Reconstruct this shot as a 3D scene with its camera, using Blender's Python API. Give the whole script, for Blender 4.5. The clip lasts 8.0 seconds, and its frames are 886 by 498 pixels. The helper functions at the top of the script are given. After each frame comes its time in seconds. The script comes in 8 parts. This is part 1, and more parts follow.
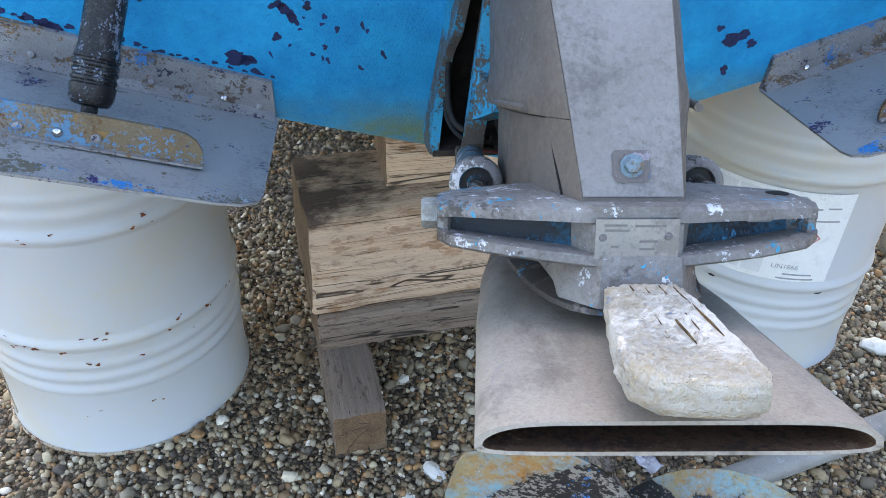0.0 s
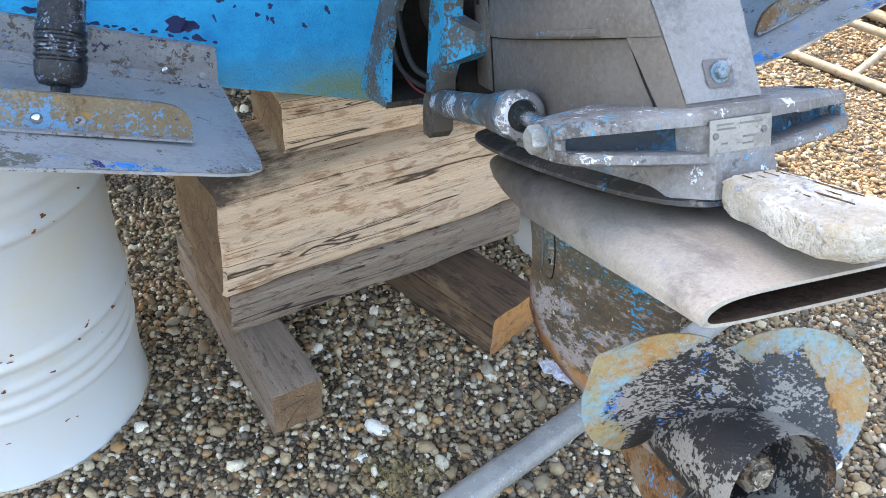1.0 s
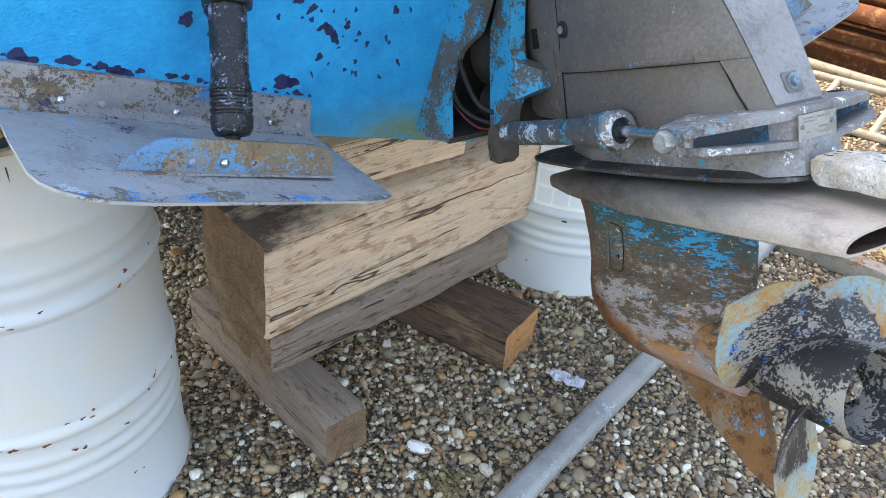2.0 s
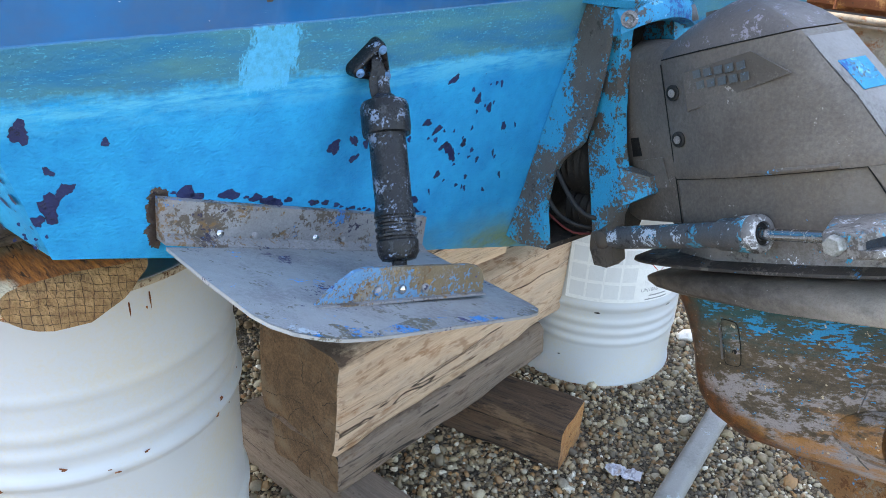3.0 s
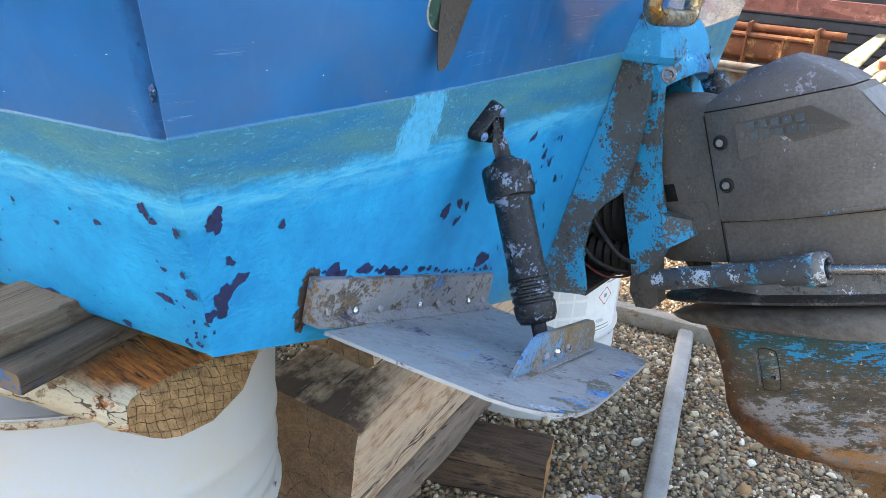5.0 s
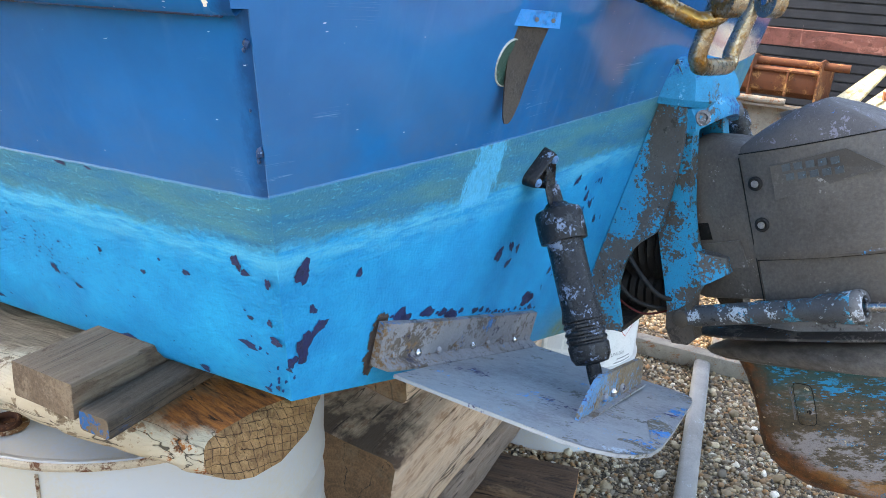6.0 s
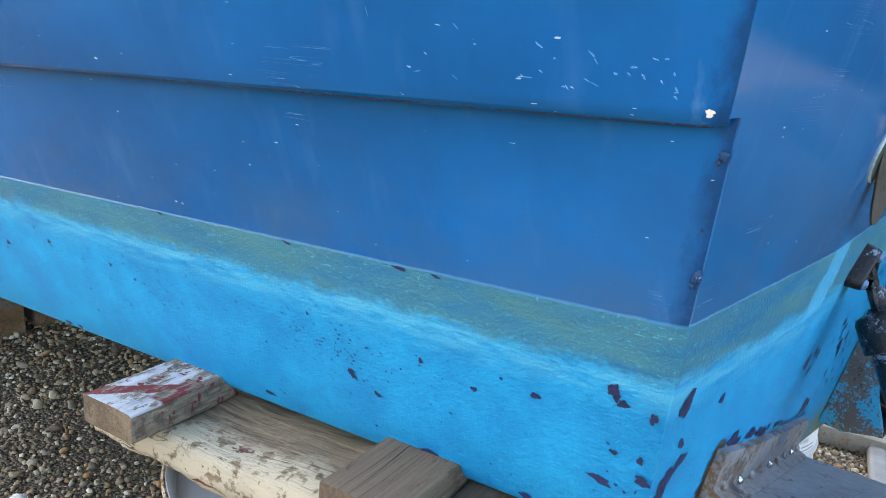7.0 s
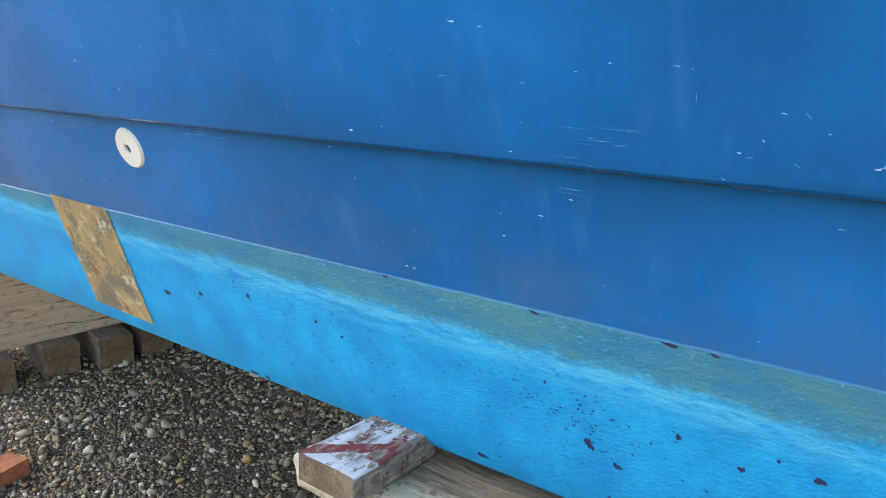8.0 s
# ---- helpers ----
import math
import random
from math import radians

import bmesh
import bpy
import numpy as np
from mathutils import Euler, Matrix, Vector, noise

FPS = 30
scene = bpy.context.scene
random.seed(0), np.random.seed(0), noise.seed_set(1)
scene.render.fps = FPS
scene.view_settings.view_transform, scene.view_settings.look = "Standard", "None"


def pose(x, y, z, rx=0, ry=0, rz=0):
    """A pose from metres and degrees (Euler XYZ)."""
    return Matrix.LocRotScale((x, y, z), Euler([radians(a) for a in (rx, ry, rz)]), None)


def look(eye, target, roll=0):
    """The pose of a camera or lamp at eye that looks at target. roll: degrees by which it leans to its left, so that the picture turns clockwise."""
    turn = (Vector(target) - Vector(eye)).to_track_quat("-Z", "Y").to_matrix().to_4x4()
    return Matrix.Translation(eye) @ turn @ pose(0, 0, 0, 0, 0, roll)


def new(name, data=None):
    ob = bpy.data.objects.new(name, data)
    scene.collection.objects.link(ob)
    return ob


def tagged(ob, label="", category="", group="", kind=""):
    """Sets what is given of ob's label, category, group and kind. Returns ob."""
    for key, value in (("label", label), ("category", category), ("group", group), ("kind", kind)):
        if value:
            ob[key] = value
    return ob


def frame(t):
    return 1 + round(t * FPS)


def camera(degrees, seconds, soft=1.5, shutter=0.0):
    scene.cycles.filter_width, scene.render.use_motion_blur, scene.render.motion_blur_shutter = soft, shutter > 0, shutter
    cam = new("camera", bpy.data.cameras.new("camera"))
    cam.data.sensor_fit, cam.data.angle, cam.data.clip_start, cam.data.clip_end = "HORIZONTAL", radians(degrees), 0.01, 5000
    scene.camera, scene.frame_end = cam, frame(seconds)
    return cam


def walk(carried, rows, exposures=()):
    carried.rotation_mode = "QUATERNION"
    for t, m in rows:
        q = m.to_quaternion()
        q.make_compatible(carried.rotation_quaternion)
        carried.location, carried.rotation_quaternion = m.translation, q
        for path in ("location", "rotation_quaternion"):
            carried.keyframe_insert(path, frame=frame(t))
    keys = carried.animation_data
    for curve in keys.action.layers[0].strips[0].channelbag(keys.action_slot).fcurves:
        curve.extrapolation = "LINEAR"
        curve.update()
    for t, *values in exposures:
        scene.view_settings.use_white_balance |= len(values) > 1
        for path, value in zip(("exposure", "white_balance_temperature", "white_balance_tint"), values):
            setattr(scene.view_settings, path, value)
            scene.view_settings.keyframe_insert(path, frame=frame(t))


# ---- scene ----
cam = camera(59.7, 8.0, soft=0.4)
PATH = [
    (0, (0.011, 0.003, 1.454), (0.242, 1.622, 0.303), 2.5),
    (0.5, (-0.127, 0.03, 1.416), (0.401, 1.545, 0.222), 4.0),
    (1, (-0.284, 0.042, 1.428), (0.474, 1.461, 0.239), 5.2),
    (1.2, (-0.325, 0.037, 1.433), (0.489, 1.436, 0.258), 5.3),
    (2.3, (-0.73, 0.033, 1.453), (0.346, 1.396, 0.461), 3.8),
    (2.5, (-0.776, 0.073, 1.449), (0.334, 1.44, 0.501), 3.6),
    (3, (-0.857, 0.225, 1.47), (0.341, 1.584, 0.623), 3.1),
    (3.5, (-0.912, 0.334, 1.484), (0.376, 1.651, 0.704), 3.0),
    (4, (-1.034, 0.445, 1.483), (0.349, 1.677, 0.729), 3.2),
    (4.5, (-1.08, 0.51, 1.479), (0.395, 1.632, 0.727), 4.0),
    (4.7, (-1.09, 0.521, 1.473), (0.413, 1.606, 0.722), 4.2),
    (5.8, (-1.165, 0.563, 1.488), (0.386, 1.618, 0.794), 4.4),
    (6, (-1.174, 0.58, 1.499), (0.371, 1.66, 0.831), 4.2),
    (6.5, (-1.205, 0.686, 1.506), (0.299, 1.857, 0.9), 4.0),
    (7, (-1.258, 0.854, 1.509), (0.182, 2.127, 0.956), 3.3),
    (7.5, (-1.298, 0.932, 1.532), (0.091, 2.274, 1.013), 2.7),
    (8, (-1.376, 1.003, 1.542), (-0.033, 2.398, 1.04), 2.4),
]
EXPOSURES = [(0.0, 2.62, 7500, 10), (0.5, 2.88, 7800, 10), (1.0, 3.10, 7900, 10), (1.2, 3.07, 7900, 10), (2.3, 2.89, 7900, 10), (3.5, 2.83, 7800, 10), (6.0, 2.74, 7700, 10), (8.0, 2.57, 7400, 8)]
walk(cam, [(t, look(eye, target, roll)) for t, eye, target, roll in PATH], EXPOSURES)

# ---- light ----
SUN_EL, SUN_AZ = 50.0, -8.0
world = bpy.data.worlds.new("sky")
scene.world = world
world.use_nodes = True
_sky = world.node_tree.nodes.new("ShaderNodeTexSky")
_sky.sky_type, _sky.sun_disc = "NISHITA", False
_sky.sun_elevation, _sky.sun_rotation = radians(SUN_EL), radians(SUN_AZ)
_sky.air_density, _sky.dust_density = 1.0, 2.0
world.node_tree.links.new(_sky.outputs[0], world.node_tree.nodes["Background"].inputs[0])
world.node_tree.nodes["Background"].inputs[1].default_value = 0.15
sun = new("sun", bpy.data.lights.new("sun", "SUN"))
sun.data.energy, sun.data.angle, sun.data.color = 0.88, radians(0.6), (1.0, 0.86, 0.62)
_d = Vector((math.sin(radians(SUN_AZ)) * math.cos(radians(SUN_EL)), math.cos(radians(SUN_AZ)) * math.cos(radians(SUN_EL)), math.sin(radians(SUN_EL))))
sun.matrix_world = look(_d * 20, (0, 0, 0))


# ---- materials ----
def col(r, g, b):
    f = lambda c: (c / 255 / 12.92) if c <= 10 else ((c / 255 + 0.055) / 1.055) ** 2.4
    return (f(r), f(g), f(b), 1.0)


class Nodes:
    """A short way to chain shader nodes."""

    def __init__(self, name):
        self.m = bpy.data.materials.new(name)
        self.m.use_nodes = True
        self.t = self.m.node_tree
        self.bsdf = self.t.nodes["Principled BSDF"]
        self.obj = self.add("ShaderNodeTexCoord").outputs["Object"]

    def add(self, kind, **values):
        n = self.t.nodes.new(kind)
        for k, v in values.items():
            setattr(n, k, v)
        return n

    def put(self, socket, v):
        if isinstance(v, bpy.types.NodeSocket):
            self.t.links.new(v, socket)
        else:
            socket.default_value = v

    def scaled(self, v, s):
        n = self.add("ShaderNodeMapping")
        self.put(n.inputs["Vector"], v)
        n.inputs["Scale"].default_value = s if isinstance(s, tuple) else (s, s, s)
        return n.outputs[0]

    def noise(self, scale, detail=4.0, rough=0.6, v=None, dist=0.0):
        n = self.add("ShaderNodeTexNoise")
        if isinstance(scale, tuple):
            self.put(n.inputs["Vector"], self.scaled(v or self.obj, scale))
            n.inputs["Scale"].default_value = 1.0
        else:
            self.put(n.inputs["Vector"], v or self.obj)
            n.inputs["Scale"].default_value = scale
        n.inputs["Detail"].default_value, n.inputs["Roughness"].default_value = detail, rough
        n.inputs["Distortion"].default_value = dist
        return n.outputs["Fac"]

    def voronoi(self, scale, feature="F1", out="Distance", v=None):
        n = self.add("ShaderNodeTexVoronoi", feature=feature)
        self.put(n.inputs["Vector"], v or self.obj)
        n.inputs["Scale"].default_value = scale
        return n.outputs[out]

    def ramp(self, v, lo, hi, a=0.0, b=1.0):
        n = self.add("ShaderNodeMapRange")
        self.put(n.inputs["Value"], v)
        for k, x in zip(("From Min", "From Max", "To Min", "To Max"), (lo, hi, a, b)):
            n.inputs[k].default_value = x
        return n.outputs[0]

    def math(self, op, a, b=0.0):
        n = self.add("ShaderNodeMath", operation=op)
        self.put(n.inputs[0], a)
        self.put(n.inputs[1], b)
        return n.outputs[0]

    def mix(self, fac, a, b):
        n = self.add("ShaderNodeMix", data_type="RGBA")
        self.put(n.inputs[0], fac)
        self.put(n.inputs[6], a)
        self.put(n.inputs[7], b)
        return n.outputs[2]

    def axis(self, which, v=None):
        n = self.add("ShaderNodeSeparateXYZ")
        self.put(n.inputs[0], v or self.obj)
        return n.outputs[which]

    def done(self, color, rough=0.5, metal=0.0, bump=None, depth=0.002, strength=0.6, coat=0.0, spec=0.5):
        self.put(self.bsdf.inputs["Base Color"], color)
        self.put(self.bsdf.inputs["Roughness"], rough)
        self.put(self.bsdf.inputs["Metallic"], metal)
        if spec is not None:
            self.bsdf.inputs["Specular IOR Level"].default_value = spec
        if coat:
            self.bsdf.inputs["Coat Weight"].default_value = coat
            self.bsdf.inputs["Coat Roughness"].default_value = 0.08
        if bump is not None:
            n = self.add("ShaderNodeBump")
            n.inputs["Distance"].default_value, n.inputs["Strength"].default_value = depth, strength
            self.put(n.inputs["Height"], bump)
            self.t.links.new(n.outputs[0], self.bsdf.inputs["Normal"])
        return self.m


def worn(name, base, layers=(), rough=0.5, metal=0.0, depth=0.0015, grain=220.0, strength=0.5, spread=0.12, speck=0.16, vary=0.15):
    """Paint or metal with flakes: layers of (colour, noise scale, threshold, softness); 0.6 covers a tenth, 0.52 two fifths; a fifth number lets a fouling layer thin out down (or up) the raised drive leg."""
    n = Nodes(name)
    big = n.noise(9.0, 5.0)
    mid = n.noise(60.0, 5.0, 0.7)
    fine = n.noise(grain * 1.5, 4.0, 0.65)
    dark = tuple(c * (1 - 2.4 * spread) for c in base[:3]) + (1.0,)
    light = tuple(min(1.0, c * (1 + 2.4 * spread)) for c in base[:3]) + (1.0,)
    blend = n.math("ADD", n.math("MULTIPLY", big, 0.45), n.math("ADD", n.math("MULTIPLY", mid, 0.25), n.math("MULTIPLY", fine, 0.3)))
    c = n.mix(n.ramp(blend, 0.36, 0.64), dark, light)
    height = fine
    for i, (colour, scale, at, soft, *rise) in enumerate(layers):
        v = n.scaled(n.obj, 1.0)
        v.node.inputs["Location"].default_value = (3.7 * i + 1.3, 1.9 * i, 5.1 * i)
        edge = n.math("ADD", n.math("MULTIPLY", n.noise(scale * 1.5, 5.0, 0.64, v), 0.62), n.math("MULTIPLY", n.noise(max(170.0, scale * 9.0), 4.0, 0.7, v), 0.38))
        if rise:
            up = n.math("ADD", n.math("MULTIPLY", n.axis(1), 0.356), n.math("MULTIPLY", n.axis(2), 0.934))
            edge = n.math("ADD", edge, n.math("MULTIPLY", n.math("SUBTRACT", up, 0.963), rise[0]))
        mask = n.ramp(edge, at - soft * 0.6, at + soft * 0.6)
        c = n.mix(mask, c, colour)
        height = n.math("ADD", height, n.math("MULTIPLY", mask, 0.8))
    # fine grime in the grain
    c = n.mix(n.math("MULTIPLY", n.ramp(n.noise(420.0, 3.0, 0.6), 0.5, 0.72), speck * 2.2), c, tuple(x * 0.42 for x in base[:3]) + (1.0,))
    r = n.ramp(mid, 0.3, 0.7, max(0.05, rough - vary), min(1.0, rough + vary))
    return n.done(c, r, metal, height, depth, strength, spec=0.34)


def wood(name, pale, dark, crack=0.5, stain=None, stain_at=0.62, stain_shade=None, gouges=0.8):
    """Sawn timber, its grain along the object's own x; the top can carry a dark stain with painted shade, up to a given
    reach.
    """
    n = Nodes(name)
    # the grain wanders a little along the length
    sway = n.add("ShaderNodeTexNoise")
    n.put(sway.inputs["Vector"], n.scaled(n.obj, (2.2, 2.0, 2.0)))
    sway.inputs["Scale"].default_value, sway.inputs["Detail"].default_value = 1.0, 2.0
    amount = n.add("ShaderNodeVectorMath", operation="MULTIPLY")
    n.put(amount.inputs[0], sway.outputs["Color"])
    amount.inputs[1].default_value = (0.0, 0.012, 0.012)
    grain_at = n.add("ShaderNodeVectorMath", operation="ADD")
    n.put(grain_at.inputs[0], n.obj)
    n.put(grain_at.inputs[1], amount.outputs[0])
    g = grain_at.outputs[0]
    fibre = n.noise((7.0, 300.0, 300.0), 5.0, 0.7, g)
    band = n.noise((0.7, 34.0, 34.0), 4.0, 0.62, g)
    grit = n.noise(320.0, 4.0, 0.7)
    mixv = n.math("ADD", n.math("MULTIPLY", fibre, 0.42), n.math("ADD", n.math("MULTIPLY", band, 0.36), n.math("MULTIPLY", grit, 0.22)))
    c = n.mix(n.ramp(mixv, 0.34, 0.62), dark, pale)
    # brown dents and bruises, grey weathering, nail-sized gouges
    blot = n.ramp(n.noise((16.0, 42.0, 42.0), 5.0, 0.68, g), 0.56, 0.62)
    c = n.mix(n.math("MULTIPLY", blot, 0.6), c, tuple(x * y for x, y in zip(dark[:3], (0.74, 0.58, 0.46))) + (1.0,))
    grey = n.ramp(n.noise((2.0, 9.0, 9.0), 6.0, 0.7), 0.5, 0.7)
    c = n.mix(n.math("MULTIPLY", grey, 0.35), c, tuple(sum(pale[:3]) / 3 * k for k in (0.62, 0.58, 0.54)) + (1.0,))
    gouge = n.ramp(n.noise((60.0, 190.0, 190.0), 3.0, 0.55, g), 0.67, 0.70)
    c = n.mix(n.math("MULTIPLY", gouge, gouges), c, tuple(x * y for x, y in zip(dark[:3], (0.4, 0.28, 0.2))) + (1.0,))
    split = 0.0
    for scale, width, lo in (((0.22, 11.0, 11.0), 0.0036, 0.43), ((0.3, 27.0, 27.0), 0.0034, 0.49), ((0.6, 66.0, 66.0), 0.0040, 0.54)):
        line = n.ramp(n.math("ABSOLUTE", n.math("SUBTRACT", n.noise(scale, 2.0, 0.5, g), 0.5)), width * crack, width * 0.35 * crack)
        line = n.math("MULTIPLY", line, n.ramp(n.noise((3.0, 11.0, 11.0), 4.0), lo, lo + 0.05))
        split = n.math("MAXIMUM", split, line)
    c = n.mix(n.math("MULTIPLY", split, 0.92), c, tuple(x * 0.1 for x in dark[:3]) + (1.0,))
    if stain:
        c = n.mix(n.math("MULTIPLY", n.ramp(n.noise((5.0, 14.0, 14.0), 6.0, 0.72), stain_at - 0.02, stain_at + 0.05), 0.8), c, stain)
    if stain_shade:
        # dark stain on top, deepened in colour for the shade below the tab
        edge = n.math("ADD", n.math("MULTIPLY", n.noise((9.0, 16.0, 30.0), 6.0, 0.7), 0.16), n.math("MULTIPLY", n.axis(0), 0.17))
        low = n.math("SUBTRACT", n.axis(2), n.math("ADD", edge, stain_shade))
        c = n.mix(n.math("MULTIPLY", n.ramp(low, -0.012, 0.022), 0.88), c, col(54, 38, 32))
    h = n.math("SUBTRACT", n.math("ADD", n.math("MULTIPLY", fibre, 0.8), n.math("ADD", n.math("MULTIPLY", band, 0.5), n.math("MULTIPLY", grit, 0.3))), n.math("ADD", n.math("MULTIPLY", split, 2.0), n.math("ADD", gouge, n.math("MULTIPLY", blot, 0.5))))
    return n.done(c, n.ramp(fibre, 0.3, 0.7, 0.95, 0.75), 0.0, h, 0.004, 0.9)


PURPLE = col(44, 46, 96)


def hull_paint(name, top, bottom, haze=1.0, gel_a=col(0, 76, 140), gel_b=col(0, 104, 176), patch=False, shine=0.22):
    """Bottom paint, boot stripe and gelcoat; top and bottom: the stripe's edges as z0, dz/dx, dz/dy (from x = -0.75, y = 1.12)."""
    n = Nodes(name)
    x, y, z = n.axis(0), n.axis(1), n.axis(2)

    def above(edge):
        e = n.math("ADD", n.math("MULTIPLY", n.math("ADD", x, 0.75), edge[1]), n.math("MULTIPLY", n.math("SUBTRACT", y, 1.12), edge[2]))
        return n.math("SUBTRACT", n.math("SUBTRACT", z, edge[0]), e)

    zt, zb = above(top), above(bottom)
    # bottom paint, brushed along the hull
    brush = n.noise((14.0, 14.0, 90.0), 4.0, 0.6)
    mott = n.noise(14.0, 6.0, 0.62)
    blue = n.mix(n.ramp(mott, 0.3, 0.7), col(0, 131, 188), col(2, 161, 213))
    blue = n.mix(n.math("MULTIPLY", n.ramp(n.noise(70.0, 4.0), 0.55, 0.8), 0.2), blue, col(60, 190, 236))
    scum = n.ramp(n.noise((6.0, 6.0, 12.0), 6.0, 0.68), 0.34, 0.62)
    blue = n.mix(n.math("MULTIPLY", scum, n.ramp(z, 0.865, 0.965, 0.9, 0.0)), blue, col(112, 124, 60))
    blue = n.mix(n.math("MULTIPLY", n.ramp(n.noise((110.0, 110.0, 260.0), 5.0, 0.7), 0.52, 0.7), 0.4), blue, col(0, 92, 158))
    nick = n.ramp(n.noise(120.0, 2.0, 0.5), 0.735, 0.75)
    patchy = n.ramp(n.noise(6.0, 3.0), 0.52, 0.62)
    blue = n.mix(n.math("MULTIPLY", nick, patchy), blue, PURPLE)
    # boot stripe, worn through to the blue at its lower edge
    wear = n.math("ADD", n.math("MULTIPLY", n.noise((22.0, 22.0, 60.0), 6.0, 0.7), 0.04), n.math("MULTIPLY", n.noise(160.0, 3.0), 0.02))
    in_stripe = n.ramp(n.math("ADD", zb, n.math("SUBTRACT", 0.030, wear)), -0.006, 0.008)
    green = n.mix(n.ramp(n.noise((9.0, 9.0, 40.0), 5.0, 0.6), 0.35, 0.66), col(32, 114, 156), col(70, 132, 146))
    green = n.mix(n.math("MULTIPLY", n.ramp(n.noise((5.0, 5.0, 26.0), 5.0, 0.66), 0.46, 0.62), 0.3), green, col(84, 124, 116))
    fleck = n.ramp(n.noise((120.0, 120.0, 420.0), 4.0, 0.65), 0.58, 0.66)
    green = n.mix(n.math("MULTIPLY", fleck, n.ramp(n.noise((7.0, 7.0, 22.0), 4.0), 0.42, 0.6, 0.1, 0.75)), green, col(74, 174, 208))
    green = n.mix(n.math("MULTIPLY", n.ramp(n.noise(190.0, 3.0), 0.67, 0.72), 0.35), green, col(150, 206, 214))
    pale = n.ramp(n.math("ABSOLUTE", n.math("ADD", zb, 0.008)), 0.034, 0.004)
    low = n.mix(n.math("MULTIPLY", n.math("MULTIPLY", pale, n.ramp(n.noise((16.0, 16.0, 110.0), 6.0, 0.7), 0.4, 0.58)), 0.75), blue, col(86, 184, 214))
    c = n.mix(in_stripe, low, green)
    if patch:
        # a lighter rectangle rolled over the stripe
        rag = n.math("MULTIPLY", n.math("SUBTRACT", n.noise((120.0, 120.0, 40.0), 6.0, 0.75), 0.5), 0.07)
        side = n.ramp(n.math("ADD", n.math("ABSOLUTE", n.math("ADD", n.math("ADD", x, 0.405), n.math("MULTIPLY", n.math("SUBTRACT", z, 1.277), -0.22))), rag), 0.036, 0.031)
        tall = n.ramp(n.math("ADD", n.math("ABSOLUTE", n.math("SUBTRACT", z, 1.277)), rag), 0.042, 0.036)
        c = n.mix(n.math("MULTIPLY", n.math("MULTIPLY", side, tall), n.ramp(n.noise(110.0, 5.0, 0.7), 0.3, 0.6, 0.45, 0.95)), c, col(74, 178, 222))
    # gelcoat above, greyed near the waterline by chalk and a painted gravel reflection
    gel = n.mix(n.ramp(n.noise(2.6, 6.0, 0.62), 0.36, 0.64), gel_a, gel_b)
    chalk_and_reflection = n.math("MULTIPLY", n.ramp(n.math("ADD", n.math("MULTIPLY", n.noise((5.0, 5.0, 9.0), 6.0, 0.66), 0.75), n.math("MULTIPLY", n.noise((26.0, 26.0, 40.0), 5.0, 0.7), 0.25)), 0.4, 0.66), n.ramp(zt, 0.0, 0.13, 0.8 * haze, 0.02 * haze))
    gel = n.mix(chalk_and_reflection, gel, col(66, 98, 126))
    # pale vertical streaks of colour stand for reflections in the gloss
    sheen_or_drip = n.math("MULTIPLY", n.ramp(n.noise((34.0, 34.0, 1.6), 3.0, 0.5), 0.58, 0.76), 0.14 * haze)
    gel = n.mix(sheen_or_drip, gel, col(92, 146, 208))
    if not patch:
        # mottled corner shading put into the colour, dark at the edge and pale beside it
        back = n.math("SUBTRACT", y, n.math("SUBTRACT", 1.329, n.math("MULTIPLY", z, 0.2)))
        corner_shade = n.math("ADD", back, n.math("MULTIPLY", n.math("SUBTRACT", n.noise((60.0, 60.0, 26.0), 5.0, 0.7), 0.5), 0.03))
        gel = n.mix(n.ramp(corner_shade, 0.014, 0.003, 0.0, 0.7), gel, col(18, 56, 100))
        pale_at = n.math("ABSOLUTE", n.math("SUBTRACT", corner_shade, 0.020))
        gel = n.mix(n.math("MULTIPLY", n.ramp(pale_at, 0.007, 0.002), n.ramp(n.noise((30.0, 30.0, 9.0), 4.0), 0.52, 0.6, 0.0, 0.45)), gel, col(84, 134, 186))
    nickw = n.ramp(n.noise((70.0, 70.0, 260.0), 2.0, 0.5), 0.765, 0.78)
    gel = n.mix(n.math("MULTIPLY", nickw, 0.8), gel, col(196, 214, 232))
    scr = n.ramp(n.math("ABSOLUTE", n.math("SUBTRACT", n.noise((5.0, 5.0, 240.0), 1.0, 0.4), 0.5)), 0.008, 0.003)
    scr = n.math("MULTIPLY", scr, n.ramp(n.noise((7.0, 7.0, 16.0), 3.0), 0.62, 0.66))
    gel = n.mix(n.math("MULTIPLY", scr, 0.5), gel, col(120, 164, 210))
    edge = n.math("ADD", zt, n.math("MULTIPLY", n.math("SUBTRACT", n.noise(60.0, 3.0), 0.5), 0.0025))
    up = n.ramp(edge, -0.0015, 0.0015)
    c = n.mix(up, c, gel)
    rough_low = n.ramp(mott, 0.3, 0.7, 0.42, 0.62)
    rough_up = n.math("ADD", n.ramp(chalk_and_reflection, 0.0, 0.7, 0.03, 0.22), n.math("MULTIPLY", n.noise(8.0, 3.0), 0.06))
    mixr = n.add("ShaderNodeMix", data_type="FLOAT")
    n.put(mixr.inputs[0], up)
    n.put(mixr.inputs[2], rough_low)
    n.put(mixr.inputs[3], rough_up)
    h = n.math("MULTIPLY", n.math("ADD", n.math("MULTIPLY", brush, 0.2), n.math("ADD", n.math("MULTIPLY", mott, 0.5), n.math("MULTIPLY", n.noise(260.0, 4.0), 0.45))), n.ramp(up, 0.0, 1.0, 1.0, 0.04))
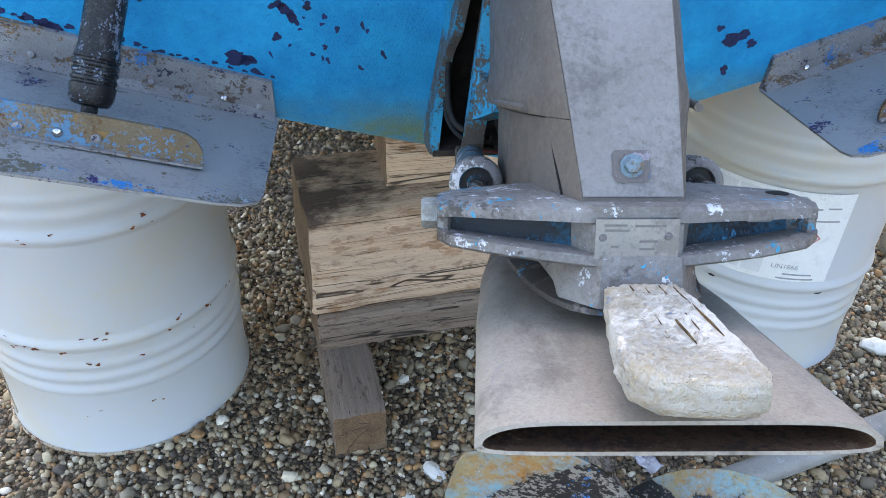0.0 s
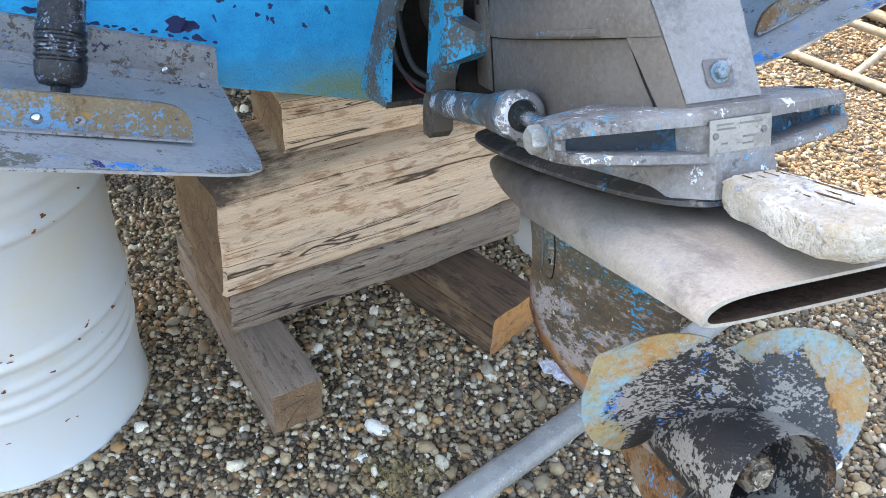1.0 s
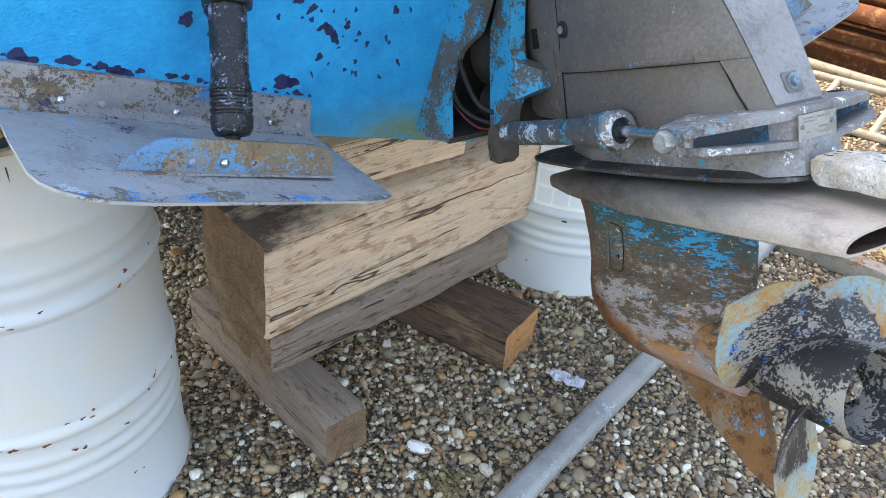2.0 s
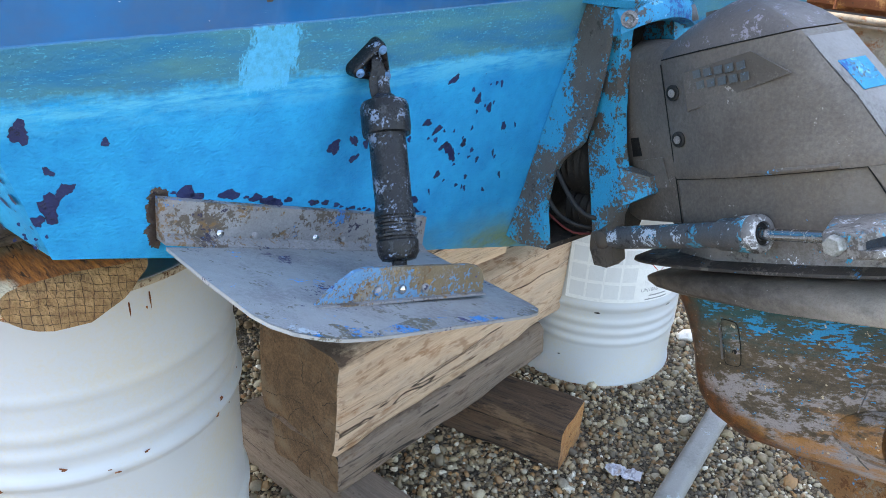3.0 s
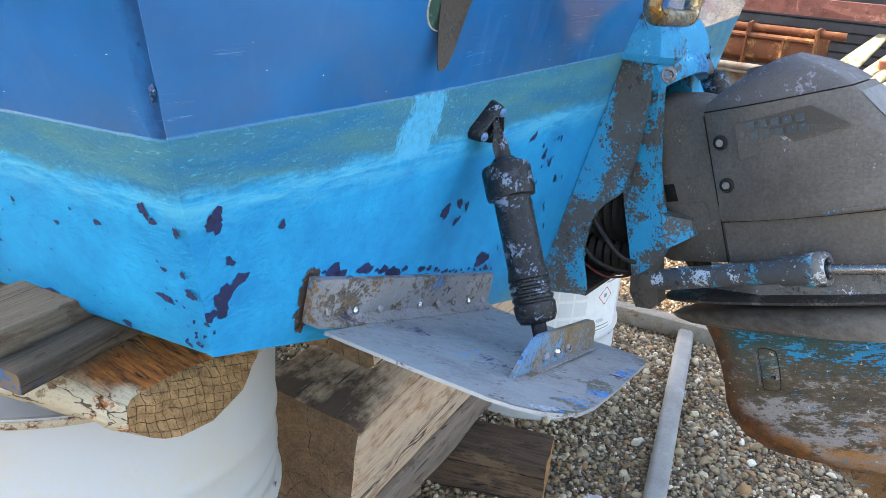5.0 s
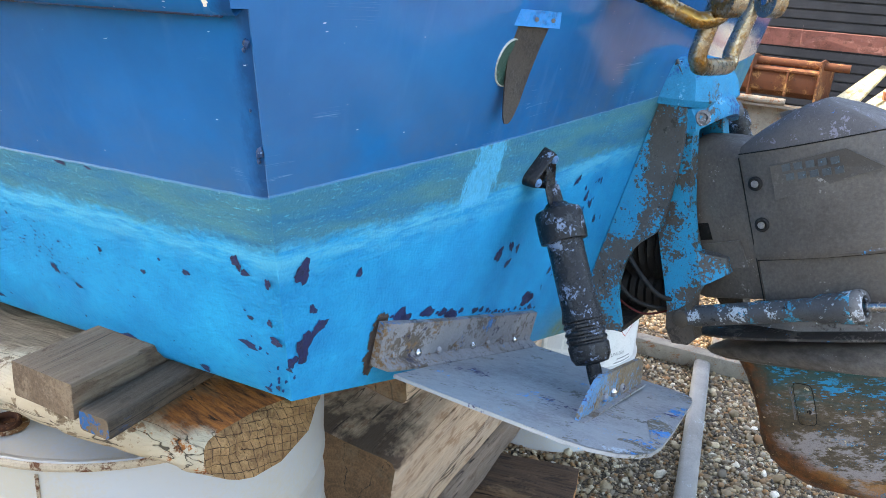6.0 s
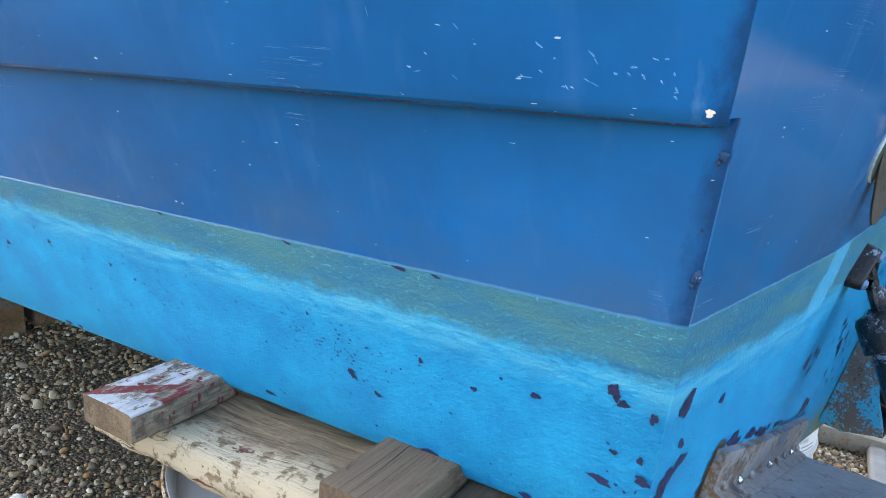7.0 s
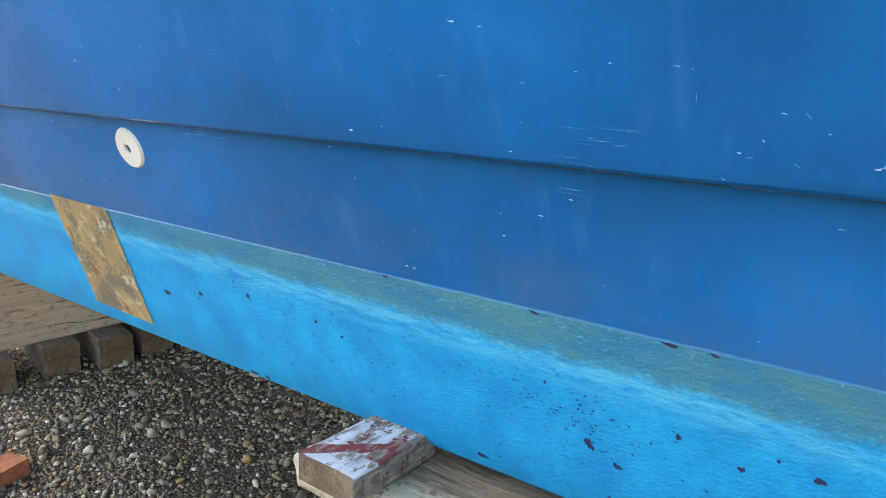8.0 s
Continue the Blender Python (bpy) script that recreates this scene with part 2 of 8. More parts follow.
    n.put(n.bsdf.inputs["Specular IOR Level"], n.ramp(up, 0.0, 1.0, 0.16, shine))
    return n.done(c, mixr.outputs[0], 0.0, h, 0.005, 0.9, spec=None)


SIDE_PAINT = hull_paint("side_paint", (1.307, 0.0, -0.031), (1.254, 0.0, -0.014), 0.8, col(0, 84, 140), col(0, 104, 170), False, 0.2)
TRANSOM_PAINT = hull_paint("transom_paint", (1.310, 0.014, 0.0), (1.253, -0.014, 0.0), 1.0, col(0, 86, 144), col(10, 110, 172), True, 0.62)
CHIP = worn("bare_purple_patch", col(38, 45, 84), [(col(58, 56, 90), 60.0, 0.6, 0.03), (col(30, 34, 58), 30.0, 0.56, 0.03)], 0.5)
SMEAR = worn("brown_sealant", col(72, 62, 58), [(col(46, 42, 60), 12.0, 0.54, 0.03), (col(120, 106, 92), 20.0, 0.58, 0.03)], 0.7, depth=0.003)
SANDED = worn("sanded_patch", col(160, 132, 88), [(col(112, 104, 88), 9.0, 0.53, 0.04), (col(188, 172, 138), 16.0, 0.56, 0.04), (col(132, 88, 48), 9.0, 0.6, 0.03)], 0.8, grain=400.0)
WHITE_DRUM = worn("white_drum_paint", col(184, 188, 193), [(col(190, 185, 173), 2.0, 0.54, 0.12), (col(96, 60, 36), 40.0, 0.735, 0.01)], 0.32, spread=0.003, depth=0.0001, speck=0.0, vary=0.03)
RUST_RIM = worn("rusty_drum_rim", col(176, 160, 138), [(col(92, 52, 28), 26.0, 0.52, 0.06)], 0.7, spread=0.1)
RUST = worn("rust", col(104, 56, 30), [(col(150, 92, 48), 16.0, 0.55, 0.08), (col(60, 36, 26), 40.0, 0.6, 0.05)], 0.85)
RUST_STEEL = worn("rusty_steel", col(112, 66, 42), [(col(176, 128, 80), 7.0, 0.56, 0.06), (col(64, 44, 36), 20.0, 0.6, 0.06)], 0.8)
PINK_RUST = worn("primed_steel", col(122, 76, 66), [(col(96, 58, 48), 9.0, 0.54, 0.08), (col(150, 104, 92), 12.0, 0.58, 0.06)], 0.75)
GALV = worn("galvanised_steel", col(158, 160, 158), [(col(124, 124, 120), 12.0, 0.55, 0.1), (col(150, 110, 76), 22.0, 0.68, 0.04)], 0.5, 0.3, spread=0.06)
RAIL = worn("dull_rail", col(150, 148, 145), [(col(128, 126, 124), 5.0, 0.53, 0.12), (col(168, 178, 186), 9.0, 0.60, 0.03), (col(108, 84, 62), 26.0, 0.66, 0.02)], 0.55, 0.15, spread=0.05, depth=0.0008)
PALE_STEEL = worn("pale_steel", col(158, 147, 130), [(col(132, 98, 70), 14.0, 0.58, 0.06)], 0.6)
FRAME_STEEL = worn("rust_stained_frame", col(138, 132, 122), [(col(116, 108, 98), 9.0, 0.54, 0.08), (col(128, 84, 52), 10.0, 0.575, 0.04), (col(84, 54, 38), 14.0, 0.62, 0.03)], 0.7)
GRAY_COVER = worn("grey_cover_paint", col(118, 115, 114), [(col(132, 130, 130), 4.0, 0.53, 0.16), (col(98, 95, 94), 7.0, 0.57, 0.1), (col(60, 156, 220), 12.0, 0.675, 0.012)], 0.42, spread=0.035, depth=0.0006, speck=0.06)
GRAY_CASING = worn("worn_grey_paint", col(101, 92, 84), [(col(118, 112, 108), 2.2, 0.53, 0.2), (col(82, 76, 72), 2.6, 0.55, 0.16), (col(150, 145, 142), 10.0, 0.625, 0.015), (col(50, 156, 220), 9.0, 0.66, 0.012)], 0.46, spread=0.035, depth=0.0006, speck=0.05)
DARK_CASING = worn("scuffed_dark_paint", col(100, 95, 94), [(col(140, 134, 144), 26.0, 0.585, 0.015), (col(34, 110, 180), 14.0, 0.63, 0.015)], 0.5)
BLUE_FLAKED = worn("flaked_blue_paint", col(88, 84, 80), [(col(118, 112, 108), 30.0, 0.6, 0.03), (col(8, 148, 190), 7.0, 0.505, 0.014), (col(104, 176, 216), 22.0, 0.66, 0.012), (col(58, 54, 52), 30.0, 0.6, 0.03)], 0.5, depth=0.0025)
BLUE_MOSTLY = worn("scuffed_blue_paint", col(22, 146, 192), [(col(86, 84, 84), 6.0, 0.56, 0.014), (col(26, 84, 150), 8.0, 0.57, 0.03), (col(110, 186, 222), 12.0, 0.60, 0.015)], 0.5, depth=0.0025)
ALLOY = worn("corroded_alloy", col(130, 128, 128), [(col(108, 103, 100), 5.0, 0.55, 0.12), (col(206, 211, 220), 24.0, 0.590, 0.014), (col(40, 150, 190), 18.0, 0.605, 0.012), (col(84, 80, 78), 12.0, 0.585, 0.05)], 0.45, 0.1, depth=0.0018, speck=0.1)
RAM_PAINT = worn("chipped_ram_paint", col(86, 87, 90), [(col(60, 158, 192), 14.0, 0.56, 0.012), (col(198, 210, 220), 20.0, 0.57, 0.012), (col(38, 38, 40), 30.0, 0.6, 0.03)], 0.42, depth=0.0025)


def gearcase_paint():
    """Fouled alloy: olive-brown film, teal and blue remains up high, lavender scuffs below, rust along the leading edge."""
    n = Nodes("fouled_gearcase_paint")

    def along_axis(v):
        return n.math("ADD", n.math("MULTIPLY", n.math("SUBTRACT", n.axis(0), 0.29), v[0]), n.math("ADD", n.math("MULTIPLY", n.math("SUBTRACT", n.axis(1), 0.97), v[1]), n.math("MULTIPLY", n.math("SUBTRACT", n.axis(2), 0.93), v[2])))

    aft, up = along_axis((-0.114, -0.927, 0.358)), along_axis((0.009, 0.360, 0.933))
    own = n.add("ShaderNodeCombineXYZ")
    for k, v in enumerate((n.axis(0), aft, up)):
        n.put(own.inputs[k], v)
    own = own.outputs[0]
    low = n.math("MULTIPLY", n.math("MAXIMUM", n.math("SUBTRACT", -0.27, up), 0.0), 1.5)
    front = n.math("SUBTRACT", n.math("SUBTRACT", aft, 0.062), low)
    soft, fine = n.noise((24.0, 9.0, 30.0), 6.0, 0.68, own), n.noise((160.0, 70.0, 180.0), 4.0, 0.7, own)
    streak = n.noise((40.0, 16.0, 60.0), 6.0, 0.7, own)
    c = n.mix(n.ramp(n.math("ADD", n.math("MULTIPLY", soft, 0.6), n.math("MULTIPLY", fine, 0.4)), 0.36, 0.64), col(58, 50, 40), col(106, 92, 74))

    def film(mask, colour, level=1.0):
        return n.mix(n.math("MULTIPLY", mask, level), c, colour)

    # lavender and tan scuffs below
    edge = n.math("ADD", n.math("ADD", n.math("MULTIPLY", soft, 0.6), n.math("MULTIPLY", fine, 0.4)), n.math("MULTIPLY", n.math("ADD", up, 0.25), -0.7))
    c = film(n.ramp(edge, 0.505, 0.56), col(146, 140, 142), 0.8)
    edge = n.math("ADD", n.noise((13.0, 6.0, 22.0), 6.0, 0.7, own), n.math("MULTIPLY", n.math("ADD", up, 0.30), -1.3))
    c = film(n.ramp(edge, 0.54, 0.62), col(150, 106, 62), 0.85)
    # teal film under the duct, bright blue streaks
    edge = n.math("ADD", n.math("MULTIPLY", streak, 0.7), n.math("MULTIPLY", n.math("ADD", up, 0.12), 3.0))
    c = film(n.ramp(edge, 0.06, 0.30), col(24, 84, 88), 0.8)
    edge = n.math("ADD", n.math("ADD", n.math("MULTIPLY", n.noise((22.0, 13.0, 26.0), 5.0, 0.66, own), 0.55), n.math("MULTIPLY", n.noise((200.0, 70.0, 260.0), 3.0, 0.6, own), 0.45)), n.math("MULTIPLY", n.math("ADD", up, 0.18), 0.6))
    edge = n.math("SUBTRACT", edge, n.math("MULTIPLY", n.ramp(front, 0.03, 0.16, 1.0, 0.0), 0.06))
    c = film(n.ramp(edge, 0.545, 0.562), col(10, 138, 190))
    c = film(n.ramp(n.math("ADD", n.math("MULTIPLY", streak, 0.55), n.math("MULTIPLY", n.noise(210.0, 3.0, 0.65), 0.45)), 0.595, 0.62), col(62, 118, 150), 0.8)
    # rust, thickest at the leading edge and along the belly
    rim = n.math("SUBTRACT", n.math("ADD", n.math("MULTIPLY", streak, 0.10), n.math("MULTIPLY", fine, 0.05)), n.math("MULTIPLY", front, 0.9))
    c = film(n.ramp(rim, 0.022, 0.07), n.mix(n.ramp(n.noise(34.0, 6.0, 0.7), 0.4, 0.64), col(52, 33, 20), col(118, 68, 30)), 0.9)
    c = film(n.ramp(n.noise((120.0, 90.0, 120.0), 3.0, 0.6), 0.68, 0.70), col(196, 180, 152), 0.8)
    c = film(n.ramp(n.noise(380.0, 3.0, 0.6), 0.52, 0.7), col(30, 26, 22), 0.4)
    return n.done(c, n.ramp(soft, 0.3, 0.7, 0.42, 0.72), 0.0, n.math("ADD", fine, streak), 0.0022, 0.5, spec=0.34)


GEARCASE = gearcase_paint()
SKEG_RUST = worn("rusty_skeg", col(116, 84, 54), [(col(120, 108, 94), 12.0, 0.56, 0.02), (col(60, 134, 186), 12.0, 0.595, 0.012), (col(86, 54, 30), 26.0, 0.55, 0.03), (col(166, 108, 48), 9.0, 0.61, 0.03)], 0.7)
PROP = worn("fouled_propeller", col(42, 41, 42), [(col(140, 135, 128), 9.0, 0.51, 0.012), (col(40, 124, 196), 7.0, 0.61, 0.012), (col(112, 84, 56), 5.0, 0.62, 0.03)], 0.55, depth=0.0025)


def duct_paint():
    """Pale grey plate paint, bare and rubbed by the mouth; further forward brown-black exhaust film and painted
    splash-plate shade.
    """
    n = Nodes("grey_plate_paint")
    aft = n.math("ADD", n.math("MULTIPLY", n.math("SUBTRACT", n.axis(0), 0.29), -0.126), n.math("ADD", n.math("MULTIPLY", n.math("SUBTRACT", n.axis(1), 0.97), -0.926), n.math("MULTIPLY", n.math("SUBTRACT", n.axis(2), 0.93), 0.356)))
    big, fine = n.noise((7.0, 5.0, 9.0), 6.0, 0.68), n.noise(240.0, 4.0, 0.7)
    c = n.mix(n.ramp(n.math("ADD", n.math("MULTIPLY", big, 0.6), n.math("MULTIPLY", fine, 0.4)), 0.36, 0.64), col(142, 132, 122), col(172, 164, 154))
    c = n.mix(n.math("MULTIPLY", n.ramp(n.noise((16.0, 9.0, 16.0), 6.0, 0.7), 0.52, 0.64), 0.6), c, col(104, 98, 94))
    dirt_and_shade = n.math("SUBTRACT", n.math("ADD", n.math("MULTIPLY", big, 0.34), n.math("MULTIPLY", n.noise((60.0, 22.0, 60.0), 5.0, 0.7), 0.16)), n.math("MULTIPLY", aft, 0.9))
    c = n.mix(n.math("MULTIPLY", n.ramp(dirt_and_shade, -0.26, 0.0), 0.88), c, n.mix(n.ramp(n.noise((70.0, 26.0, 90.0), 5.0, 0.7), 0.4, 0.62), col(48, 42, 38), col(84, 76, 70)))
    c = n.mix(n.ramp(n.math("ADD", n.math("MULTIPLY", n.noise((40.0, 14.0, 60.0), 5.0, 0.7), 0.6), n.math("MULTIPLY", n.noise(230.0, 3.0, 0.6), 0.4)), 0.615, 0.63), c, col(150, 146, 144))
    c = n.mix(n.math("MULTIPLY", n.ramp(n.noise(420.0, 3.0, 0.6), 0.5, 0.72), 0.25), c, col(60, 52, 46))
    return n.done(c, n.ramp(big, 0.3, 0.7, 0.36, 0.6), 0.0, fine, 0.001, 0.5, spec=0.34)


DUCT = duct_paint()
DUCT_IN = worn("sooty_inside", col(88, 66, 50), [(col(60, 46, 38), 8.0, 0.54, 0.06), (col(120, 98, 78), 20.0, 0.58, 0.04)], 0.85)
DARK_PLATE = worn("dark_plate_paint", col(62, 58, 56), [(col(106, 100, 96), 14.0, 0.56, 0.02), (col(50, 130, 186), 12.0, 0.62, 0.012)], 0.5)
TAB_GREY = worn("grey_tab_paint", col(148, 149, 150), [(col(126, 124, 127), 6.0, 0.56, 0.1), (col(56, 50, 86), 11.0, 0.61, 0.01), (col(102, 98, 88), 14.0, 0.60, 0.012), (col(66, 156, 216), 11.0, 0.625, 0.012)], 0.5, spread=0.03, depth=0.0008, speck=0.05)
TAB_EDGE = worn("flaked_tab_paint", col(146, 147, 149), [(col(104, 98, 84), 14.0, 0.545, 0.012), (col(20, 130, 200), 12.0, 0.57, 0.012), (col(170, 182, 192), 18.0, 0.59, 0.012), (col(50, 46, 98), 13.0, 0.60, 0.012)], 0.55, depth=0.0018)
STRIP = worn("corroded_strip", col(138, 136, 138), [(col(154, 152, 154), 9.0, 0.56, 0.03), (col(98, 86, 76), 15.0, 0.545, 0.012), (col(52, 48, 70), 18.0, 0.585, 0.012), (col(128, 98, 66), 12.0, 0.58, 0.03), (col(50, 124, 186), 11.0, 0.61, 0.012)], 0.42, depth=0.0022)
ARM_BLUE = worn("flaked_arm_paint", col(88, 82, 76), [(col(8, 148, 190), 11.0, 0.485, 0.014), (col(120, 186, 220), 22.0, 0.66, 0.012), (col(58, 54, 52), 30.0, 0.6, 0.03)], 0.5, depth=0.0025)
FLANGE = worn("rusty_flange", col(122, 106, 84), [(col(134, 126, 116), 6.0, 0.52, 0.03), (col(112, 82, 52), 5.0, 0.55, 0.03), (col(92, 140, 178), 5.0, 0.535, 0.014), (col(44, 50, 112), 7.0, 0.585, 0.012), (col(150, 118, 70), 16.0, 0.60, 0.03)], 0.6, depth=0.0022)
BLACK_RAM = worn("black_actuator_paint", col(26, 26, 29), [(col(122, 136, 158), 30.0, 0.567, 0.012), (col(60, 62, 66), 60.0, 0.56, 0.03), (col(24, 70, 120), 12.0, 0.62, 0.02)], 0.34, depth=0.002)
TOE_PAINT = worn("bare_arm_toe", col(84, 76, 68), [(col(60, 54, 50), 14.0, 0.54, 0.05), (col(40, 110, 130), 26.0, 0.62, 0.015), (col(126, 116, 104), 30.0, 0.62, 0.02)], 0.45, depth=0.002)
CRUST = worn("pale_crust", col(118, 116, 116), [(col(206, 208, 212), 22.0, 0.53, 0.02), (col(60, 58, 58), 30.0, 0.57, 0.02), (col(60, 150, 186), 26.0, 0.63, 0.012)], 0.6, depth=0.003)
BLACK_FLECKED = worn("flecked_black_paint", col(20, 20, 23), [(col(120, 140, 166), 22.0, 0.565, 0.012), (col(60, 46, 38), 12.0, 0.58, 0.03), (col(10, 70, 100), 16.0, 0.60, 0.02)], 0.25, depth=0.0025)
SCREW_BLUE = worn("painted_screw", col(92, 132, 172), [(col(30, 34, 40), 60.0, 0.58, 0.02)], 0.4)
RUBBER = worn("black_rubber", col(30, 29, 29), [(col(52, 50, 48), 18.0, 0.6, 0.1)], 0.6)
FLAP = worn("dark_flap", col(60, 54, 50), [(col(46, 42, 40), 10.0, 0.52, 0.1), (col(110, 104, 98), 24.0, 0.64, 0.03)], 0.5)
STAINLESS = worn("tarnished_stainless", col(190, 182, 166), [(col(150, 114, 58), 6.0, 0.515, 0.10), (col(92, 70, 44), 8.0, 0.57, 0.06)], 0.28, 0.85, spread=0.05, depth=0.0004, speck=0.03)
CHROME = worn("bright_steel", col(190, 190, 192), [], 0.2, 0.95, spread=0.03, depth=0.0002)
ANODE = worn("chalky_anode", col(229, 223, 214), [(col(212, 194, 164), 5.0, 0.57, 0.12), (col(186, 196, 218), 14.0, 0.615, 0.02), (col(176, 158, 132), 60.0, 0.615, 0.03)], 0.92, depth=0.007, grain=110.0, strength=1.0, spread=0.02, speck=0.06)
PLASTIC = worn("white_plastic", col(226, 218, 204), [(col(196, 186, 170), 20.0, 0.62, 0.08)], 0.4, spread=0.02)
PLATE = worn("alloy_nameplate", col(136, 131, 127), [(col(116, 111, 107), 16.0, 0.56, 0.06)], 0.4, 0.3, spread=0.03, depth=0.0004)
PAPER = worn("label_paper", col(222, 224, 226), [(col(204, 206, 208), 20.0, 0.6, 0.1)], 0.55, spread=0.02, depth=0.0002)
INK = worn("faded_ink", col(142, 144, 150), [], 0.6, spread=0.02)
RED_INK = worn("red_ink", col(186, 60, 66), [], 0.6, spread=0.02)
# near-black for dark joints and for shade painted into cavities and holes
DARK = worn("cavity_shade_and_joints", col(24, 23, 22), [(col(52, 46, 40), 30.0, 0.6, 0.05)], 0.8)
SLATE = worn("dark_cladding", col(30, 32, 38), [(col(42, 44, 50), 3.0, 0.55, 0.1)], 0.6)
BRICK = worn("orange_brick", col(168, 104, 72), [(col(140, 84, 60), 30.0, 0.55, 0.08)], 0.9)
BEAM_WOOD = wood("weathered_beam", col(220, 192, 164), col(172, 142, 118), 1.0, col(158, 116, 84), stain_at=0.6, gouges=0.38)
GREY_WOOD = wood("grey_timber", col(146, 128, 114), col(92, 77, 66), 1.6, col(100, 76, 56))
BLOCK_WOOD = wood("brown_offcut", col(132, 113, 92), col(98, 80, 64), 0.25, col(92, 72, 54), gouges=0.1)
BLOCK_END = worn("sawn_offcut_end", col(108, 90, 72), [(col(84, 68, 54), 9.0, 0.54, 0.1), (col(130, 112, 92), 12.0, 0.56, 0.1)], 0.9, depth=0.002, speck=0.25)
DARK_WOOD = wood("tarred_timber", col(104, 78, 58), col(26, 18, 14), 3.4, col(120, 96, 74), stain_at=0.56)
CUT_WOOD = wood("fresh_cut_end", col(186, 136, 84), col(140, 88, 48), 0.8)
STAIN_SHADE_BEAM = wood("stained_shaded_beam", col(218, 190, 164), col(170, 140, 116), 1.0, col(154, 112, 80), stain_at=0.6, stain_shade=0.175, gouges=0.38)
def end_grain():
    """Weathered sawn end: blurred rings, dark checks running out from the pith and bruised corners."""
    n = Nodes("end_grain")
    y, z = n.math("ADD", n.axis(1), 0.03), n.math("SUBTRACT", n.axis(2), 0.10)
    r = n.math("SQRT", n.math("ADD", n.math("POWER", y, 2.0), n.math("POWER", z, 2.0)))
    out = n.add("ShaderNodeCombineXYZ")
    n.put(out.inputs[0], n.math("MULTIPLY", n.math("ADD", r, n.math("MULTIPLY", n.noise(14.0, 4.0), 0.03)), 130.0))
    ring = n.noise(1.0, 4.0, 0.6, out.outputs[0])
    tone = n.math("ADD", n.math("MULTIPLY", ring, 0.22), n.math("ADD", n.math("MULTIPLY", n.noise(16.0, 7.0, 0.75), 0.48), n.math("MULTIPLY", n.noise(260.0, 4.0, 0.7), 0.34)))
    c = n.mix(n.ramp(tone, 0.38, 0.66), col(56, 42, 31), col(138, 108, 80))
    c = n.mix(n.math("MULTIPLY", n.ramp(n.noise(9.0, 6.0, 0.72), 0.5, 0.66), 0.55), c, col(126, 112, 94))
    turn = n.math("ADD", n.math("MULTIPLY", n.math("ARCTAN2", z, y), 5.5), n.math("MULTIPLY", n.noise(20.0, 5.0, 0.6), 3.0))
    ck = n.ramp(n.math("MULTIPLY", n.math("ABSOLUTE", n.math("SINE", turn)), r), 0.0060, 0.0024)
    ck = n.math("MULTIPLY", ck, n.ramp(n.noise(11.0, 3.0), 0.43, 0.48))
    c = n.mix(n.math("MULTIPLY", ck, 0.9), c, col(22, 16, 12))
    h = n.math("SUBTRACT", n.math("ADD", n.noise(90.0, 5.0), n.math("MULTIPLY", ring, 0.3)), n.math("MULTIPLY", ck, 1.8))
    return n.done(c, 0.9, 0.0, h, 0.004, 0.8)


def log_end():
    """Weathered end of a split log, broken into small blocks by checks."""
    n = Nodes("checked_log_end")
    c = n.mix(n.ramp(n.noise(60.0, 8.0, 0.75), 0.35, 0.66), col(116, 84, 54), col(178, 138, 92))
    y, z = n.axis(1), n.axis(2)
    ck = 0.0
    for ky, kz, wave, width, lo in ((290.0, 70.0, 4.0, 0.13, 0.33), (-80.0, 320.0, 4.5, 0.13, 0.36), (560.0, -160.0, 6.0, 0.14, 0.54)):
        at = n.math("ADD", n.math("ADD", n.math("MULTIPLY", y, ky), n.math("MULTIPLY", z, kz)), n.math("MULTIPLY", n.noise(34.0, 3.0), wave))
        line = n.ramp(n.math("ABSOLUTE", n.math("SINE", at)), width, width * 0.35)
        ck = n.math("MAXIMUM", ck, n.math("MULTIPLY", line, n.ramp(n.noise(60.0 + abs(ky) * 0.1, 2.0), lo, lo + 0.1)))
    c = n.mix(n.math("MULTIPLY", ck, 0.85), c, col(44, 30, 20))
    return n.done(c, 0.92, 0.0, n.math("SUBTRACT", n.noise(120.0, 4.0), n.math("MULTIPLY", ck, 2.0)), 0.006, 1.0)


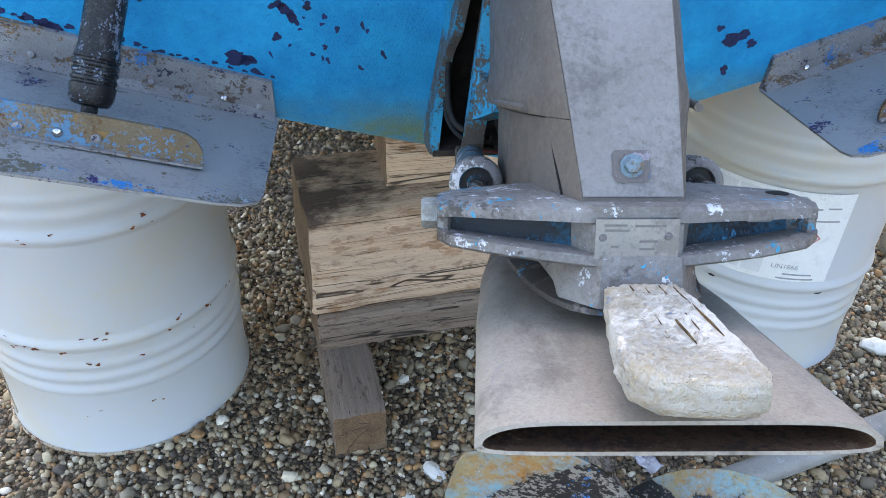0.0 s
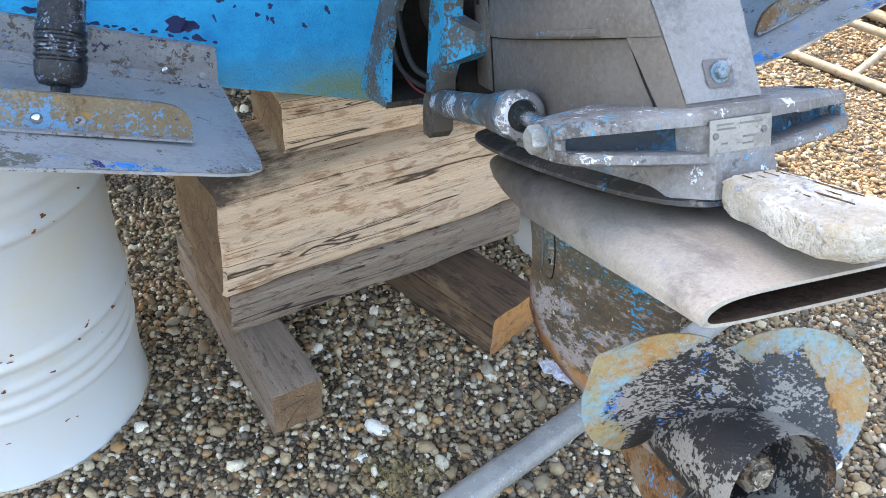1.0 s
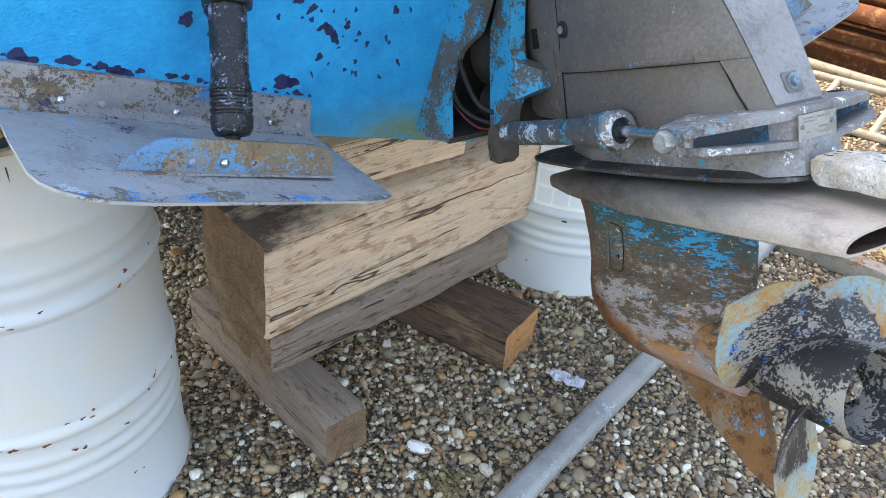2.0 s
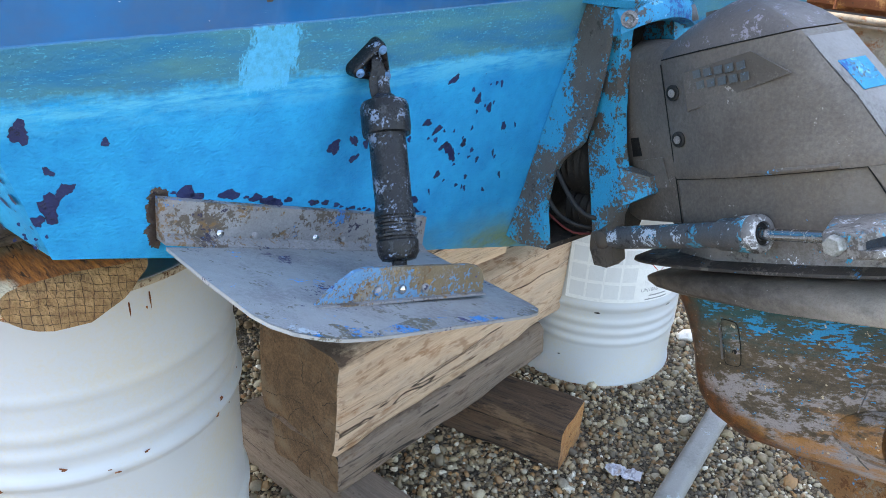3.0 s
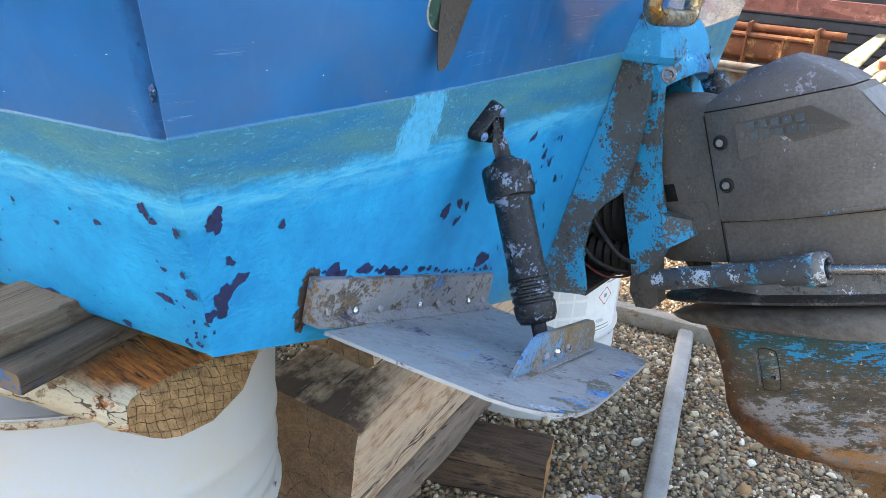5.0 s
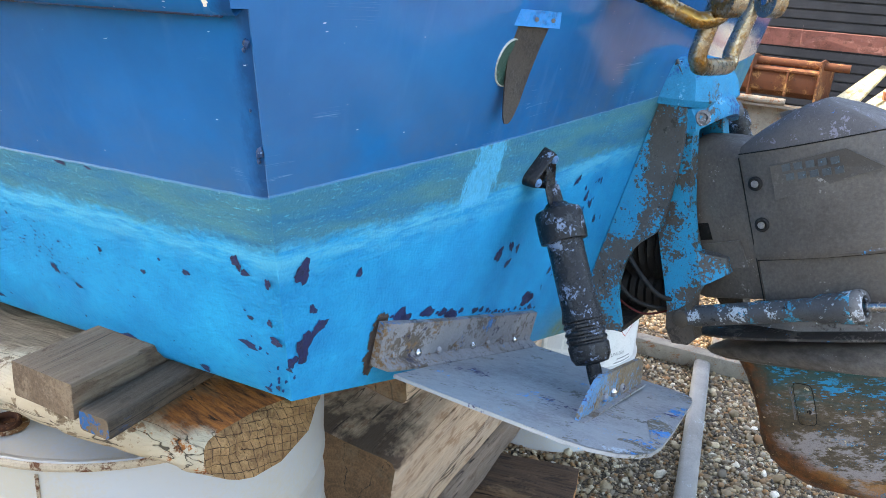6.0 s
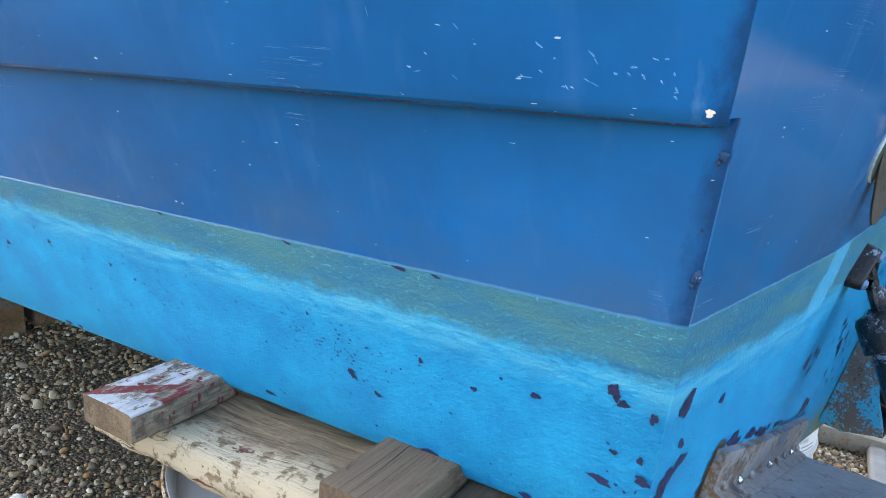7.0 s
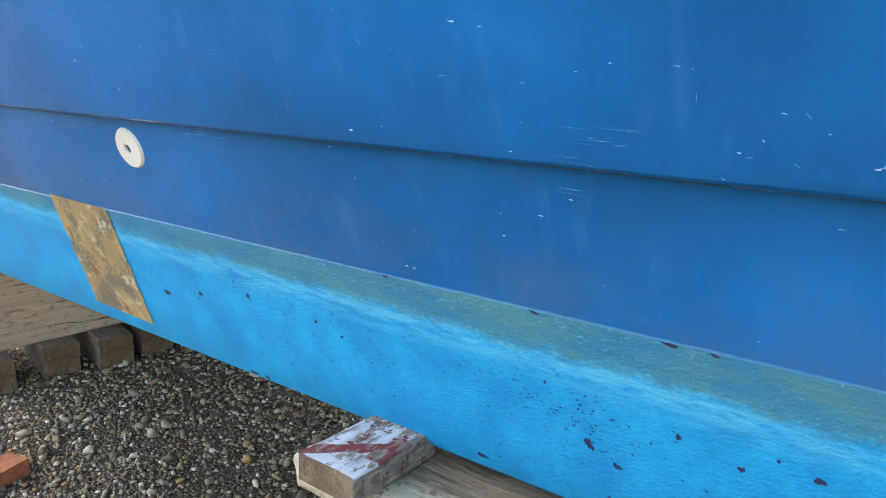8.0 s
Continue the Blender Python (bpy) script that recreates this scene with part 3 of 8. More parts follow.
LOG_END = log_end()
END_WOOD = end_grain()
def log_wood():
    """Grey split timber that has rotted orange towards its near end."""
    n = Nodes("rotten_log")
    fibre = n.noise((9.0, 150.0, 150.0), 6.0, 0.7, dist=0.6)
    grey = n.mix(n.ramp(fibre, 0.3, 0.66), col(84, 66, 48), col(162, 140, 112))
    rot = n.mix(n.ramp(n.noise((7.0, 120.0, 120.0), 6.0, 0.7), 0.34, 0.66), col(84, 46, 22), col(188, 112, 48))
    far = n.math("ADD", n.axis(0), n.math("MULTIPLY", n.noise(16.0, 5.0, 0.65), 0.12))
    c = n.mix(n.ramp(far, 0.13, 0.17), rot, grey)
    flake = n.ramp(n.noise(40.0, 6.0, 0.72), 0.42, 0.47)
    low = n.ramp(n.math("SUBTRACT", n.math("ADD", n.axis(1), n.math("MULTIPLY", n.noise(24.0, 5.0, 0.7), 0.07)), n.math("MULTIPLY", n.math("MINIMUM", n.axis(0), 0.12), 0.42)), 0.052, 0.078)
    low = n.math("MAXIMUM", low, n.ramp(n.axis(2), 0.05, 0.035))
    c = n.mix(n.math("MULTIPLY", flake, low), c, col(192, 176, 150))
    daub = n.ramp(n.noise((9.0, 22.0, 22.0), 5.0, 0.65), 0.62, 0.64)
    c = n.mix(n.math("MULTIPLY", daub, low), c, col(104, 58, 52))
    cr = n.ramp(n.math("ABSOLUTE", n.math("SUBTRACT", n.noise((1.6, 46.0, 46.0), 3.0, 0.5, dist=0.3), 0.5)), 0.012, 0.004)
    cr = n.math("MULTIPLY", cr, n.ramp(n.noise((4.0, 14.0, 14.0), 3.0), 0.46, 0.52))
    c = n.mix(n.math("MULTIPLY", cr, 0.85), c, col(40, 28, 18))
    h = n.math("SUBTRACT", n.math("ADD", fibre, n.noise(40.0, 4.0)), n.math("MULTIPLY", cr, 2.0))
    return n.done(c, 0.9, 0.0, h, 0.006, 0.9)


LOG_WOOD = log_wood()
def painted_wood():
    """Grey offcut whose top still carries white paint with red bands."""
    n = Nodes("painted_offcut")
    x, y, z = n.axis(0), n.axis(1), n.axis(2)
    fibre = n.noise((22.0, 240.0, 240.0), 6.0, 0.72, dist=0.2)
    c = n.mix(n.ramp(fibre, 0.32, 0.66), col(84, 74, 64), col(150, 138, 122))
    c = n.mix(n.math("MULTIPLY", n.ramp(n.noise(30.0, 5.0, 0.7), 0.52, 0.62), 0.7), c, col(66, 58, 50))
    worn_off = n.ramp(n.math("ADD", n.noise((26.0, 60.0, 60.0), 6.0, 0.72), n.math("MULTIPLY", x, 0.5)), 0.52, 0.58)
    paint = n.mix(n.ramp(n.noise((30.0, 90.0, 90.0), 5.0), 0.35, 0.65), col(150, 156, 166), col(192, 194, 196))
    skew = n.math("ADD", x, n.math("ADD", n.math("MULTIPLY", y, 0.9), n.math("MULTIPLY", n.noise(40.0, 4.0), 0.02)))
    band = n.math("MAXIMUM", n.ramp(n.math("ABSOLUTE", n.math("SUBTRACT", skew, 0.060)), 0.016, 0.013), n.math("MULTIPLY", n.ramp(y, -0.020, -0.024), n.ramp(n.math("ABSOLUTE", n.math("SUBTRACT", x, 0.075)), 0.035, 0.03)))
    paint = n.mix(band, paint, col(112, 38, 40))
    top = n.ramp(z, 0.0335, 0.0352)
    c = n.mix(n.math("MULTIPLY", top, n.ramp(worn_off, 0.0, 1.0, 1.0, 0.0)), c, paint)
    sheen_or_drip = n.math("MULTIPLY", n.ramp(n.noise((60.0, 60.0, 34.0), 3.0), 0.6, 0.63), n.ramp(x, 0.02, 0.05))
    c = n.mix(sheen_or_drip, c, col(110, 36, 38))
    return n.done(c, 0.85, 0.0, fibre, 0.003, 0.8)


PAINTED_WOOD = painted_wood()


def gravel_ground():
    n = Nodes("gravel_ground")
    cell = n.voronoi(75.0, out="Color")
    r = n.axis(0, cell)
    c = n.mix(r, col(64, 55, 44), col(148, 130, 107))
    c = n.mix(n.math("MULTIPLY", n.ramp(n.noise(2.0, 5.0), 0.45, 0.7), 0.5), c, col(70, 57, 42))
    # gaps between the stones are darkened, their shade put into the colour
    edge = n.voronoi(75.0, "DISTANCE_TO_EDGE")
    c = n.mix(n.ramp(edge, 0.0, 0.13, 0.95, 0.0), c, col(22, 18, 15))
    h = n.math("ADD", n.ramp(n.voronoi(75.0), 0.0, 0.6, 1.0, 0.0), n.math("MULTIPLY", n.noise(30.0, 3.0), 0.5))
    return n.done(c, 0.85, 0.0, h, 0.012, 1.0)


def pebbles():
    n = Nodes("pebbles")
    g = n.add("ShaderNodeNewGeometry").outputs["Random Per Island"]
    cr = n.add("ShaderNodeValToRGB")
    cr.color_ramp.interpolation = "LINEAR"
    stops = [(0.0, col(52, 49, 46)), (0.11, col(160, 141, 110)), (0.26, col(112, 86, 58)), (0.38, col(178, 156, 122)), (0.5, col(86, 79, 71)), (0.6, col(172, 128, 82)), (0.7, col(94, 84, 72)), (0.8, col(168, 156, 136)), (0.93, col(200, 184, 154)), (1.0, col(232, 224, 210))]
    while len(cr.color_ramp.elements) < len(stops):
        cr.color_ramp.elements.new(0.5)
    for e, (p, c) in zip(cr.color_ramp.elements, stops):
        e.position, e.color = p, c
    n.put(cr.inputs[0], g)
    c = n.mix(n.math("MULTIPLY", n.ramp(n.noise(190.0, 5.0, 0.7), 0.4, 0.7), 0.45), cr.outputs[0], col(104, 90, 72))
    return n.done(c, n.ramp(g, 0.0, 1.0, 0.55, 0.85), 0.0, n.noise(500.0, 2.0), 0.0008, 0.5)


GROUND, PEBBLE = gravel_ground(), pebbles()


# ---- building helpers ----
def thing(name, label, category, base=(0, 0, 0), group="", kind=""):
    ob = new(name)
    ob.empty_display_size = 0.05
    ob.matrix_basis = Matrix.Translation(base)
    return tagged(ob, label, category, group, kind)


def part(name, bm, material, parent=None, label="", m=None, smooth=40.0):
    """Links a bmesh, given in the world (or in m), as one mesh under its thing or part."""
    bmesh.ops.recalc_face_normals(bm, faces=bm.faces)
    me = bpy.data.meshes.new(name)
    bm.to_mesh(me)
    bm.free()
    mats = material if isinstance(material, (list, tuple)) else [material]
    for x in mats:
        me.materials.append(x)
    if smooth:
        me.shade_smooth()
        me.set_sharp_from_angle(angle=radians(smooth))
    ob = new(name, me)
    if m is not None:
        ob.matrix_basis = m
    if parent is not None:
        ob.parent = parent
        if parent.type == "EMPTY":
            ob.matrix_parent_inverse = parent.matrix_basis.inverted()
        else:
            ob.matrix_parent_inverse = parent.matrix_basis.inverted()
    if label:
        ob["label"] = label
    return ob


def face(bm, vs, mi=0):
    try:
        f = bm.faces.new(vs)
        f.material_index = mi
        return f
    except ValueError:
        return None


def loft(rings, cap=True, bm=None, closed=True, mi=0):
    bm = bm or bmesh.new()
    rows = [[bm.verts.new(p) for p in ring] for ring in rings]
    n = len(rows[0])
    for a, b in zip(rows, rows[1:]):
        for i in range(n if closed else n - 1):
            j = (i + 1) % n
            face(bm, (a[i], a[j], b[j], b[i]), mi)
    if cap:
        face(bm, rows[0], mi)
        face(bm, rows[-1], mi)
    return bm


def prism(pts, vec, bm=None, mi=0):
    pts, vec = [Vector(p) for p in pts], Vector(vec)
    return loft([pts, [p + vec for p in pts]], True, bm, mi=mi)


def bevel(bm, width, segments=2, angle=30.0):
    edges = [e for e in bm.edges if len(e.link_faces) == 2 and e.calc_face_angle(0.0) > radians(angle)]
    bmesh.ops.bevel(bm, geom=edges, offset=width, segments=segments, affect="EDGES", profile=0.5, clamp_overlap=True)
    return bm


def box(lo, hi, width=0.0, m=None, bm=None):
    (a, b, c), (d, e, f) = lo, hi
    nb = prism([(a, b, c), (d, b, c), (d, e, c), (a, e, c)], (0, 0, f - c))
    if width:
        bevel(nb, width)
    if m is not None:
        nb.transform(m)
    return merge(bm, nb)


def merge(bm, other):
    if bm is None:
        return other
    me = bpy.data.meshes.new("tmp")
    other.to_mesh(me)
    other.free()
    bm.from_mesh(me)
    bpy.data.meshes.remove(me)
    return bm


def lathe(profile, n=48, m=None, cap=True, bm=None):
    """Turns (radius, height) rows round z."""
    rings = [[Vector((r * math.cos(2 * math.pi * k / n), r * math.sin(2 * math.pi * k / n), z)) for k in range(n)] for r, z in profile]
    nb = loft(rings, cap)
    if m is not None:
        nb.transform(m)
    return merge(bm, nb)


def along(p, q):
    """A frame at p whose z runs to q."""
    p, q = Vector(p), Vector(q)
    return Matrix.Translation(p) @ (q - p).to_track_quat("Z", "Y").to_matrix().to_4x4()


def rod(p, q, r, n=16, bm=None, r2=None):
    d = (Vector(q) - Vector(p)).length
    return lathe([(r, 0), (r2 or r, d)], n, along(p, q), True, bm)


def smooth_path(pts, steps=6):
    pts = [Vector(p) for p in pts]
    out = []
    for i in range(len(pts) - 1):
        a, b = pts[max(i - 1, 0)], pts[i]
        c, d = pts[i + 1], pts[min(i + 2, len(pts) - 1)]
        for k in range(steps):
            t = k / steps
            out.append(0.5 * ((2 * b) + (c - a) * t + (2 * a - 5 * b + 4 * c - d) * t * t + (3 * b - a - 3 * c + d) * t ** 3))
    return out + [pts[-1]]


def tube(pts, r, n=12, bm=None, steps=6):
    pts = smooth_path(pts, steps) if steps else [Vector(p) for p in pts]
    rings, up = [], Vector((0.13, 0.27, 1)).normalized()
    for i, p in enumerate(pts):
        d = (pts[min(i + 1, len(pts) - 1)] - pts[max(i - 1, 0)]).normalized()
        s = d.cross(up).normalized()
        u = s.cross(d)
        rings.append([p + r * (math.cos(2 * math.pi * k / n) * s + math.sin(2 * math.pi * k / n) * u) for k in range(n)])
    return merge(bm, loft(rings))


def hexnut(p, q, r, bm=None):
    d = (Vector(q) - Vector(p)).length
    return lathe([(r * 0.9, 0), (r, d * 0.12), (r, d * 0.85), (r * 0.85, d)], 6, along(p, q), True, bm)


def rough_box(length, width, height, rough=0.004, edge=0.008, seed=0, cuts=14, chamfer=None):
    """A sawn timber along x from 0, centred on y, from z = 0 up, with worn, uneven edges. Faces at the ends get material 1."""
    bm = bmesh.new()
    nx = cuts
    sec = []
    e = edge
    for (cy, cz, sy, sz) in ((-1, 0, 1, 1), (1, 0, -1, 1), (1, 1, -1, -1), (-1, 1, 1, -1)):
        y0, z0 = cy * width / 2, cz * height
        if (sy, sz) in ((1, 1), (-1, -1)):
            sec += [(y0, z0 + sz * e), (y0 + sy * e * 0.3, z0 + sz * e * 0.3), (y0 + sy * e, z0)]
        else:
            sec += [(y0 + sy * e, z0), (y0 + sy * e * 0.3, z0 + sz * e * 0.3), (y0, z0 + sz * e)]
    full = []
    for i, (a, b) in enumerate(zip(sec, sec[1:] + sec[:1])):
        full.append(a)
        if i % 3 == 2:
            full += [(a[0] + (b[0] - a[0]) * t, a[1] + (b[1] - a[1]) * t) for t in (0.25, 0.5, 0.75)]
    rings = []
    for k in range(nx + 1):
        x = length * k / nx
        inset = 0.0
        ring = []
        for (y, z) in full:
            q = Vector((x * 6 + seed * 7.1, y * 14, z * 14))
            d = noise.noise(q) * rough + noise.noise(q * 4.3) * rough * 0.4
            cx = Vector((0, y, z - height / 2)).normalized()
            ex = 0.0
            if k in (0, nx):
                ex = noise.noise(q * 2.0) * rough * 0.8 - (e * 0.4 if True else 0) * 0
            ring.append(Vector((x + ex, y, z)) + cx * d)
        rings.append(ring)
    for s, k, sg in ((0, 0, 1), (1, nx, -1)):
        r = rings[k]
        mid = sum(r, Vector()) / len(r)
        small = [mid + (p - mid) * (1 - 0.5 * e / max(width, height)) + Vector((0, 0, 0)) for p in r]
        rings[k] = [p + Vector((sg * e * 0.4, 0, 0)) for p in r]
        if s == 0:
            rings = [small] + rings
        else:
            rings = rings + [small]
    bm = loft(rings, False)
    bm.verts.ensure_lookup_table()
    n = len(full)
    ends = [[bm.verts[start * n + i] for i in range(n)] for start in (0, len(rings) - 1)]
    for vs in ends:
        mid = sum((v.co for v in vs), Vector()) / n
        c = bm.verts.new(mid)
        for i in range(n):
            face(bm, (vs[i], vs[(i + 1) % n], c), 1)
    return bm


def timber(name, label, p, q, width, height, mats, seed=0, category="timber", group="", rough=0.004, edge=0.008, roll=0.0):
    """A timber whose underside's centre line runs from p to q."""
    p, q = Vector(p), Vector(q)
    x = (q - p).normalized()
    y = Vector((0, 0, 1)).cross(x).normalized()
    z = x.cross(y)
    m = Matrix((x, y, z)).transposed().to_4x4()
    m = Matrix.Translation(p) @ m @ pose(0, 0, 0, roll, 0, 0)
    t = thing(name, label, category, p, group)
    bm = rough_box((q - p).length, width, height, rough, edge, seed)
    for mi, nm, sg in ((0, name + "_body", 0), (1, "sawn_end", -1), (1, "sawn_end", 1)):
        one = bm.copy()
        bmesh.ops.delete(one, geom=[f for f in one.faces if f.material_index != mi or (sg and sg * (f.calc_center_median().x - (q - p).length / 2) < 0)], context="FACES")
        for f in one.faces:
            f.material_index = 0
        part(nm, one, mats[mi], t, m=m, smooth=50)
    bm.free()
    return t


# ---- the ground ----
def ground():
    bm = bmesh.new()
    xs = [-400, -60, -12, -4] + [-2 + 0.25 * i for i in range(33)] + [9, 20, 70, 400]
    ys = [-400, -60, -12, -4, -2] + [0.25 * i for i in range(29)] + [9, 14, 30, 90, 400]
    grid = [[bm.verts.new((x, y, 0.014 * noise.noise(Vector((x * 1.3, y * 1.3, 0))) if abs(x) < 8 and abs(y) < 9 else 0.0)) for x in xs] for y in ys]
    for a, b in zip(grid, grid[1:]):
        for i in range(len(xs) - 1):
            bm.faces.new((a[i], a[i + 1], b[i + 1], b[i]))
    g = part("ground", bm, GROUND)
    return tagged(g, "packed gravel yard of small grey and tan stones", "ground", kind="structure")


ground()


def ico(sub):
    bm = bmesh.new()
    bmesh.ops.create_icosphere(bm, subdivisions=sub, radius=1.0)
    v = np.array([p.co for p in bm.verts])
    f = np.array([[p.index for p in q.verts] for q in bm.faces])
    bm.free()
    return v, f


def scatter(name, label, zones, shapes, sub):
    """Loose stones in one mesh: zones of (x0, x1, y0, y1, stones per square metre, smallest, largest)."""
    rng = np.random.default_rng(5 + sub)
    v0, f0 = ico(sub)
    V, Fc, base = [], [], 0
    for x0, x1, y0, y1, per, small, large in zones:
        n = int((x1 - x0) * (y1 - y0) * per)
        pos = np.stack([rng.uniform(x0, x1, n), rng.uniform(y0, y1, n)], 1)
        size = small + (large - small) * rng.beta(1.3, 3.2, n)
        ratio = np.stack([rng.uniform(0.8, 1.25, n), rng.uniform(0.65, 1.0, n), rng.uniform(0.42, 0.8, n)], 1) * size[:, None]
        q = rng.normal(size=(n, 4)) * np.array([1.0, 0.25, 0.25, 1.0])
        q /= np.linalg.norm(q, axis=1)[:, None]
        w, x, y, z = q.T
        R = np.stack([1 - 2 * (y * y + z * z), 2 * (x * y - z * w), 2 * (x * z + y * w), 2 * (x * y + z * w), 1 - 2 * (x * x + z * z), 2 * (y * z - x * w), 2 * (x * z - y * w), 2 * (y * z + x * w), 1 - 2 * (x * x + y * y)], 1).reshape(n, 3, 3)
        lump = 1 + rng.uniform(-0.22, 0.22, (n, len(v0)))
        pts = v0[None] * lump[..., None] * ratio[:, None, :]
        pts = np.einsum("nij,nkj->nki", R, pts)
        pts[..., 0] += pos[:, None, 0]
        pts[..., 1] += pos[:, None, 1]
        gz = np.array([0.014 * noise.noise(Vector((a * 1.3, b * 1.3, 0))) for a, b in pos])
        pts[..., 2] += (gz + ratio[:, 2] * rng.uniform(0.1, 0.75, n))[:, None]
        V.append(pts.reshape(-1, 3))
        Fc.append((f0[None] + (np.arange(n) * len(v0))[:, None, None] + base).reshape(-1, 3))
        base += n * len(v0)
    V, Fc = np.concatenate(V), np.concatenate(Fc)
    me = bpy.data.meshes.new(name)
    me.vertices.add(len(V))
    me.vertices.foreach_set("co", V.ravel())
    me.loops.add(Fc.size)
    me.loops.foreach_set("vertex_index", Fc.ravel())
    me.polygons.add(len(Fc))
    me.polygons.foreach_set("loop_start", np.arange(0, Fc.size, 3))
    me.update(calc_edges=True)
    me.shade_smooth()
    me.materials.append(PEBBLE)
    return tagged(new(name, me), label, "gravel", kind="stuff")


scatter("gravel", "loose rounded grey, tan and white pebbles", [(-1.0, 2.4, 0.5, 2.3, 7600, 0.0045, 0.0150), (2.4, 4.2, 0.4, 3.6, 1800, 0.007, 0.019), (-1.3, 1.6, 2.3, 5.2, 1500, 0.006, 0.018), (0.6, 2.4, 2.3, 3.8, 2200, 0.006, 0.018), (-1.0, 2.6, -0.2, 0.5, 1400, 0.006, 0.018), (4.2, 6.5, 0.4, 4.5, 500, 0.010, 0.024), (-4.0, -1.0, -2.5, 6.5, 420, 0.008, 0.022), (-1.3, 6.5, -2.5, -0.2, 420, 0.008, 0.022), (1.6, 6.5, 3.6, 6.5, 420, 0.008, 0.022), (-1.3, 1.6, 5.2, 8.0, 420, 0.008, 0.022)], 1, 1)
scatter("coarse_gravel", "larger pale pebbles lying among the gravel", [(-1.0, 2.4, 0.5, 2.3, 240, 0.011, 0.024), (-1.3, 1.4, 2.3, 5.2, 90, 0.012, 0.030)], 2, 2)


# ---- the boat ----
CX = 0.29


def transom_y(x, z):
    """The transom, raked and slightly curved in plan."""
    pts = ((-0.82, 1.090), (-0.45, 1.078), (-0.1, 1.092), (0.29, 1.11), (0.75, 1.172), (1.25, 1.247), (1.5, 1.285))
    for (a, u), (b, v) in zip(pts, pts[1:]):
        if x <= b or b == 1.5:
            return u + (v - u) * (x - a) / (b - a) - 0.2 * (z - 1.2)


def side_x(y, z):
    d = max(0.0, y - 2.6)
    return CX - (1.011 + 0.165 * (y - 1.12) + 0.32 * (z - 1.2) * max(0.0, 1 - d / 6) - 0.0685 * d * d)


def chine_z(y):
    return 1.06 - 0.024 * (y - 1.115) + 0.03 * max(0, y - 3.5) ** 2


def step_z(y):
    return 1.468 - 0.027 * (y - 1.04) + 0.012 * max(0, y - 3.0) ** 2


def keel_z(y):
    return 0.80 + 0.025 * max(0, y - 4.0) ** 2


BOAT = thing("motorboat", "blue motorboat with flaking bottom paint, propped on timber and drums", "boat", (CX, 1.1, 0.8))


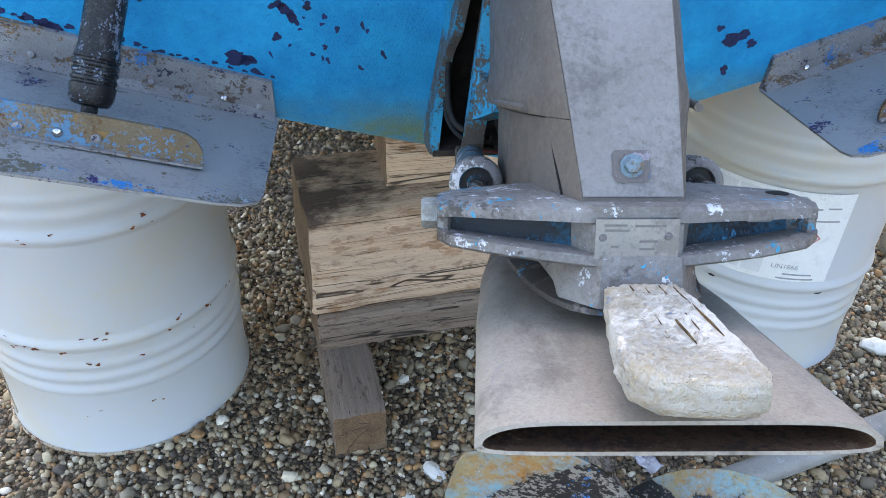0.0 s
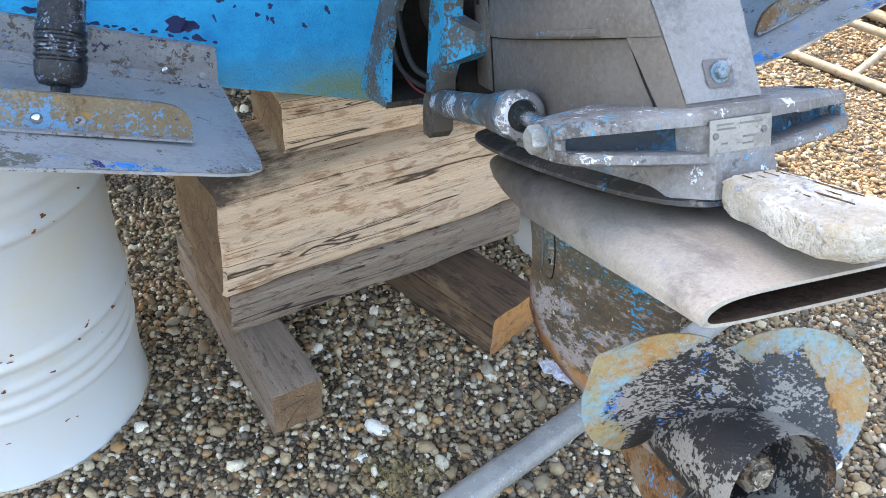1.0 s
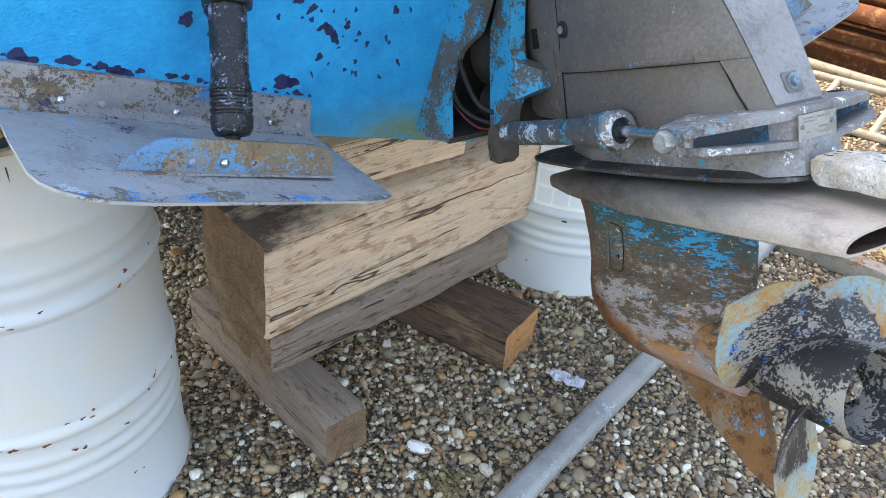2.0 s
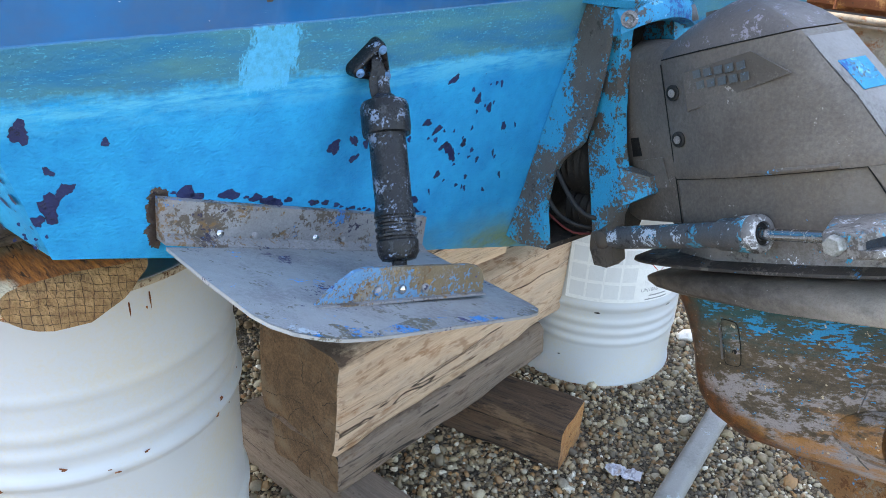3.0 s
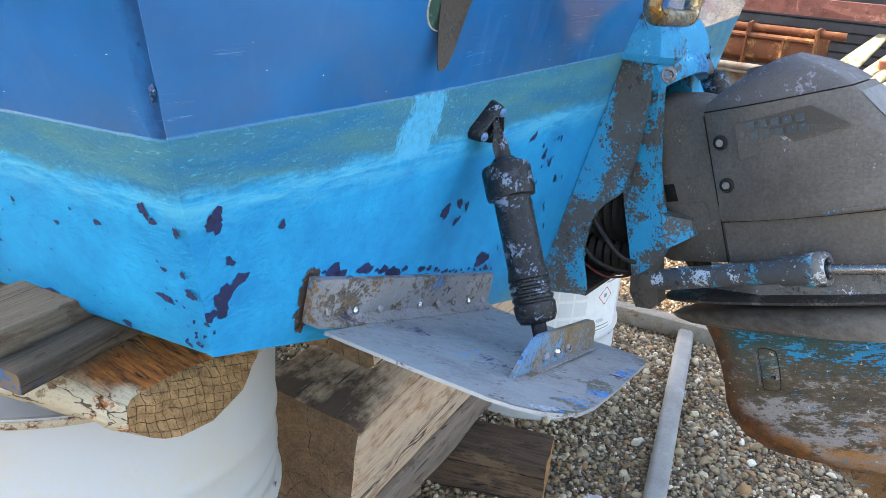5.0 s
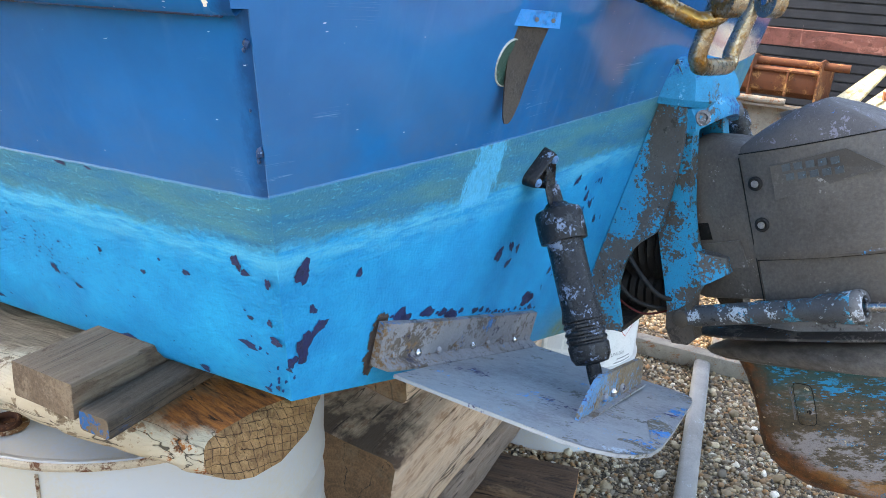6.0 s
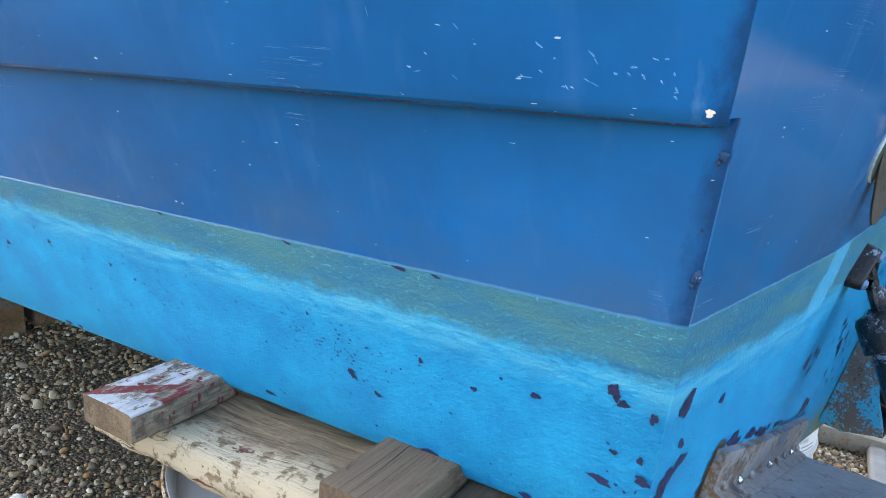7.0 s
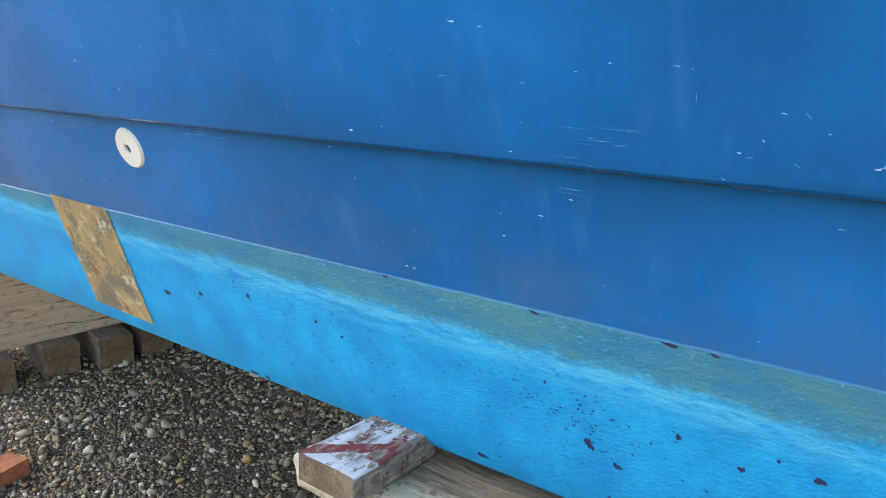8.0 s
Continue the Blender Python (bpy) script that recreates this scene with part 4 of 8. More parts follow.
def hull():
    stations = [0, 0.004, 0.010, 0.018, 0.1, 0.2, 0.35, 0.5, 0.7, 0.9, 1.15, 1.4, 1.7, 2.0, 2.4, 2.9, 3.5, 4.2, 5.0, 5.8, 6.5, 7.0]

    def at(v, z_of, out=0.0):
        z = z_of(1.1 + v)
        x0 = side_x(1.1, z)
        y = transom_y(x0, z) + v
        z = z_of(y)
        out *= 0.62 + 0.38 * min(1.0, v / 0.16)
        return Vector((side_x(y, z) - out + 0.005 * max(0.0, 1 - v / 0.018) ** 2, y, z))

    def flip(p, v):
        q = Vector((2 * CX - p.x, p.y, p.z))
        if v < 1.2:
            q.y += (transom_y(q.x, q.z) - transom_y(p.x, p.z)) * (1 - v / 1.2)
        return q

    levels = [chine_z, lambda y: chine_z(y) + 0.012] + [lambda y, k=k: chine_z(y) + (step_z(y) - chine_z(y)) * k for k in (0.2, 0.4, 0.6, 0.8)] + [step_z]
    upper = [(lambda y: step_z(y) - 0.002, 0.006), (lambda y: step_z(y) - 0.007, 0.020), (lambda y: step_z(y) - 0.004, 0.024), (lambda y: step_z(y) + 0.004, 0.026)] + [(lambda y, k=k: step_z(y) + k * (0.52 + 0.05 * max(0, y - 2)), 0.026) for k in (0.15, 0.4, 0.7, 1.0)]
    for mirror, nm in ((False, "port_side"), (True, "starboard_side")):
        rings = []
        for v in stations:
            row = [at(v, z) for z in levels] + [at(v, z, o) for z, o in upper]
            row[0].x += 0.006
            rings.append([flip(p, v) for p in row] if mirror else row)
        part(nm, loft(rings, False, closed=False), SIDE_PAINT, BOAT, "glossy blue topsides over light blue bottom paint", smooth=28)
    rings = []
    for v in stations:
        c = at(v, chine_z)
        c.x += 0.006
        s = flip(c, v)
        y = c.y
        k = Vector((CX, transom_y(CX, 0.8) + v, keel_z(y)))
        row = []
        for t in (0, 0.25, 0.5, 0.75):
            p = c.lerp(k, t)
            row.append(p)
        row.append(k)
        for t in (0.25, 0.5, 0.75, 1):
            row.append(k.lerp(s, t))
        rings.append(row)
    part("bottom", loft(rings, False, closed=False), SIDE_PAINT, BOAT, "light blue painted V bottom", smooth=20)
    # transom, a curved sheet 30 mm thick
    bm = bmesh.new()

    def column(t):
        c = at(0, chine_z)
        out = []
        zl = keel_z(0) + (chine_z(1.1) - keel_z(0)) * abs(1 - 2 * t)
        for k, z in enumerate((zl, zl + (1.056 - zl) * 0.5, 1.056, 1.058, 1.12, 1.2, 1.3, 1.4, 1.464, 1.466, 1.4662, 1.6, 1.8, 2.0)):
            z = max(z, zl + 0.0004 * k)
            half = CX - side_x(transom_y(-0.75, max(z, 1.055)), max(z, 1.055)) - 0.005 + (0.0155 if z > 1.4661 else 0.0)
            x = CX + (2 * t - 1) * (half + 0.0006)
            if z < 1.055:
                x = CX + (2 * t - 1) * (CX - side_x(1.1, 1.055) - 0.0046)
            out.append(Vector((x, transom_y(x, z), z)))
        return out

    cols = [column(k / 40) for k in range(41)]
    bm = loft(cols, False, closed=False)
    r = bmesh.ops.extrude_face_region(bm, geom=list(bm.faces))
    for v in (e for e in r["geom"] if isinstance(e, bmesh.types.BMVert)):
        v.co.y += 0.03
    part("transom", bm, TRANSOM_PAINT, BOAT, "raked transom with a faded green boot stripe", smooth=30)
    # deck lid, out of sight from below
    rings = []
    for v in stations:
        a = at(v, lambda y: step_z(y) + 0.50 + 0.05 * max(0, y - 2), 0.026)
        b = flip(a, v)
        m = (a + b) / 2 + Vector((0, 0, 0.06))
        rings.append([a, a.lerp(m, 0.5) + Vector((0, 0, 0.02)), m, b.lerp(m, 0.5) + Vector((0, 0, 0.02)), b])
    part("deck", loft(rings, False, closed=False), PLASTIC, BOAT, "white deck")
    # thin dark tube drawing the shadow and dirt line at the rubbing step's foot
    pts = [at(v, lambda y: step_z(y) - 0.0072, 0.0175) for v in stations[2:16]]
    part("step_shadow_bead", tube(pts, 0.0015, 8, steps=3), worn("shadow_dirt_bead", col(20, 46, 78), [(col(48, 48, 52), 8.0, 0.58, 0.06), (col(14, 70, 120), 14.0, 0.54, 0.05)], 0.7), BOAT, "dark bead standing in for the shadow and dirt line under the rubbing step")
    # a few lumps of sealant on the port corner
    for z, d, r in ((1.441, 0.004, 0.0040), (1.436, 0.006, 0.0022), (1.352, 0.003, 0.0052), (1.344, 0.004, 0.0026), (1.388, 0.006, 0.0015)):
        y0 = transom_y(-0.78, z) + d
        lump = bmesh.new()
        bmesh.ops.create_icosphere(lump, subdivisions=3, radius=1.0)
        for v in lump.verts:
            f = 1 + 0.4 * noise.noise(v.co * 1.6 + Vector((z * 90, 0, 0)))
            v.co = Vector((side_x(y0, z) - 0.0005 + 0.005 * max(0.0, 1 - d / 0.018) ** 2 + 0.45 * r * v.co.x * f, y0 + 0.8 * r * v.co.y * f, z + r * v.co.z * f))
        part("sealant_lump", lump, worn("lump_blue", col(20, 62, 104), [(col(120, 150, 184), 60.0, 0.60, 0.03), (col(30, 40, 60), 40.0, 0.57, 0.03)], 0.35) if z == 1.441 else bpy.data.materials["lump_blue"], BOAT, "blue grey lump of sealant", smooth=80)


hull()


def on_side(y, z, out=0.0008):
    return Vector((side_x(y, z) - out, y, z))


def on_transom(x, z, out=0.0008):
    return Vector((x, transom_y(x, z) - out, z))


def blot(where, a, z, ra, rz, seed, bm, tilt=0.0, n=52):
    rng = random.Random(seed)
    ph = [rng.uniform(0, 6.28) for _ in range(4)]
    vs = []
    for k in range(n):
        t = 2 * math.pi * k / n
        r = 1 + 0.16 * math.sin(2 * t + ph[0]) + 0.17 * math.sin(3 * t + ph[1]) + 0.10 * math.sin(5 * t + ph[2]) + 0.07 * math.sin(8 * t + ph[3]) + 0.06 * math.sin(13 * t + ph[1]) + rng.uniform(-0.07, 0.07)
        u, w = ra * r * math.cos(t), rz * r * math.sin(t)
        u, w = u * math.cos(tilt) - w * math.sin(tilt), u * math.sin(tilt) + w * math.cos(tilt)
        vs.append(bm.verts.new(where(a + u, z + w)))
    face(bm, vs)


def chips():
    """Flaked spots that bare the purple coat beneath the bottom paint."""
    def chip(where, a, z, ra, rz, seed, tilt=0.0, n=30):
        one = bmesh.new()
        blot(where, a, z, ra, rz, seed, one, tilt, n)
        part("flaked_spot", one, CHIP, BOAT, smooth=0)

    bm = bmesh.new()
    spots = [(-0.688, 1.222, 0.010, 0.012), (-0.604, 1.198, 0.004, 0.006), (-0.668, 1.128, 0.010, 0.019), (-0.651, 1.147, 0.010, 0.008), (-0.681, 1.115, 0.006, 0.008), (-0.665, 1.173, 0.004, 0.007),
             (-0.300, 1.138, 0.012, 0.009), (-0.266, 1.142, 0.005, 0.011), (-0.244, 1.133, 0.004, 0.009), (-0.263, 1.114, 0.009, 0.005), (-0.148, 1.016, 0.019, 0.012), (-0.134, 1.012, 0.010, 0.010),
             (-0.130, 1.147, 0.008, 0.006), (-0.106, 1.132, 0.009, 0.006), (-0.028, 1.171, 0.006, 0.010), (0.002, 1.152, 0.006, 0.008), (0.049, 1.112, 0.005, 0.009), (-0.071, 1.091, 0.007, 0.016),
             (-0.084, 1.100, 0.010, 0.006), (-0.063, 1.077, 0.006, 0.010), (-0.041, 1.097, 0.006, 0.007), (-0.088, 1.050, 0.006, 0.007), (0.0, 1.060, 0.004, 0.005), (0.068, 1.016, 0.003, 0.008),
             (0.037, 1.065, 0.003, 0.006), (-0.090, 1.211, 0.010, 0.006), (-0.019, 1.031, 0.004, 0.004), (0.033, 0.994, 0.003, 0.005), (0.66, 1.016, 0.022, 0.014), (0.625, 1.036, 0.007, 0.006), (0.695, 1.004, 0.009, 0.008), (0.66, 0.955, 0.007, 0.010)]
    for i, (x, z, a, b) in enumerate(spots):
        chip(on_transom, x, z, a, b, i, 0.6 if i % 2 else 0.2)
    rng = random.Random(4)
    for i in range(26):
        x = rng.gauss(-0.05, 0.07)
        blot(on_transom, x, rng.uniform(1.0, 1.2), rng.uniform(0.0015, 0.004), rng.uniform(0.002, 0.006), 50 + i, bm, 0.3, 10)
    for i in range(46):
        x = -0.545 + 0.44 * (i / 45) ** 1.15
        big = rng.random() ** 2 * (0.85 - i / 90)
        if rng.random() < 0.3:
            continue
        z = 1.121 - 0.318 * (x + 0.545)
        chip(on_transom, x + rng.uniform(-0.008, 0.008), z + rng.uniform(-0.003, 0.004) + 0.008 * big, 0.004 + 0.012 * big, 0.002 + 0.008 * big, 90 + i, -0.3, 14)
    for i in range(9):
        blot(on_transom, -0.69 + rng.gauss(0, 0.02), 1.11 + rng.gauss(0, 0.03), 0.0018, 0.0026, 140 + i, bm, 0.3, 9)
    port = [(1.418, 1.151, 0.0048, 0.006), (1.414, 1.146, 0.003, 0.003), (1.320, 1.198, 0.0036, 0.003), (1.387, 1.133, 0.0058, 0.003), (1.263, 1.185, 0.0042, 0.003), (1.198, 1.201, 0.0058, 0.0035), (1.124, 1.232, 0.0065, 0.008), (1.117, 1.222, 0.006, 0.004),
            (1.804, 1.189, 0.003, 0.003), (2.156, 1.146, 0.011, 0.004), (2.059, 1.167, 0.005, 0.004), (1.937, 1.194, 0.005, 0.003), (1.989, 1.049, 0.009, 0.003), (1.959, 1.050, 0.006, 0.003), (1.322, 1.2975, 0.009, 0.002), (1.283, 1.2985, 0.005, 0.0015),
            (1.104, 1.144, 0.009, 0.005), (1.143, 1.129, 0.013, 0.0045), (1.128, 1.167, 0.004, 0.003), (1.105, 1.167, 0.004, 0.004), (1.335, 1.074, 0.016, 0.007), (1.313, 1.070, 0.011, 0.006), (1.223, 1.070, 0.009, 0.004), (1.097, 1.111, 0.004, 0.003),
            (1.135, 1.072, 0.005, 0.003), (1.121, 1.078, 0.004, 0.003), (1.092, 1.216, 0.004, 0.006), (1.565, 1.071, 0.009, 0.003), (1.460, 1.212, 0.002, 0.002), (1.761, 1.178, 0.003, 0.002), (1.655, 1.2885, 0.006, 0.0015), (1.46, 1.2935, 0.007, 0.0014)]
    for i, (y, z, a, b) in enumerate(port):
        chip(on_side, y, z, 0.8 * a, b, 200 + i, 0.15)
    for i in range(120):
        y = rng.gauss(1.44, 0.05) if i % 3 else rng.gauss(1.74, 0.05)
        blot(on_side, y, rng.gauss(1.178, 0.018) + (0.16 * (y - 1.44) if i % 3 else -0.012), rng.uniform(0.0006, 0.0019), rng.uniform(0.0005, 0.0013), 300 + i, bm, 0.2, 8)
    for i in range(60):
        blot(on_side, rng.uniform(1.12, 2.2), rng.uniform(1.07, 1.22), rng.uniform(0.0006, 0.0022), rng.uniform(0.0006, 0.0018), 500 + i, bm, 0.2, 8)
    ob = part("paint_specks", bm, worn("speck_undercoat", col(34, 48, 98), [], 0.5), BOAT, "dark purple specks where bottom paint flaked off", smooth=0)
    ob["kind"] = "stuff"
    for i in range(11):
        one = bmesh.new()
        blot(on_transom, -0.551 + rng.uniform(-0.008, 0.003), 1.054 + 0.0068 * i, rng.uniform(0.007, 0.012), rng.uniform(0.007, 0.012), 700 + i, one, 0.5)
        part("sealant_smear", one, SMEAR, BOAT, "brown sealant smear", smooth=0)
    for i, (y, z, ra, rz) in enumerate(((1.041, 1.4695, 0.0028, 0.0022), (1.62, 1.461, 0.002, 0.001))):
        one = bmesh.new()
        blot(lambda a, c: Vector((side_x(a, c) - 0.0275, a, c)), y, z, ra, rz, 800 + i, one)
        part("bare_chip", one, PLASTIC, BOAT, "white chip on the rubbing step", smooth=0)
    bm = bmesh.new()
    over = lambda a, c: Vector((side_x(a, c) - 0.0272, a, c))
    for i in range(26):
        y = 1.06 + 0.22 * rng.random() ** 1.6
        blot(over, y, 1.476 + 0.03 * rng.random() ** 2, rng.uniform(0.0006, 0.003), rng.uniform(0.0003, 0.0008), 820 + i, bm, rng.uniform(-0.3, 1.2), 9)
    for i in range(22):
        blot(over, rng.uniform(1.1, 2.1), rng.uniform(1.48, 1.62), rng.uniform(0.0006, 0.005), rng.uniform(0.0002, 0.0005), 860 + i, bm, rng.choice((0.0, 0.1, 1.5, 0.8)), 9)
    ob = part("scuffing", bm, worn("pale_scuff", col(70, 142, 206), [(col(150, 190, 224), 60.0, 0.55, 0.05)], 0.5), BOAT, "pale scuffs and nicks in the blue topsides", smooth=0)
    ob["kind"] = "stuff"
    rows = []
    for k in range(13):
        t = k / 12
        y0 = 2.424 + 0.008 * noise.noise(Vector((k * 0.9, 0, 1)))
        y1 = 2.245 + 0.006 * noise.noise(Vector((k * 0.9, 4, 1)))
        z = 1.062 + (1.272 - 1.062) * t
        rows.append([on_side(y0 + (y1 - y0) * j / 6, z - 0.004 * j / 6 * 0 + 0.003 * noise.noise(Vector((j, k, 3))) * (k in (0, 12)), 0.0012) for j in range(7)])
    part("sanded_patch", loft(rows, False, closed=False), SANDED, BOAT, "tan sanded test patch", smooth=0)


chips()


def fittings():
    # outlet ring above the rubbing step, and a small drain below it
    c = Vector((side_x(1.103, 1.564) - 0.027, 1.103, 1.564))
    out = Vector((-0.93, -0.155, -0.30)).normalized()
    m = along(c - out * 0.004, c + out)
    t = thing("exhaust_outlet", "white plastic exhaust outlet ring on blue topsides", "hull fitting", c)
    part("flange", lathe([(0.0075, 0.0006), (0.010, 0.0016), (0.015, 0.006), (0.018, 0.008), (0.0255, 0.007), (0.0280, 0.004), (0.0285, 0.0)], 40, m, False), PLASTIC, t)
    part("bore", lathe([(0.0080, 0.0012), (0.0040, 0.0014), (0.0005, 0.0014)], 24, m, False), DARK, t)
    c = on_side(2.10, 1.388, 0.0)
    m = along(c - out * 0.002, c + out)
    t = thing("drain_fitting", "small white drain fitting on blue topsides", "hull fitting", c)
    part("flange", lathe([(0.006, 0.003), (0.008, 0.007), (0.028, 0.006), (0.0305, 0.003), (0.031, 0.0)], 32, m, False), PLASTIC, t)
    part("bore", lathe([(0.0062, 0.004), (0.006, -0.01), (0.0004, -0.012)], 16, m, False), RUST, t)


fittings()

# ---- drums ----
def drum_profile(h=0.922, r=0.286, drop=0.0):
    p = [(0.262, 0.022), (0.272, 0.012), (r + 0.004, 0.0), (r + 0.007, 0.006), (r + 0.004, 0.016), (r, 0.022)]

    def ribs(z0, count, pitch, amp):
        out = []
        for i in range(count):
            for k in range(8):
                out.append((r + amp * 0.5 * (1 - math.cos(2 * math.pi * k / 8)), z0 + pitch * (i + k / 8)))
        out.append((r, z0 + pitch * count))
        return out

    p += ribs(0.185 - drop, 3, 0.037, 0.0050) + ribs(0.312 - drop, 1, 0.044, 0.010) + ribs(0.582, 1, 0.044, 0.010) + ribs(0.632, 2, 0.037, 0.0035) + ribs(0.735, 1, 0.037, 0.003)
    p += [(r, h - 0.022), (r + 0.004, h - 0.016), (r + 0.007, h - 0.006), (r + 0.004, h), (r - 0.004, h - 0.002), (r - 0.009, h - 0.018), (0.15, h - 0.016), (0.001, h - 0.014)]
    return p


def drum(label, x, y, drop=0.0, group="white drums under the boat"):
    t = thing("steel_drum", label, "drum", (x, y, 0), group)
    part("shell", lathe(drum_profile(drop=drop), 72, Matrix.Translation((x, y, 0)), False), WHITE_DRUM, t, "white painted ribbed shell", smooth=60)
    for z, nm in ((0.005, "bottom_rim"), (0.916, "top_rim")):
        rim = [(0.2935 + 0.0035 * math.cos(a), z + 0.006 * math.sin(a)) for a in [2 * math.pi * k / 8 for k in range(9)]]
        part(nm, lathe(rim, 72, Matrix.Translation((x, y, 0)), False), RUST_RIM, t, "rusty rolled rim")
    return t


SEAM, STREAKS = 213.0, (-78.9, -85.6)
LEFT = drum("white steel drum with rust specks, standing on gravel under planks", -0.568, 1.563)
part("weld_seam", tube([(-0.568 + 0.2872 * math.cos(radians(SEAM)), 1.563 + 0.2872 * math.sin(radians(SEAM)), 0.02 + 0.088 * k) for k in range(11)], 0.0022, 6), RUST_RIM, LEFT, "rust-stained weld seam")
m = Matrix.Translation((-0.785, 1.525, 0.9062))
part("rust_halo", lathe([(0.027, 0.0002), (0.022, 0.0016), (0.017, 0.0020), (0.001, 0.0020)], 24, m, False), worn("rust_stain", col(132, 92, 56), [(col(180, 160, 132), 26.0, 0.53, 0.05), (col(96, 56, 32), 18.0, 0.57, 0.04)], 0.8), LEFT, "rust stain round the bung")
part("bung", lathe([(0.0185, 0.001), (0.0185, 0.009), (0.0175, 0.0105), (0.0150, 0.0105), (0.0140, 0.0085), (0.0140, 0.0025), (0.001, 0.0025)], 28, m, False), worn("dark_rust", col(78, 46, 30), [(col(120, 78, 48), 30.0, 0.56, 0.05)], 0.85), LEFT, "rusty open bung")
rs = random.Random(11)
for i in range(46):
    bm = bmesh.new()
    a = radians(rs.uniform(-150, -10))
    z = rs.choice([0.335, 0.335, 0.29, 0.605, 0.605, 0.355, 0.14]) + rs.gauss(0, 0.012)
    ra = rs.uniform(0.001, 0.004)
    vs = []
    for k in range(9):
        t = 2 * math.pi * k / 9
        r = ra * (1 + 0.4 * math.sin(2 * t + i) + 0.3 * math.sin(3 * t + 2 * i))
        aa = a + 1.9 * r * math.cos(t) / 0.29
        rr = 0.2875 + 0.011 * max(0.0, 1 - abs(z - 0.334) / 0.024) + 0.011 * max(0.0, 1 - abs(z - 0.604) / 0.024) + 0.0053 * (0.18 < z < 0.305) + 0.0037 * (0.625 < z < 0.71)
        vs.append(bm.verts.new((-0.568 + rr * math.cos(aa), 1.563 + rr * math.sin(aa), z + r * math.sin(t))))
    face(bm, vs)
    part("rust_spot", bm, RUST, LEFT, smooth=0)
for a, z0, z1 in ((STREAKS[0], 0.864, 0.896), (STREAKS[1], 0.862, 0.890), (STREAKS[0] - 1.4, 0.868, 0.874)):
    bm = bmesh.new()
    face(bm, [bm.verts.new((-0.568 + 0.2874 * math.cos(radians(a + da)), 1.563 + 0.2874 * math.sin(radians(a + da)), z)) for da, z in ((-0.25, z1), (0.25, z1), (0.35, (z0 + z1) / 2), (0.1, z0), (-0.2, (z0 + z1) / 2))])
    part("rust_streak", bm, RUST, LEFT, smooth=0)
DRUM_R = (1.14, 1.685)
RIGHT = drum("white steel drum with a chemical hazard label, standing on gravel", DRUM_R[0], DRUM_R[1], 0.034)


def wrapped(pts2, c, a0, r, z0):
    """Flat shapes (metres along and up) laid round an upright drum."""
    return [Vector((c[0] + r * math.cos(a0 + u / r), c[1] + r * math.sin(a0 + u / r), z0 + w)) for u, w in pts2]


def wrap_sheet(name, u0, u1, w0, w1, lift, material, parent, a0, z0, label=""):
    bm = bmesh.new()
    n = max(2, int((u1 - u0) / 0.012))
    r = 0.2915 + lift
    rows = [wrapped([(u0 + (u1 - u0) * k / n, w) for k in range(n + 1)], DRUM_R, a0, r, z0) for w in (w0, w1)]
    return part(name, loft(rows, False, closed=False), material, parent, label, smooth=60)


